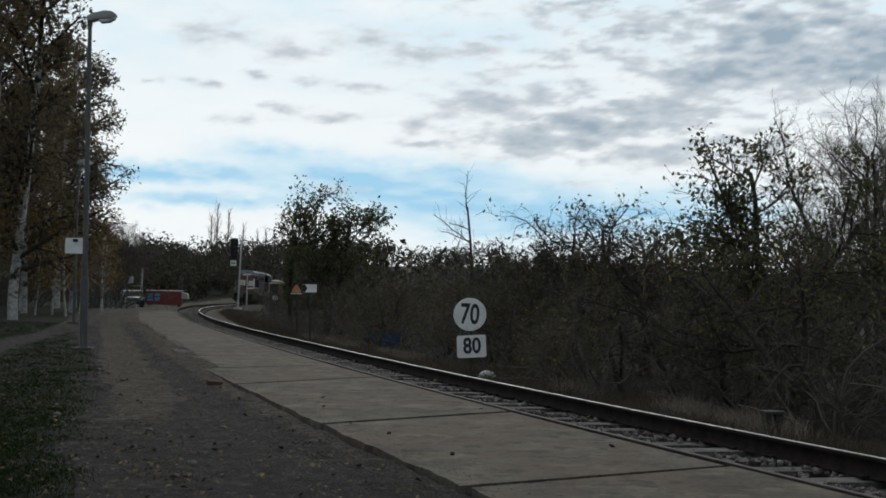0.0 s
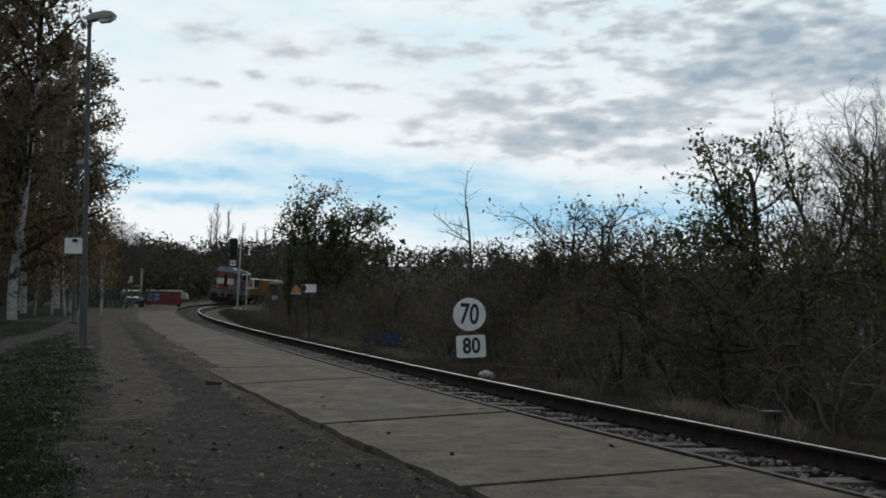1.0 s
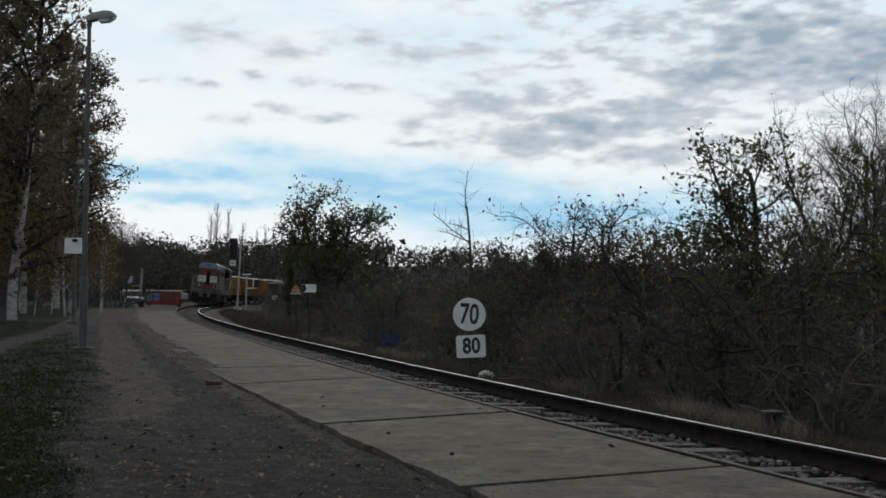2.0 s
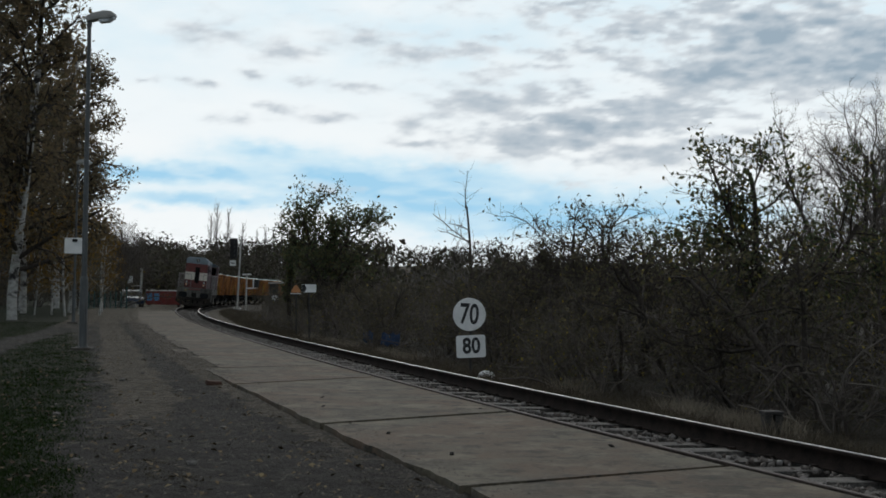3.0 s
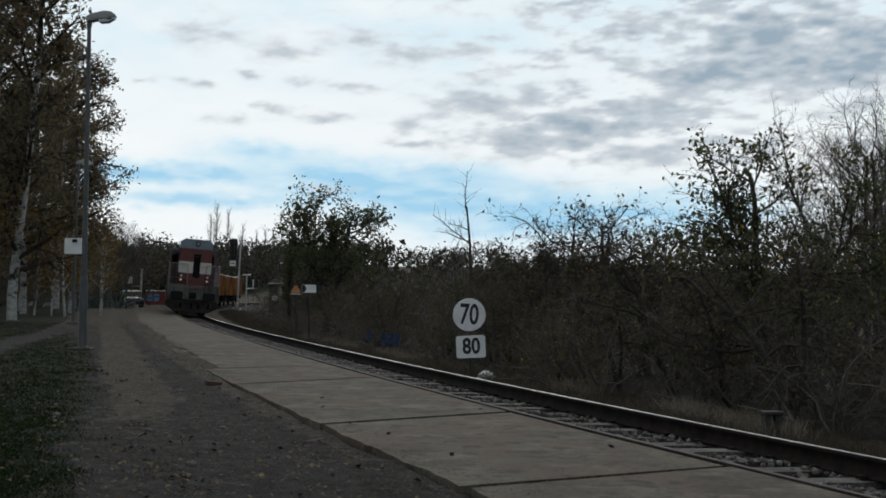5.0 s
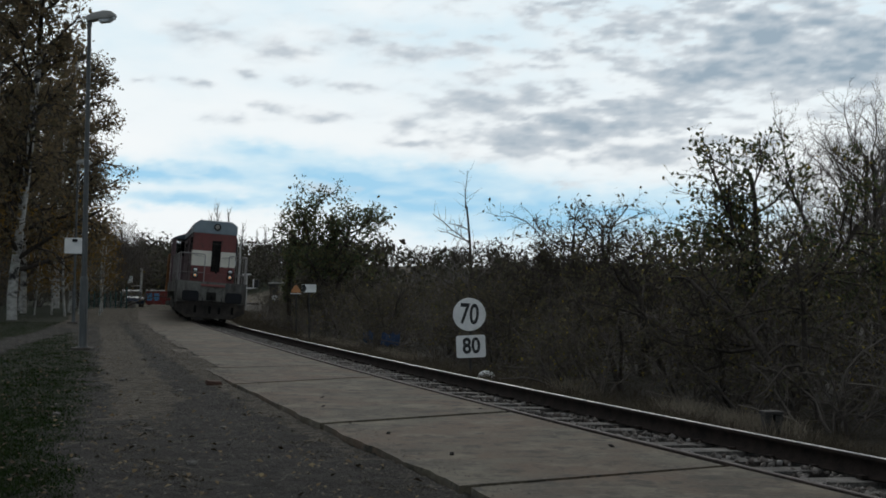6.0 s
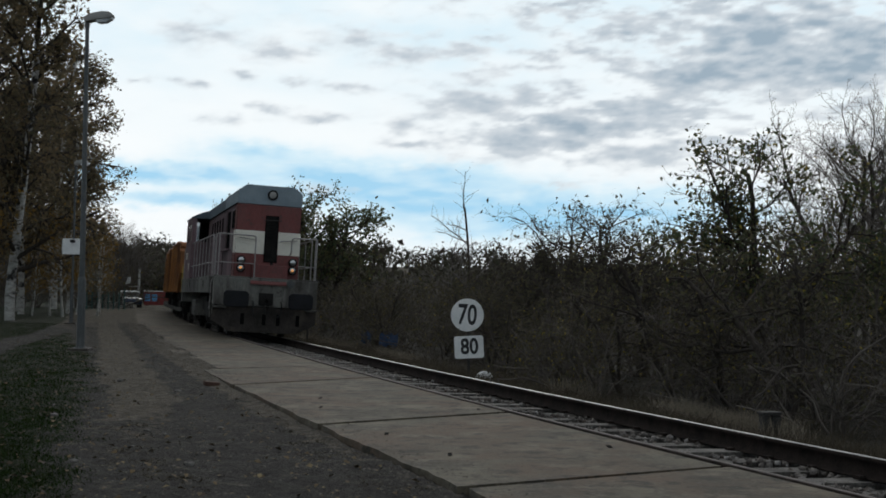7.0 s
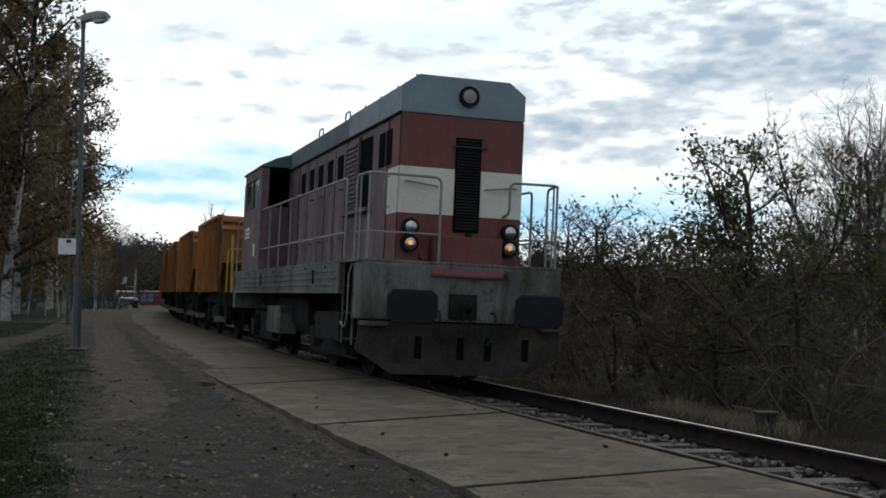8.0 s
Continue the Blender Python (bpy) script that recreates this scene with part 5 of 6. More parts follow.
    rows = [(-20.6, 54, 1.0, 0, 10), (-17.3, 48.5, 0.95, 1, 80), (-31, 92, 1.1, 0, 20), (-34, 98, 1.1, 1, 60), (-27.5, 90, 0.95, 2, 220), (-22.5, 50, 1.0, 2, 200), (-21.9, 63, 0.84, 0, 130), (-25.5, 61, 1.08, 1, 300), (-21.6, 70, 0.72, 2, 40),
            (-28.5, 72, 1.1, 2, 90), (-26.3, 82, 1.15, 1, 170), (-19.0, 44, 0.85, 2, 330)]
    for x, y, sc, k, turn in rows:
        ob = empty("birch_tree", "tall birch with pale bark and thinning brown autumn leaves", "birch tree", spot(x, y, turn, 0.1, sc), "birches beside the path")
        for nm, me in zip(("trunk", "crown", "foliage", "golden_foliage", "upper_trunk"), kinds[k]):
            shared(nm, me, ob)
    # thin young stems under the birches
    w = Wood(77)
    spec = [(14, 0.35, 45, 0.05, 0.02, 7, 8), (6, 0.5, 45, 0.15, 0.0, 4, 4), (4, 0.55, 45, 0.2, -0.05, 3, 2)]
    w.grow((0, 0, 0), (0.05, 0, 1), 4.6, 0.07, spec)
    young = (w.wood_mesh("young_birch_wood", MAT["birch"]), w.leaf_mesh("young_birch_leaves", MAT["leaf_gold"], 0.9, 0.075, 0.16, 0.3, per=11))
    for i, (x, y) in enumerate(((-20.3, 60), (-19.6, 60.5), (-18.3, 58.5), (-22, 57), (-19.9, 66), (-17.9, 63), (-23.8, 63), (-21.6, 55), (-22.8, 66), (-21.0, 68), (-24.6, 70), (-20.6, 73), (-26, 67))):
        plant("young_birch", "slim young birch with golden leaves", "birch tree", young, spot(x, y, i * 77, 0.1, 0.7 + 0.13 * (i % 4)), "birches beside the path", ("trunk", "foliage"))


def make_single_trees():
    # round leafy tree behind the signs
    w = Wood(11)
    spec = [(13, 0.62, 58, 0.05, 0.03, 8, 7), (9, 0.5, 48, 0.12, 0.04, 5, 5), (7, 0.5, 48, 0.18, 0.02, 3, 3), (4, 0.5, 50, 0.2, 0.0, 3, 2)]
    for a in (0.35, -0.28):
        w.grow((0, 0, 0.6), (a, 0.1, 1), 5.0, 0.13, spec)
    w.limb([(0.02, 0, -0.3), (0.0, 0.0, 0.3), (0, 0, 0.75)], 0.2, 0.16, 9)
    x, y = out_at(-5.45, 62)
    plant("leafy_tree", "rounded dark green tree with a forked trunk", "tree",
          (w.wood_mesh("leafy_wood", MAT["bark"], 0, 0), w.wood_mesh("leafy_boughs", MAT["bark"], 1), w.leaf_mesh("leafy_crown", MAT["leaf_green"], 0.85, 0.10, 0.16, 2.6, per=4)), spot(x, y, 20, 0.1, 1.07), "", ("trunk", "crown", "foliage"))
    # ivy-clad narrow trunk
    w = Wood(12)
    spec = [(40, 0.085, 65, 0.02, 0.02, 7, 10), (6, 0.5, 50, 0.2, 0.0, 3, 3), (3, 0.5, 50, 0.2, 0, 3, 2)]
    w.grow((0, 0, 0), (0, 0, 1), 5.3, 0.14, spec)
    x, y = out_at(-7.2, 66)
    plant("ivy_covered_trunk", "narrow trunk thickly overgrown with dark ivy", "tree",
          (w.wood_mesh("ivy_wood", MAT["bark"]), w.leaf_mesh("ivy_leaves", MAT["leaf_green"], 0.9, 0.085, 0.10, 0.8, per=7)), spot(x, y))
    # old apple tree with long outer shoots
    w = Wood(21)
    spec = [(9, 0.75, 58, 0.10, 0.03, 8, 7), (10, 0.55, 52, 0.2, 0.0, 5, 6), (8, 0.45, 52, 0.24, 0.0, 3, 4), (3, 0.45, 50, 0.2, 0.0, 3, 2)]
    w.grow((0, 0, 0.9), (-0.12, 0.0, 1), 2.7, 0.062, spec)
    w.grow((0, 0, 0.8), (0.5, 0.2, 0.8), 2.4, 0.055, spec)
    w.grow((0, 0, 0.8), (-0.6, 0.2, 0.9), 2.2, 0.05, spec)
    w.limb([(0.75, 0, -0.4), (0.42, 0, 0.1), (0.1, 0, 0.7), (0, 0, 1.0)], 0.13, 0.085, 9)
    apple = (w.wood_mesh("apple_wood", MAT["bark"], 0, 0), w.leaf_mesh("apple_leaves", MAT["leaf_green"], 0.8, 0.046, 0.05, 0.8, per=3), w.leaf_mesh("apple_yellow_leaves", MAT["leaf_yellow"], 0.25, 0.036, 0.06, 0.6, per=1), w.wood_mesh("apple_boughs", MAT["bark"], 1))
    for az, far, turn, sc in ((15.6, 22.5, 10, 1.25), (19.6, 23.5, 150, 0.85)):
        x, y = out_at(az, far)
        plant("apple_tree", "gnarled apple tree with sparse green and yellow leaves", "apple tree", apple, spot(x, y, turn, 0.1, sc), "overgrown orchard trees", ("trunk", "foliage", "yellow_foliage", "crown"))
    # spreading, nearly bare fruit tree
    w = Wood(31)
    spec = [(11, 0.85, 62, 0.12, -0.01, 8, 6), (9, 0.6, 56, 0.26, -0.06, 4, 5), (8, 0.5, 58, 0.28, -0.03, 3, 4), (3, 0.5, 52, 0.25, -0.03, 3, 2)]
    for a, b in ((0.3, 0), (-0.5, 0.2), (0.0, -0.3)):
        w.grow((0, 0, 0.7), (a, b, 1), 2.25, 0.055, spec)
    w.limb([(0.05, 0, -0.3), (0.0, 0.0, 0.3), (0, 0, 0.8)], 0.15, 0.12, 9)
    fruit = (w.wood_mesh("fruit_wood", MAT["bark"], 0, 0), w.leaf_mesh("fruit_leaves", MAT["leaf_olive"], 0.45, 0.05, 0.05, 0.8), w.wood_mesh("fruit_boughs", MAT["bark"], 1))
    for az, far, turn, sc in ((7.2, 32, 0, 1.35), (5.0, 34, 120, 1.1), (9.6, 31, 220, 1.12), (11.8, 34, 310, 1.1), (3.1, 38, 60, 0.9)):
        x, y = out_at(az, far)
        plant("fruit_tree", "nearly bare spreading fruit tree with crooked boughs", "fruit tree", fruit, spot(x, y, turn, 0.1, sc), "overgrown orchard trees", ("trunk", "foliage", "crown"))
    # bare upright trees
    w = Wood(41)
    w.thin = 0.0026
    spec = [(15, 0.58, 38, 0.08, 0.04, 8, 8), (10, 0.48, 42, 0.15, 0.06, 4, 5), (9, 0.45, 44, 0.2, 0.04, 3, 3), (5, 0.5, 42, 0.2, 0.04, 3, 2)]
    for a, b in ((0.25, 0.05), (-0.3, 0.1), (0.02, -0.2), (0.5, 0.2), (-0.12, 0.35)):
        w.grow((0, 0, 0.2), (a, b, 1), 3.1, 0.034, spec)
    bare = w.wood_mesh("bare_wood", MAT["bark"], 0, 0), w.wood_mesh("bare_twigs", MAT["twig"], 1)
    for az, far, turn, sc in ((19.8, 27, 0, 1.72), (22.4, 28, 140, 1.7), (18.3, 31, 60, 1.25), (-15.0, 110, 30, 1.9), (-14.2, 116, 200, 1.6)):
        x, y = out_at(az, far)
        plant("bare_tree", "bare grey tree with dense upright twigs", "tree", bare, spot(x, y, turn, 0.1, sc), "overgrown orchard trees", ("trunk", "crown"))
    w = Wood(43)
    spec = [(12, 0.40, 55, 0.04, 0.03, 7, 8), (7, 0.5, 50, 0.16, 0.04, 4, 4), (5, 0.5, 46, 0.18, 0.03, 3, 3)]
    w.grow((0, 0, 0), (0.02, 0, 1), 5.6, 0.075, spec)
    sapling = w.wood_mesh("sapling_wood", MAT["bark"], 0, 0), w.wood_mesh("sapling_twigs", MAT["greytwig"], 1)
    for az, far, turn, sc in ((1.35, 46, 0, 1.0), (0.75, 48, 100, 0.72), (-1.6, 55, 200, 0.62), (-2.4, 58, 60, 0.6)):
        x, y = out_at(az, far)
        plant("sapling", "slim bare sapling with forked twigs", "tree", sapling, spot(x, y, turn, 0.1, sc), "overgrown orchard trees", ("trunk", "crown"))


def make_bushes():
    kinds = []
    for seed in range(6):
        w = Wood(100 + seed)
        spec = [(8, 0.46, 55, 0.20, -0.02, 4, 6), (6, 0.5, 55, 0.28, -0.03, 3, 3), (4, 0.55, 55, 0.3, -0.05, 3, 2)]
        for k in range(13):
            a, q = w.rs.uniform(0, 6.28), w.rs.uniform(0.05, 0.6)
            out = w.rs.uniform(0.1, 1.1)
            w.grow((q * math.cos(a), q * math.sin(a), 0), (out * math.cos(a), out * math.sin(a), 1), w.rs.uniform(1.4, 2.6), w.rs.uniform(0.014, 0.030), spec)
        wood = w.wood_mesh("bush_wood", MAT["twig"])
        brown = w.leaf_mesh("bush_leaves", MAT["leaf_olive"], (0.55, 0.3, 0.7, 0.25, 0.45, 0.6)[seed], 0.042, 0.06, 0.15, per=2)
        yellow = w.leaf_mesh("bush_yellow_leaves", MAT["leaf_yellow"], (0.10, 0.04, 0.17, 0.03, 0.22, 0.08)[seed], 0.038, 0.06, 0.2)
        kinds.append((wood, brown, yellow))
    rs = random.Random(3)
    for i in range(15):    # hedge behind the birches
        x, y = -42 + i * 1.15 + rs.uniform(-0.4, 0.4), 84 + rs.uniform(-3, 10)
        plant("hedge_bush", "dense brown hedge bush behind the birches", "bush", kinds[i % 6], spot(x, y, rs.uniform(0, 360), 0.08, rs.uniform(1.5, 2.2)), "hedge behind the birches", ("wood", "foliage", "yellow_foliage"))
    rows = []
    s = -7.0
    while s < 62:
        for lat, chance in ((5.0, 0.8), (6.8, 0.9), (9.2, 0.8), (12.5, 0.6)):
            if rs.random() < chance:
                rows.append((s + rs.uniform(-0.7, 0.7), lat + rs.uniform(-0.7, 0.7)))
        s += 2.0 if s < 20 else 3.0
    rs.shuffle(rows)
    for i, (s, lat) in enumerate(rows[:78]):
        q = on_line(s, lat, 0, False)
        sc = rs.uniform(0.8, 1.12) * (0.86 if lat < 5.6 else 1.15 if lat < 8 else 1.38) * (1.0 if s < 35 else 0.85)
        plant("thicket_bush", "tangled brown bush with a few yellow leaves", "bush", kinds[i % 6], spot(q.x, q.y, rs.uniform(0, 360), 0.08, sc), "thicket beyond the track", ("wood", "foliage", "yellow_foliage"))
    # bushes added before the far wagons, in place of tree shade on them
    for x, y, sc in ((-12.7, 93.5, 1.25), (-11.6, 91, 1.2), (-11.9, 97, 1.4)):
        plant("thicket_bush", "tangled brown bush with a few yellow leaves", "bush", kinds[0], spot(x, y, 40 * sc, 0.08, sc), "thicket beyond the track", ("wood", "foliage", "yellow_foliage"))
    # small crooked trees standing in the thicket
    kinds = []
    for seed in range(3):
        w = Wood(140 + seed)
        spec = [(9, 0.60, 60, 0.15, 0.01, 7, 7), (7, 0.52, 55, 0.25, -0.02, 4, 4), (6, 0.5, 55, 0.3, -0.03, 3, 3), (3, 0.5, 52, 0.3, -0.04, 3, 2)]
        w.first = 0.35
        for k in range(2):
            w.grow((0.1 * k, 0.05, 0), (w.rs.uniform(-0.5, 0.5), w.rs.uniform(-0.3, 0.3), 1), 3.1 - 0.5 * k, 0.075 - 0.02 * k, spec)
        kinds.append((w.wood_mesh("thicket_stem", MAT["bark"], 0, 0), w.wood_mesh("thicket_boughs", MAT["bark"], 1), w.leaf_mesh("thicket_leaves", MAT["leaf_olive"], 0.6, 0.046, 0.07, 0.6, per=2), w.leaf_mesh("thicket_yellow_leaves", MAT["leaf_yellow"], 0.05, 0.04, 0.07, 0.5)))
    for i in range(30):
        s, lat = -6 + i * 2.5 + rs.uniform(-0.8, 0.8), rs.choice((5.4, 6.6, 8.4)) + rs.uniform(-0.5, 0.5)
        if i >= 24:
            s, lat = -9 + (i - 24) * 1.8, 11 + rs.uniform(-1, 1)
        q = on_line(s, lat, 0, False)
        plant("thicket_tree", "small crooked tree with dull olive leaves in the thicket", "tree", kinds[i % 3], spot(q.x, q.y, rs.uniform(0, 360), 0.08, rs.uniform(0.82, 1.05) * (1.0 if s < 12 else 0.8)), "small trees of the thicket", ("trunk", "crown", "foliage", "yellow_foliage"))


def make_woods():
    """Far woods on the slopes, too many to count."""
    rs = np.random.RandomState(9)
    lv, lf, wv, wf = [], [], [], []
    nl = nw = 0
    n = 1300
    for i in range(n):
        az = rs.uniform(-27, 27) if i < 1000 else rs.uniform(-15, -4)
        far = rs.uniform(95, 330) if i % 3 else rs.uniform(250, 345)
        if i >= 1000:
            far = rs.uniform(112, 240)
        if az > 6 and far < 150:
            far += 120
        x, y = math.tan(math.radians(az)) * far, far
        s, lat = track_coords(np.array([x]), np.array([y]))
        if abs(lat[0]) < 9 or (lat[0] < 0 and far < 125 and az > -19):
            continue
        z = ground_at(x, y)
        h = rs.uniform(3.5, 6.5) if far < 240 else rs.uniform(4, 7.5)
        r = h * rs.uniform(0.3, 0.45)
        k = 240 if far < 200 else 150
        u = rs.normal(size=(k, 3))
        u /= np.linalg.norm(u, axis=1)[:, None]
        u *= (rs.uniform(0.15, 1, (k, 1)) ** 0.45)
        lump = 1 + 0.35 * np.sin(u[:, :1] * 5 + i) * np.cos(u[:, 2:3] * 4 + 2 * i)
        c = np.array([x, y, z + h * 0.55]) + u * lump * np.array([r, r, h * 0.5])
        m = np.linalg.qr(rs.normal(size=(k, 3, 3)))[0]
        leaf = np.array([(-1, 0, 0), (0, -0.5, 0.2), (1, 0.1, -0.1), (0.1, 0.55, 0.2)])
        v = np.einsum("kj,nij->nki", leaf, m) * (h * 0.058 * rs.uniform(0.5, 1.3, (k, 1, 1))) + c[:, None]
        lv.append(v.reshape(-1, 3))
        q = nl + np.arange(k)[:, None] * 4
        lf += [q + np.array([0, 1, 3]), q + np.array([1, 2, 3])]
        nl += 4 * k
        b = 16
        ends = np.array([x, y, z + h * 0.5]) + rs.normal(0, 1, (b, 3)) * np.array([r * 0.6, r * 0.6, 0]) + np.array([0, 0, 1]) * rs.uniform(0.1, 0.62, (b, 1)) * h
        ends[0] = (x, y, z + h)
        for e in ends:
            base = np.array([x, y, z + h * rs.uniform(0, 0.4)])
            wv.append(np.array([base + (0.05, 0, 0), base - (0.05, 0, 0), base + (0, 0.05, 0), e]))
            wf.append(np.array([(0, 1, 3), (1, 2, 3), (2, 0, 3)]) + nw)
            nw += 4
    tag(new("far_woods", mesh_of("far_woods", np.concatenate(lv), np.concatenate(lf), MAT["far_leaf"])), "dull brown and green woods on the far slope", "woods", kind="stuff")
    tag(new("far_branches", mesh_of("far_branches", np.concatenate(wv), np.concatenate(wf), MAT["twig"])), "bare branches of the far woods", "woods", kind="stuff")


def make_poplars():
    w = Wood(61)
    spec = [(34, 0.2, 24, 0.02, 0.03, 6, 10), (5, 0.5, 25, 0.1, 0.1, 3, 3), (4, 0.5, 30, 0.15, 0.1, 3, 2)]
    w.grow((0, 0, 0), (0, 0, 1), 15, 0.15, spec)
    me = w.wood_mesh("poplar_wood", MAT["bark"], 0, 0), w.wood_mesh("poplar_twigs", MAT["greytwig"], 1)
    for i, (az, far, sc) in enumerate(((-10.65, 215, 0.92), (-10.2, 225, 0.86), (-9.5, 225, 0.70), (-8.8, 230, 0.62), (-8.35, 215, 0.66), (-10.9, 240, 0.8), (-8.05, 240, 0.64), (-7.7, 220, 0.64), (-15.6, 150, 0.66), (-15.2, 145, 0.6), (-14.9, 160, 0.66))):
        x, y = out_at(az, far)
        plant("poplar", "tall narrow bare poplar", "tree", me, spot(x, y, i * 67, 0.2, sc), "row of far poplars", ("trunk", "crown"))


def make_grass():
    rs = np.random.RandomState(14)

    def blades(name, label, xy, hgt, wid, mat, lean):
        n = len(xy)
        z = height(xy[:, 0], xy[:, 1]) - 0.01
        base = np.stack([xy[:, 0], xy[:, 1], z], -1)
        a = rs.uniform(0, 6.28, n)
        side = np.stack([np.cos(a), np.sin(a), 0 * a], -1) * (wid * rs.uniform(0.6, 1.3, n))[:, None]
        hh = hgt * rs.uniform(0.45, 1.25, n)
        tip = base + np.stack([rs.normal(0, lean, n) * hh, rs.normal(0, lean, n) * hh, hh], -1)
        mid = base * 0.5 + tip * 0.5 + np.stack([0 * a, 0 * a, 0.12 * hh], -1)
        v = np.stack([base - side, base + side, mid + side * 0.7, mid - side * 0.7, tip], 1)
        i = np.arange(n)[:, None] * 5
        f = np.concatenate([i + np.array(t) for t in ((0, 1, 2), (0, 2, 3), (3, 2, 4))])
        tag(new(name, mesh_of(name, v.reshape(-1, 3), f, MAT[mat])), label, "grass", kind="stuff")
    # short turf beside the path
    n = 190000
    far = 6.2 + rs.uniform(0, 1, n) ** 1.7 * 40
    az = np.radians(rs.uniform(-21.5, -8, n))
    xy = np.stack([far * np.tan(az), far], -1)
    g = grassy(xy[:, 0], xy[:, 1])[0]
    xy = xy[(g > rs.uniform(0.25, 1.0, n)) & (xy[:, 0] < -1)]
    blades("turf", "short green autumn turf beside the path", xy, 0.034, 0.0045, "blade", 0.9)
    n = 9000
    far = 6.5 + rs.uniform(0, 1, n) ** 1.5 * 30
    az = np.radians(rs.uniform(-21, 2, n))
    xy = np.stack([far * np.tan(az), far], -1)
    s, lat = track_coords(xy[:, 0], xy[:, 1])
    g = grassy(xy[:, 0], xy[:, 1])[0]
    keep = (lat < -3.15) & (lat > -5.6) & (wobble(xy[:, 0], xy[:, 1], 1.2, 21) > 0.45) & ((lat > -3.55) | (lat < -4.5))
    c = xy[keep]
    xy = (c[:, None] + rs.normal(0, 0.05, (len(c), 9, 2))).reshape(-1, 2)
    blades("path_tufts", "trampled straw-coloured tufts on the path", xy, 0.022, 0.005, "dry", 1.2)
    # dry grass on the verge beyond the track
    n = 5200
    s = -8 + rs.uniform(0, 1, n) ** 1.5 * 85
    lat = 2.3 + np.abs(rs.normal(0, 1.35, n))
    q = np.array([on_line(a, b, 0, False)[:2] for a, b in zip(s, lat)])
    keep = wobble(q[:, 0], q[:, 1], 3.0, 23) > -0.55
    q = q[keep]
    xy = (q[:, None] + rs.normal(0, 0.09, (len(q), 11, 2))).reshape(-1, 2)
    blades("dry_grass", "dry straw-coloured grass on the verge", xy, 0.20, 0.0045, "dry", 0.7)
    # paler tufts that stand out on the verge
    c = []
    for s, lat in ((-1.6, 3.3), (-1.1, 3.6), (-0.4, 3.2), (0.3, 3.5), (1.0, 3.9), (-2.6, 3.1), (4.5, 3.6), (15, 3.3), (18, 3.5), (22, 3.2), (26, 3.4), (30, 3.3)):
        c.append(on_line(s, lat, 0, False)[:2])
    c = np.array(c)
    xy = (c[:, None] + rs.normal(0, 0.2, (len(c), 420, 2))).reshape(-1, 2)
    blades("pale_tufts", "pale dry grass tufts standing on the verge", xy, 0.30, 0.0045, "straw", 0.4)
    # fallen leaves
    n = 2600
    far = 6.3 + rs.uniform(0, 1, n) ** 1.4 * 30
    x = far * np.tan(np.radians(rs.uniform(-21, 6, n)))
    s, lat = track_coords(x, far)
    keep = (lat < -3.2)
    x, far = x[keep], far[keep]
    z = height(x, far) + 0.012
    n = len(x)
    a = rs.uniform(0, 6.28, n)
    r = rs.uniform(0.015, 0.032, n)
    c = np.stack([x, far, z], -1)
    u = np.stack([np.cos(a) * r, np.sin(a) * r, rs.uniform(-0.3, 0.5, n) * r], -1)
    w = np.stack([-np.sin(a) * r * 0.7, np.cos(a) * r * 0.7, rs.uniform(0.1, 0.7, n) * r], -1)
    v = np.stack([c - u, c - w * 0.8 + (0, 0, 0.012), c + u, c + w], 1)
    i = np.arange(n)[:, None] * 4
    f = np.concatenate([i + np.array([0, 1, 3]), i + np.array([1, 2, 3])])
    tag(new("fallen_leaves", mesh_of("fallen_leaves", v.reshape(-1, 3), f, MAT["leaf_fallen"])), "fallen brown and yellow leaves on the earth", "fallen leaves", kind="stuff")


def make_grit():
    """Clods, pebbles and crumbs on the trodden earth and along the slabs."""
    rs = np.random.RandomState(33)
    n = 15000
    s = -9.5 + rs.uniform(0, 1, n) ** 1.7 * 42
    edge = rs.uniform(0, 1, n) < 0.45
    lat = np.where(edge, -3.05 + np.abs(rs.normal(0, 0.2, n)) * np.where(rs.uniform(0, 1, n) < 0.45, 1, -1), rs.uniform(-5.2, -3.0, n))
    bare = (lat > -3.03) & (s < 1) & (rs.uniform(0, 1, n) < 0.7)
    few = rs.uniform(0, 1, n) < 0.03
    lat = np.where(few, rs.uniform(-3.0, -0.85, n), lat)
    keep = ~(bare & ~few)
    s, lat, few = s[keep], lat[keep], few[keep]
    n = len(s)
    t = np.interp(s, SS, LT)
    x = np.interp(s, SS, LX) + np.cos(t) * lat
    y = np.interp(s, SS, LY) - np.sin(t) * lat
    z = np.maximum(height(x, y), np.where(lat > -3.0, -0.01 + 0.75 * np.sin(np.radians(np.interp(s, TILT_AT, TILT))), -9))
    size = rs.uniform(0.004, 0.014, n) * np.where(few, 0.6, 1) * np.interp(s, (-9, 20), (0.85, 1.7))
    base = np.array([(1, 0, 0), (-0.9, 0.1, 0), (0, 1, 0.1), (0.1, -0.95, 0), (0, 0.1, 0.6), (0, 0, -0.5)])
    tri = np.array([(0, 2, 4), (2, 1, 4), (1, 3, 4), (3, 0, 4)])
    a = rs.uniform(0, 6.28, n)
    rot = np.zeros((n, 3, 3))
    rot[:, 0, 0], rot[:, 0, 1], rot[:, 1, 0], rot[:, 1, 1], rot[:, 2, 2] = np.cos(a), -np.sin(a), np.sin(a), np.cos(a), 1
    v = np.einsum("kj,nij->nki", base, rot) * (size[:, None, None] * rs.uniform(0.6, 1.4, (n, 6, 1))) + np.stack([x, y, z + 0.002], -1)[:, None]
    f = (np.arange(n)[:, None, None] * 6 + tri[None]).reshape(-1, 3)
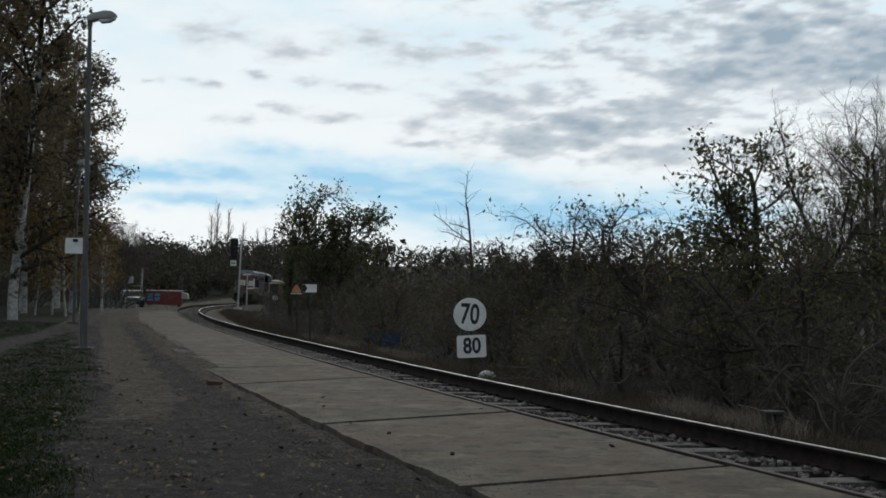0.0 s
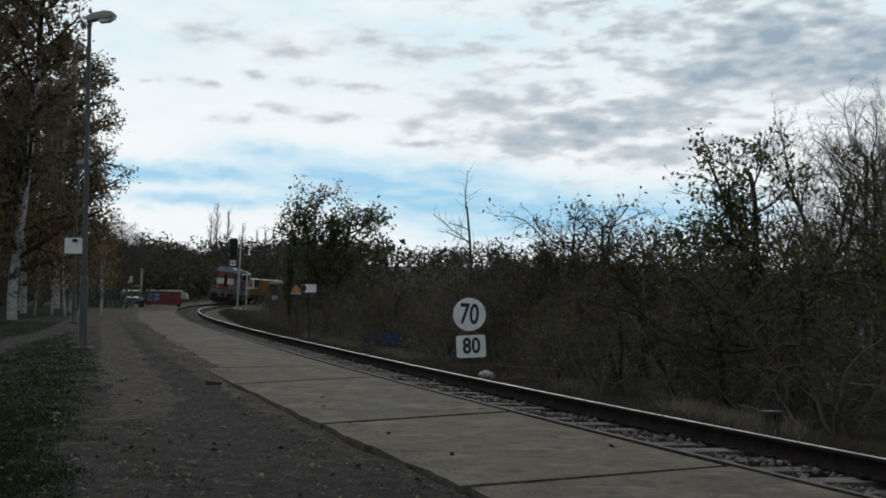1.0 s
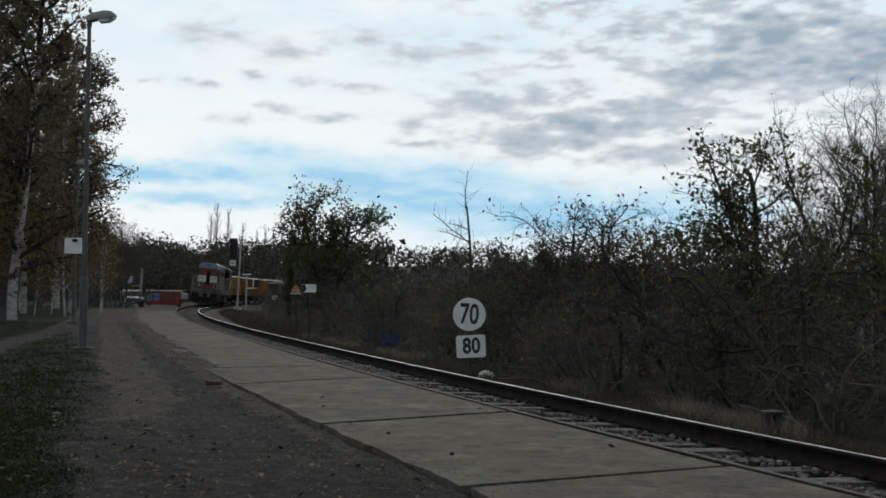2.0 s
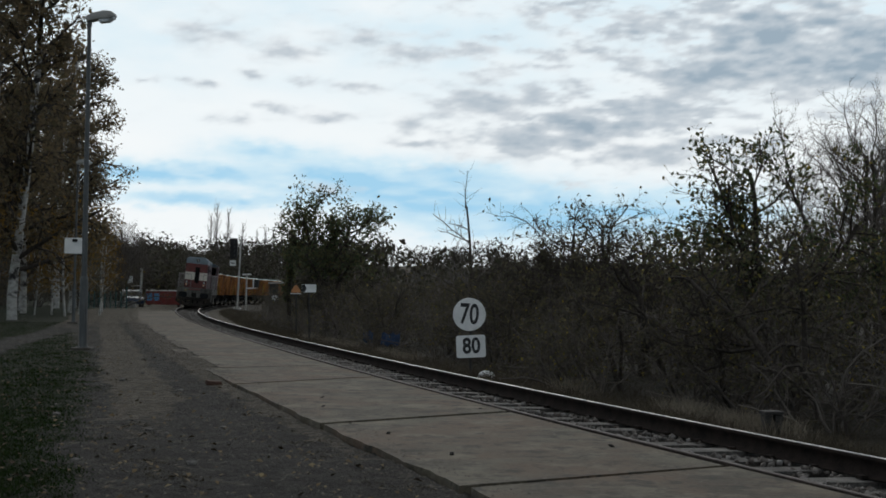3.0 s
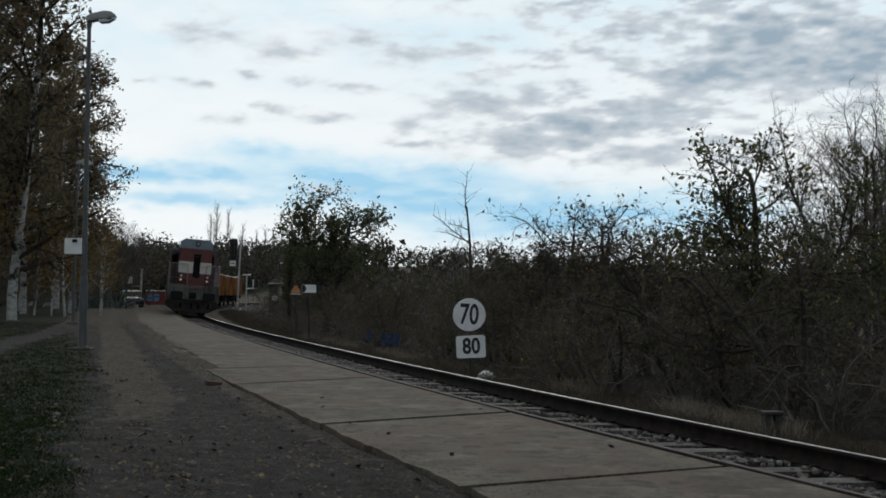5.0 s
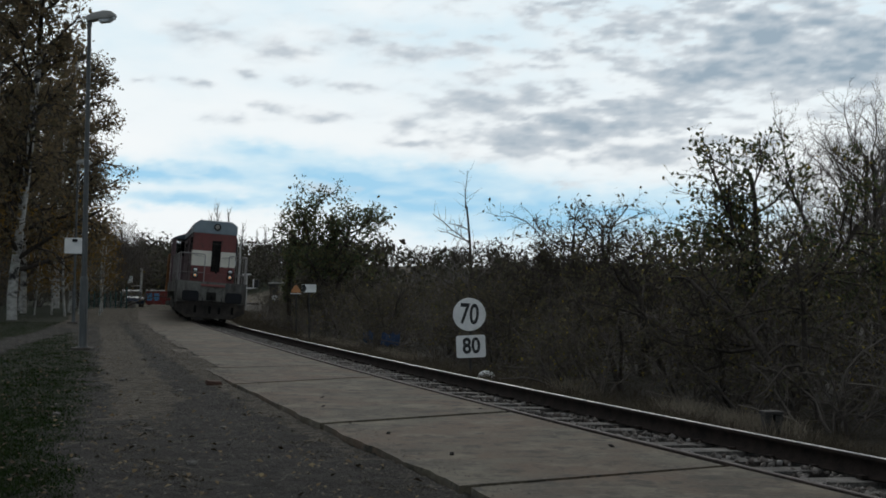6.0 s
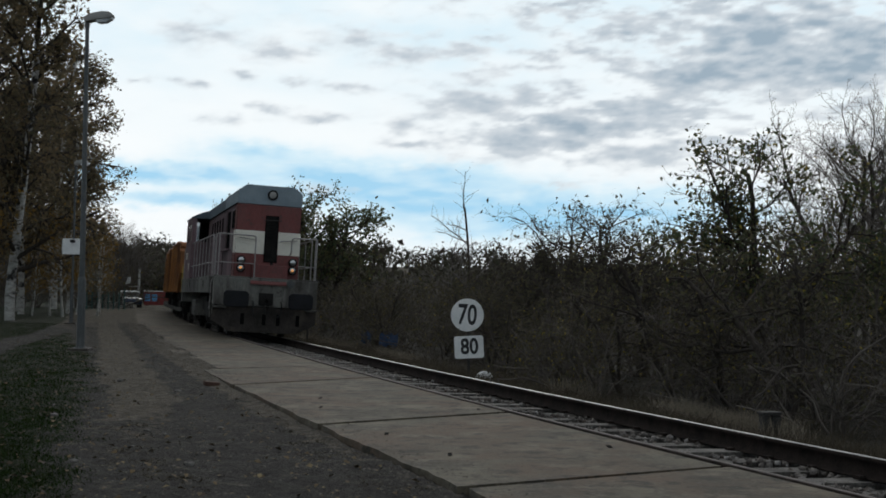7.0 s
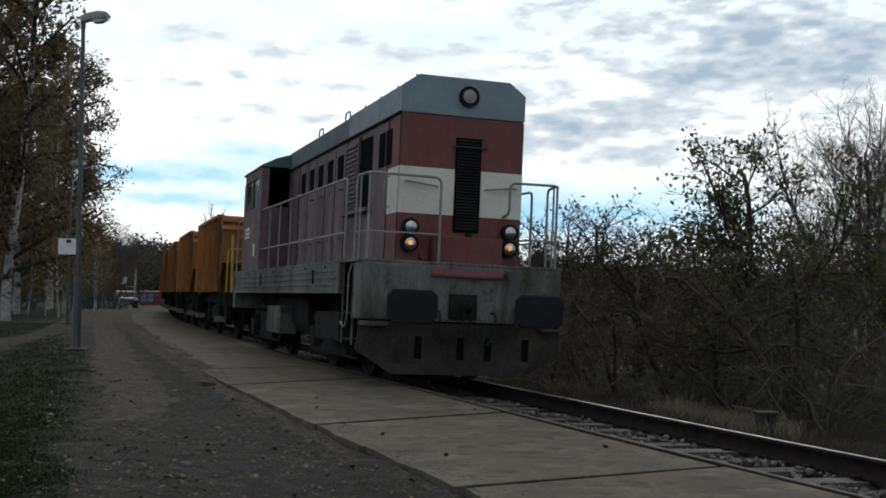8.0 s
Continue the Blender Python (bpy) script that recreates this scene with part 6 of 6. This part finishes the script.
    tag(new("earth_clods", mesh_of("earth_clods", v.reshape(-1, 3), f, MAT["grit"])), "small clods and pebbles scattered over the path", "clods", kind="stuff")


make_grit()
make_birches()
make_single_trees()
make_bushes()
make_woods()
make_poplars()
make_grass()


# ---------------------------------------------------------------- lamps, signs, signals and far things
def text_part(words, size, m, mat, parent, label=""):
    """Raised lettering as a mesh, centred on m, facing its +z."""
    cu = bpy.data.curves.new("lettering", "FONT")
    cu.body, cu.size, cu.align_x, cu.align_y, cu.extrude, cu.offset, cu.resolution_u = words, size, "CENTER", "CENTER", 0.002, 0.012, 3
    ob = bpy.data.objects.new("lettering", cu)
    scene.collection.objects.link(ob)
    bpy.context.view_layer.update()
    me = bpy.data.meshes.new_from_object(ob.evaluated_get(bpy.context.evaluated_depsgraph_get()))
    bpy.data.objects.remove(ob)
    me.materials.clear()
    me.materials.append(mat)
    return shared("lettering", me, parent, m, label)


def facing(x, y, z, lean=0.0, turn=0.0):
    """A pose whose +z looks back to where the camera stands, y upwards, leaning clockwise."""
    a = math.degrees(math.atan2(x, y)) + turn
    return pose(x, y, z, 90, 0, -a) @ pose(0, 0, 0, 0, 0, -lean)


def rounded(w, h, r, n=6):
    out = []
    for cx, cy, a0 in ((w / 2 - r, h / 2 - r, 0), (-w / 2 + r, h / 2 - r, 90), (-w / 2 + r, -h / 2 + r, 180), (w / 2 - r, -h / 2 + r, 270)):
        out += [(cx + r * math.cos(radians(a0 + 90 * k / n)), cy + r * math.sin(radians(a0 + 90 * k / n))) for k in range(n + 1)]
    return out


def make_lamp(x, y, tall, thick, label, reach=0.62, aim_deg=0.0, lean=0.0, lit=True):
    z = ground_at(x, y)
    lamp = empty("street_lamp", label, "street lamp", pose(x, y, z, 0, lean, aim_deg), "platform lamps")
    part("footing", prism(rounded(0.42, 0.36, 0.04), "z", -0.1, 0.05, 0.012), MAT["sleeper"], lamp, "small dirty concrete footing")
    base = part("base_tube", tube([(0, 0, 0.04), (0, 0, 1.42), (0, 0, 1.5), (0, 0, 1.52)], [thick, thick, thick * 0.9, thick * 0.72], 16), MAT["galv"], lamp, soft=True)
    part("base_door", box(-0.045, 0.045, -thick - 0.006, -thick + 0.02, 0.5, 0.95, 0.006), MAT["galv"], base)
    part("base_flange", tube([(0, 0, 0.05), (0, 0, 0.075)], thick * 1.5, 16), MAT["galv"], lamp)
    part("pole", tube([(0, 0, 1.5), (0, 0, tall - 0.2), (0, 0, tall)], [thick * 0.7, thick * 0.5, thick * 0.48], 14), MAT["galv"], lamp, soft=True)
    part("collar", tube([(0, 0, tall - 0.16), (0, 0, tall + 0.02)], thick * 0.62, 14), MAT["galv"], lamp, soft=True)
    # the head: a shallow shell, tilted up, with a glass bowl beneath
    o = [(-0.04, -0.02), (-0.05, 0.10), (0.10, 0.15), (0.34, 0.165), (0.50, 0.13), (0.565, 0.06), (0.56, 0.0), (0.40, -0.02), (0.16, -0.01)]
    head = part("lamp_head", prism([(a * reach / 0.6, b) for a, b in o], "y", -0.11, 0.11, 0.035), MAT["lampshell"], lamp, "beige-grey lamp housing", soft=True)
    head.matrix_basis = pose(0, 0, tall - 0.04, 0, -9, 0)
    bowl = part("glass_bowl", prism([(0.19, 0.0), (0.22, -0.075), (0.40, -0.085), (0.53, -0.03), (0.54, 0.0)], "y", -0.095, 0.095, 0.03), MAT["bowl"], head, "frosted glass bowl", soft=True)
    return lamp


def make_lamps():
    make_lamp(-7.41, 24.93, 6.90, 0.082, "tall galvanised platform lamp with a beige head, standing on the grass", 0.60, 0, -0.5)
    make_lamp(-14.06, 46.0, 6.15, 0.068, "galvanised platform lamp with a white board on its pole", 0.50, 0, 0)
    # board clamped to the second lamp
    board = empty("notice_board", "white square board seen from behind, clamped to a lamp pole", "sign", facing(-14.05, 45.86, 3.12))
    part("plate", prism(rounded(0.78, 0.6, 0.04), "z", -0.004, 0.004), MAT["white"], board)
    for yy in (0.2, -0.2):
        part("clamp", prism(rounded(0.2, 0.12, 0.05), "z", 0.005, 0.05), MAT["letter"], board)
        board.children[-1].location = (0.02, yy, 0)


def make_signs():
    # speed signs on one post beyond the track
    x, y = 0.62, 25.3
    z = ground_at(x, y)
    post = empty("speed_sign", "round white speed sign over a square one on a dark post", "railway sign", pose(x, y, z))
    part("post", tube([(0.02, 0.05, -0.2), (0.0, 0.05, 0.9 - z)], 0.032, 10), MAT["dark"], post, soft=True)

    def local(mm):
        return pose(x, y, z).inverted() @ mm
    disc = part("round_plate", tube([(0, 0, -0.006), (0, 0, 0.006)], 0.342, 40), MAT["white"], post, "white round plate with black figures")
    disc.matrix_basis = local(facing(0.59, 25.3, 0.84, 2))
    text_part("70", 0.60, pose(0, -0.01, 0.007) @ Matrix.Diagonal((0.68, 1, 1, 1)), MAT["letter"], disc, "black figures")
    rim = part("rim", tube([(0.336 * math.cos(a), 0.336 * math.sin(a), 0.0) for a in [2 * math.pi * k / 40 for k in range(41)]], 0.011, 6), MAT["white"], disc)
    plate = part("square_plate", prism(rounded(0.615, 0.47, 0.05), "z", -0.006, 0.006), MAT["white"], post, "white square plate with black figures")
    plate.matrix_basis = local(facing(0.635, 25.3, 0.17, -3.5))
    text_part("80", 0.46, pose(0.01, 0, 0.007) @ Matrix.Diagonal((0.82, 1, 1, 1)), MAT["letter"], plate, "black figures")
    for m, parent in ((pose(0, 0.17, -0.03), disc), (pose(0, -0.1, -0.03), plate)):
        b = part("bracket", box(-0.05, 0.05, -0.02, 0.02, -0.03, 0.022, 0.005), MAT["dark"], parent)
        b.matrix_basis = m
    # white marker stone by the rail
    x, y = 0.93, 24.4
    z = ground_at(x, y)
    o = [(-0.16, -0.25), (0.16, -0.25), (0.16, 0.10), (0.13, 0.18), (0.06, 0.225), (-0.04, 0.225), (-0.12, 0.17), (-0.16, 0.08)]
    tag(part("marker_stone", prism(o, "y", -0.09, 0.09, 0.02), MAT["white"]), "white painted marker stone beside the ballast", "marker stone").matrix_basis = pose(x, y, -0.53, 0, 0, 15) @ Matrix.Scale(1.1, 4)
    # orange warning board and a white one, each on its own dark post
    x, y = -5.92, 48.8
    z = ground_at(x, y)
    sign = empty("warning_sign", "small orange pentagonal board on a thin dark post", "railway sign", pose(x, y, z))
    part("post", tube([(0.06, 0.04, -0.2), (0.0, 0.04, 1.55 - z)], 0.035, 8), MAT["dark"], sign, soft=True)
    b = part("board", prism([(-0.21, -0.17), (0.21, -0.17), (0.21, -0.06), (0.04, 0.19), (-0.04, 0.19), (-0.21, -0.06)], "z", -0.008, 0.008, 0.004), MAT["orange"], sign, "faded orange board")
    b.matrix_basis = pose(0, 0, 1.43 - z, 90, 0, 7) @ Matrix.Scale(0.85, 4)
    r = part("rim", prism([(-0.22, -0.20), (0.22, -0.20), (0.22, -0.171), (-0.22, -0.171)], "z", -0.01, 0.01), MAT["white"], sign)
    r.matrix_basis = pose(0, 0, 1.43 - z, 90, 0, 7)
    x, y = -5.0, 45.5
    z = ground_at(x, y)
    sign = empty("track_board", "white rectangular track board with a dark mark on a post", "railway sign", pose(x, y, z))
    part("post", tube([(0.03, 0.04, -0.2), (-0.03, 0.04, 1.5 - z)], 0.035, 8), MAT["dark"], sign, soft=True)
    b = part("board", prism(rounded(0.55, 0.30, 0.03), "z", -0.008, 0.008), MAT["white"], sign, "grubby white board")
    b.matrix_basis = pose(-0.03, 0, 1.45 - z, 90, 0, 6)
    mk = part("mark", prism([(-0.27, -0.14), (-0.16, -0.14), (-0.08, 0.0), (-0.16, 0.14), (-0.27, 0.14)], "z", 0.009, 0.013), MAT["letter"], sign)
    mk.matrix_basis = pose(-0.03, 0, 1.45 - z, 90, 0, 6)
    # low dark cable box by the track
    x, y = 4.06, 14.75
    z = ground_at(x, y)
    bx = empty("cable_box", "low rusty dark steel cable box beside the track", "cable box", pose(x, y, z, 0, 0, 12))
    top = -0.13 - z
    part("lid", prism(rounded(0.25, 0.2, 0.03), "z", top - 0.04, top, 0.008), MAT["dark"], bx)
    for sx in (-0.065, 0.065):
        part("leg", box(sx - 0.05, sx + 0.05, -0.07, 0.07, -0.1, top - 0.045, 0.008), MAT["dark"], bx)


def make_signals():
    x, y = -17.0, 100.0
    z = ground_at(x, y)
    sig = empty("railway_signal", "railway light signal with a black head on a white post", "railway signal", pose(x, y, z))
    part("post", tube([(0, 0, -0.3), (0.2, 0, 5.72 - z)], [0.085, 0.065], 12), MAT["concrete"], sig, "white painted post", soft=True)
    part("footing", box(-0.3, 0.3, -0.3, 0.3, -0.3, 0.15, 0.02), MAT["concrete"], sig)
    head = part("signal_head", prism(rounded(0.60, 1.70, 0.07), "y", -0.16, 0.04, 0.02), MAT["letter"], sig, "black signal head")
    head.location = (-0.35, -0.1, 4.97 - z)
    for k in range(4):
        hood = part("hood", tube([(0, -0.16, 0.55 - 0.36 * k), (0, -0.42, 0.55 - 0.36 * k)], [0.12, 0.13], 14), MAT["letter"], head)
    pl = part("number_plate", prism(rounded(0.5, 0.46, 0.03), "y", -0.02, 0.02), MAT["white"], sig, "white plate")
    pl.location = (-0.42, -0.1, 3.76 - z)
    part("plate_bar", box(-0.58, -0.26, -0.135, -0.125, 3.72 - z, 3.80 - z), MAT["dark"], sig)
    for k in range(9):
        part("rung", tube([(0.05, 0.1, 1.0 + 0.4 * k), (0.45, 0.1, 1.0 + 0.4 * k)], 0.02, 5), MAT["galv"], sig)
    x, y = -15.94, 98.0
    z = ground_at(x, y)
    post = empty("crossing_post", "pale crossing post with an arm and a dark lamp box", "level crossing", pose(x, y, z))
    part("post", tube([(0, 0, -0.3), (0.02, 0, 2.8 - z)], 0.065, 10), MAT["concrete"], post, "pale post", soft=True)
    part("arm", tube([(0, -0.05, 1.68 - z), (0.9, -0.05, 1.70 - z)], 0.05, 8), MAT["white"], post, soft=True)
    part("lamp_box", box(0.62, 1.02, -0.25, 0.1, 1.76 - z, 2.4 - z, 0.04), MAT["letter"], post, "black lamp box")
    part("lamp_plate", box(0.56, 0.66, -0.28, -0.255, 1.7 - z, 2.45 - z), MAT["white"], post)
    part("top_bar", tube([(-0.35, 0, 2.78 - z), (0.35, 0, 2.82 - z)], 0.05, 8), MAT["white"], post)
    x, y = -13.4, 96.0
    z = ground_at(x, y)
    hut = empty("relay_cabinet", "dark relay cabinet with a pale lid and round plate", "cabinet", pose(x, y, z, 0, 0, 8))
    part("body", box(-0.36, 0.36, -0.3, 0.3, -0.2, 2.04 - z, 0.03), MAT["dark"], hut)
    part("lid", prism([(-0.45, 2.05 - z), (0.9, 2.12 - z), (0.9, 2.2 - z), (-0.45, 2.16 - z)], "y", -0.45, 0.45, 0.02), MAT["concrete"], hut, "pale lid")
    d = part("round_plate", tube([(0.08, -0.31, 0.95 - z), (0.08, -0.34, 0.95 - z)], 0.24, 18), MAT["white"], hut, "white round plate")


def wheel_of(parent, x, y, r=0.31, w=0.2):
    tyre = part("wheel", tube([(x, y - w / 2, r), (x, y + w / 2, r)], r, 20), MAT["tyre"], parent, soft=True)
    part("rim", tube([(x, y - w / 2 - 0.01, r), (x, y + w / 2 + 0.01, r)], r * 0.6, 14), MAT["galv"], tyre)


def make_far_things():
    x, y = -25.75, 100.0
    car = empty("parked_car", "dark blue parked hatchback with pale roof by the crossing", "car", pose(x, y, ground_at(x, y), 0, 0, -72))
    body = [(-2.0, 0.3), (2.0, 0.3), (2.05, 0.55), (1.9, 0.78), (1.05, 0.88), (-1.75, 0.92), (-2.03, 0.7)]
    part("body", prism(body, "y", -0.84, 0.84, 0.06), MAT["carblue"], car, "dark blue body", soft=True)
    cabin = [(-1.7, 0.9), (1.0, 0.88), (0.45, 1.34), (-1.35, 1.38)]
    part("cabin", prism(cabin, "y", -0.74, 0.74, 0.05), MAT["letter"], car, "dark glazed cabin", soft=True)
    part("roof", prism([(-1.4, 1.37), (0.48, 1.33), (0.42, 1.40), (-1.3, 1.44)], "y", -0.72, 0.72, 0.02), MAT["white"], car, "pale roof")
    part("bonnet", prism([(1.0, 0.885), (1.9, 0.785), (1.9, 0.80), (1.0, 0.905)], "y", -0.72, 0.72), MAT["white"], car)
    for side in (-0.76, 0.76):
        for xx in (-1.25, 1.25):
            wheel_of(car, xx, side)
        part("headlight", box(1.93, 2.03, side - 0.16, side + 0.16, 0.6, 0.74, 0.03), MAT["headlamp"], car)
        part("tail_light", box(-2.06, -1.98, side - 0.1, side + 0.1, 0.65, 0.85, 0.02), MAT["vanred"], car)
    x, y = -27.1, 118.0
    z = ground_at(x, y)
    van = empty("red_container", "red metal container with two pale blue panels", "container", pose(x, y, z, 0, 0, 8))
    part("body", box(-1.75, 1.55, -1.1, 1.1, 0.03, 1.36 - z, 0.03), MAT["vanred"], van, "red sides")
    part("roof", prism([(-1.15, 1.36 - z), (1.15, 1.36 - z), (1.0, 1.46 - z), (-1.0, 1.46 - z)], "x", -1.8, 1.6, 0.02), MAT["concrete"], van, "pale roof")
    for k in range(10):
        part("side_rib", box(-0.4 + k * 0.2, -0.34 + k * 0.2, -1.13, -1.1, 0.1, 1.32 - z), MAT["vanred"], van)
    for a in (-1.68, -1.02):
        part("blue_panel", box(a, a + 0.52, -1.135, -1.10, 0.42 - z, 1.12 - z, 0.01), MAT["bluepanel"], van, "pale blue panel")
    part("tarpaulin", prism([(1.5, 1.3 - z), (2.1, 1.15 - z), (2.2, 0.6 - z), (1.5, 0.6 - z)], "y", -1.05, 1.05, 0.05), MAT["wall"], van, "greyish tarpaulin end")
    for a in (-1.5, 1.3):
        part("skid", box(a - 0.1, a + 0.1, -1.0, 1.0, -0.2, 0.05), MAT["dark"], van)
    x, y = -28.03, 112.0
    z = ground_at(x, y)
    pole = empty("crossing_pole", "pale pole with a short arm and white box", "pole", pose(x, y, z))
    part("pole", tube([(0, 0, -0.2), (0, 0, 3.45 - z)], 0.11, 10), MAT["concrete"], pole, soft=True)
    part("arm", tube([(0, -0.05, 1.8 - z), (-0.9, -0.05, 1.8 - z)], 0.05, 8), MAT["concrete"], pole)
    part("box", box(-1.25, -0.8, -0.2, 0.05, 2.05 - z, 2.68 - z, 0.03), MAT["white"], pole, "white box")
    part("box_bracket", tube([(0, 0, 2.3 - z), (-0.85, -0.05, 2.3 - z)], 0.03, 6), MAT["dark"], pole)
    # teal mesh fence with posts, and a low pale wall, beyond the birches
    fence = empty("mesh_fence", "teal wire fence on thin posts at the path's end", "fence")
    for k in range(9):
        fx, fy = -26.2 + 0.42 * k, 88 - 0.1 * k
        z = ground_at(fx, fy)
        part("post", tube([(fx, fy, z - 0.1), (fx, fy, z + (1.25 if k % 4 else 1.6))], 0.045, 6), MAT["teal"], fence)
        if k < 8:
            for h in (0.25, 0.5, 0.75, 1.0):
                part("wire", tube([(fx, fy, z + h), (fx + 0.42, fy - 0.1, z + h)], 0.018, 4), MAT["teal"], fence)
    z = ground_at(-24.4, 97)
    wl = empty("low_wall", "low pale rendered wall with a pillar by the road", "wall", pose(-25.6, 96, z))
    part("wall", box(-2.6, 1.2, -0.1, 0.1, -0.1, 0.42, 0.02), MAT["wall"], wl)
    part("coping", box(-2.65, 1.25, -0.14, 0.14, 0.42, 0.47, 0.01), MAT["concrete"], wl)
    part("pillar", box(-0.05, 0.35, -0.2, 0.2, -0.1, 1.3, 0.02), MAT["wall"], wl)
    # blue sheets lying in the thicket
    for sx, sy, w in ((-1.62, 38.5, 0.6), (-2.5, 41, 0.35)):
        z = ground_at(sx, sy)
        bm = bmesh.new()
        n = 9
        grid = [[bm.verts.new((w * (i / (n - 1) - 0.5), 0.18 * j, 0.12 * j + 0.05 * math.sin(i * 1.7 + j * 2.1))) for i in range(n)] for j in range(4)]
        for a, b in zip(grid, grid[1:]):
            for i in range(n - 1):
                bm.faces.new((a[i], a[i + 1], b[i + 1], b[i]))
        bmesh.ops.solidify(bm, geom=bm.faces[:], thickness=0.015)
        tag(part("plastic_sheet", bm, MAT["bluesheet"], soft=True), "crumpled blue plastic sheet in the thicket", "plastic sheet").matrix_basis = pose(sx, sy, z + 0.25)
        st = tag(part("stake", tube([(0, 0, -0.1), (0, 0, 0.32)], 0.03, 6), MAT["dark"]), "short dark stake under the sheet", "stake")
        st.matrix_basis = pose(sx, sy + 0.1, z)
    # a piece of brick on the path
    q = (-2.96, 15.74)
    tag(part("brick", box(-0.10, 0.10, -0.05, 0.05, 0, 0.062, 0.012), MAT["clay"]), "broken brick lying on the path", "brick").matrix_basis = pose(*q, ground_at(*q) - 0.005, 4, 6, 30)
    rs = random.Random(12)
    for k in range(16):
        sx, sy = rs.uniform(-4.5, -1.5), rs.uniform(8, 20)
        s, lat = track_coords(np.array([sx]), np.array([sy]))
        if lat[0] > -3.2:
            continue
        r = rs.uniform(0.02, 0.05)
        bm = bmesh.new()
        bmesh.ops.create_icosphere(bm, subdivisions=1, radius=r)
        for v in bm.verts:
            v.co *= rs.uniform(0.75, 1.2)
            v.co.z *= 0.6
        tag(part("stone", bm, MAT["sleeper"]), "small pale stone lying on the path", "stone", "stones on the path").matrix_basis = pose(sx, sy, ground_at(sx, sy) + r * 0.25)


make_lamps()
make_signs()
make_signals()
make_far_things()


# ---------------------------------------------------------------- what moves
def motions():
    times = [k * 0.25 for k in range(33)]
    walk(LOCO, [(t, riding(front_at(t), 3.0, 9.5)) for t in times])
    for wagon, at in zip(WAGONS, WAGON_AT):
        walk(wagon, [(t, riding(front_at(t) - at, -2.25, 2.25)) for t in times])
    steps = [k / 30 for k in range(241)]
    for ob, r, c in SPUN:
        walk(ob, [(t, pose(*c, 0, math.degrees((front_at(0) - front_at(t)) / r), 0)) for t in steps])
    for wagon in WAGONS:
        for ob in wagon.children:
            if ob.name.startswith("wheelset"):
                c = ob.matrix_basis.translation.copy()
                walk(ob, [(t, pose(*c, 0, math.degrees((front_at(0) - front_at(t)) / 0.47), 0)) for t in steps])
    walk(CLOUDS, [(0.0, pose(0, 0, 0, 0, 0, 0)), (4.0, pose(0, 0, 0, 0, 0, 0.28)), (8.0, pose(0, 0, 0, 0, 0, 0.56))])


motions()
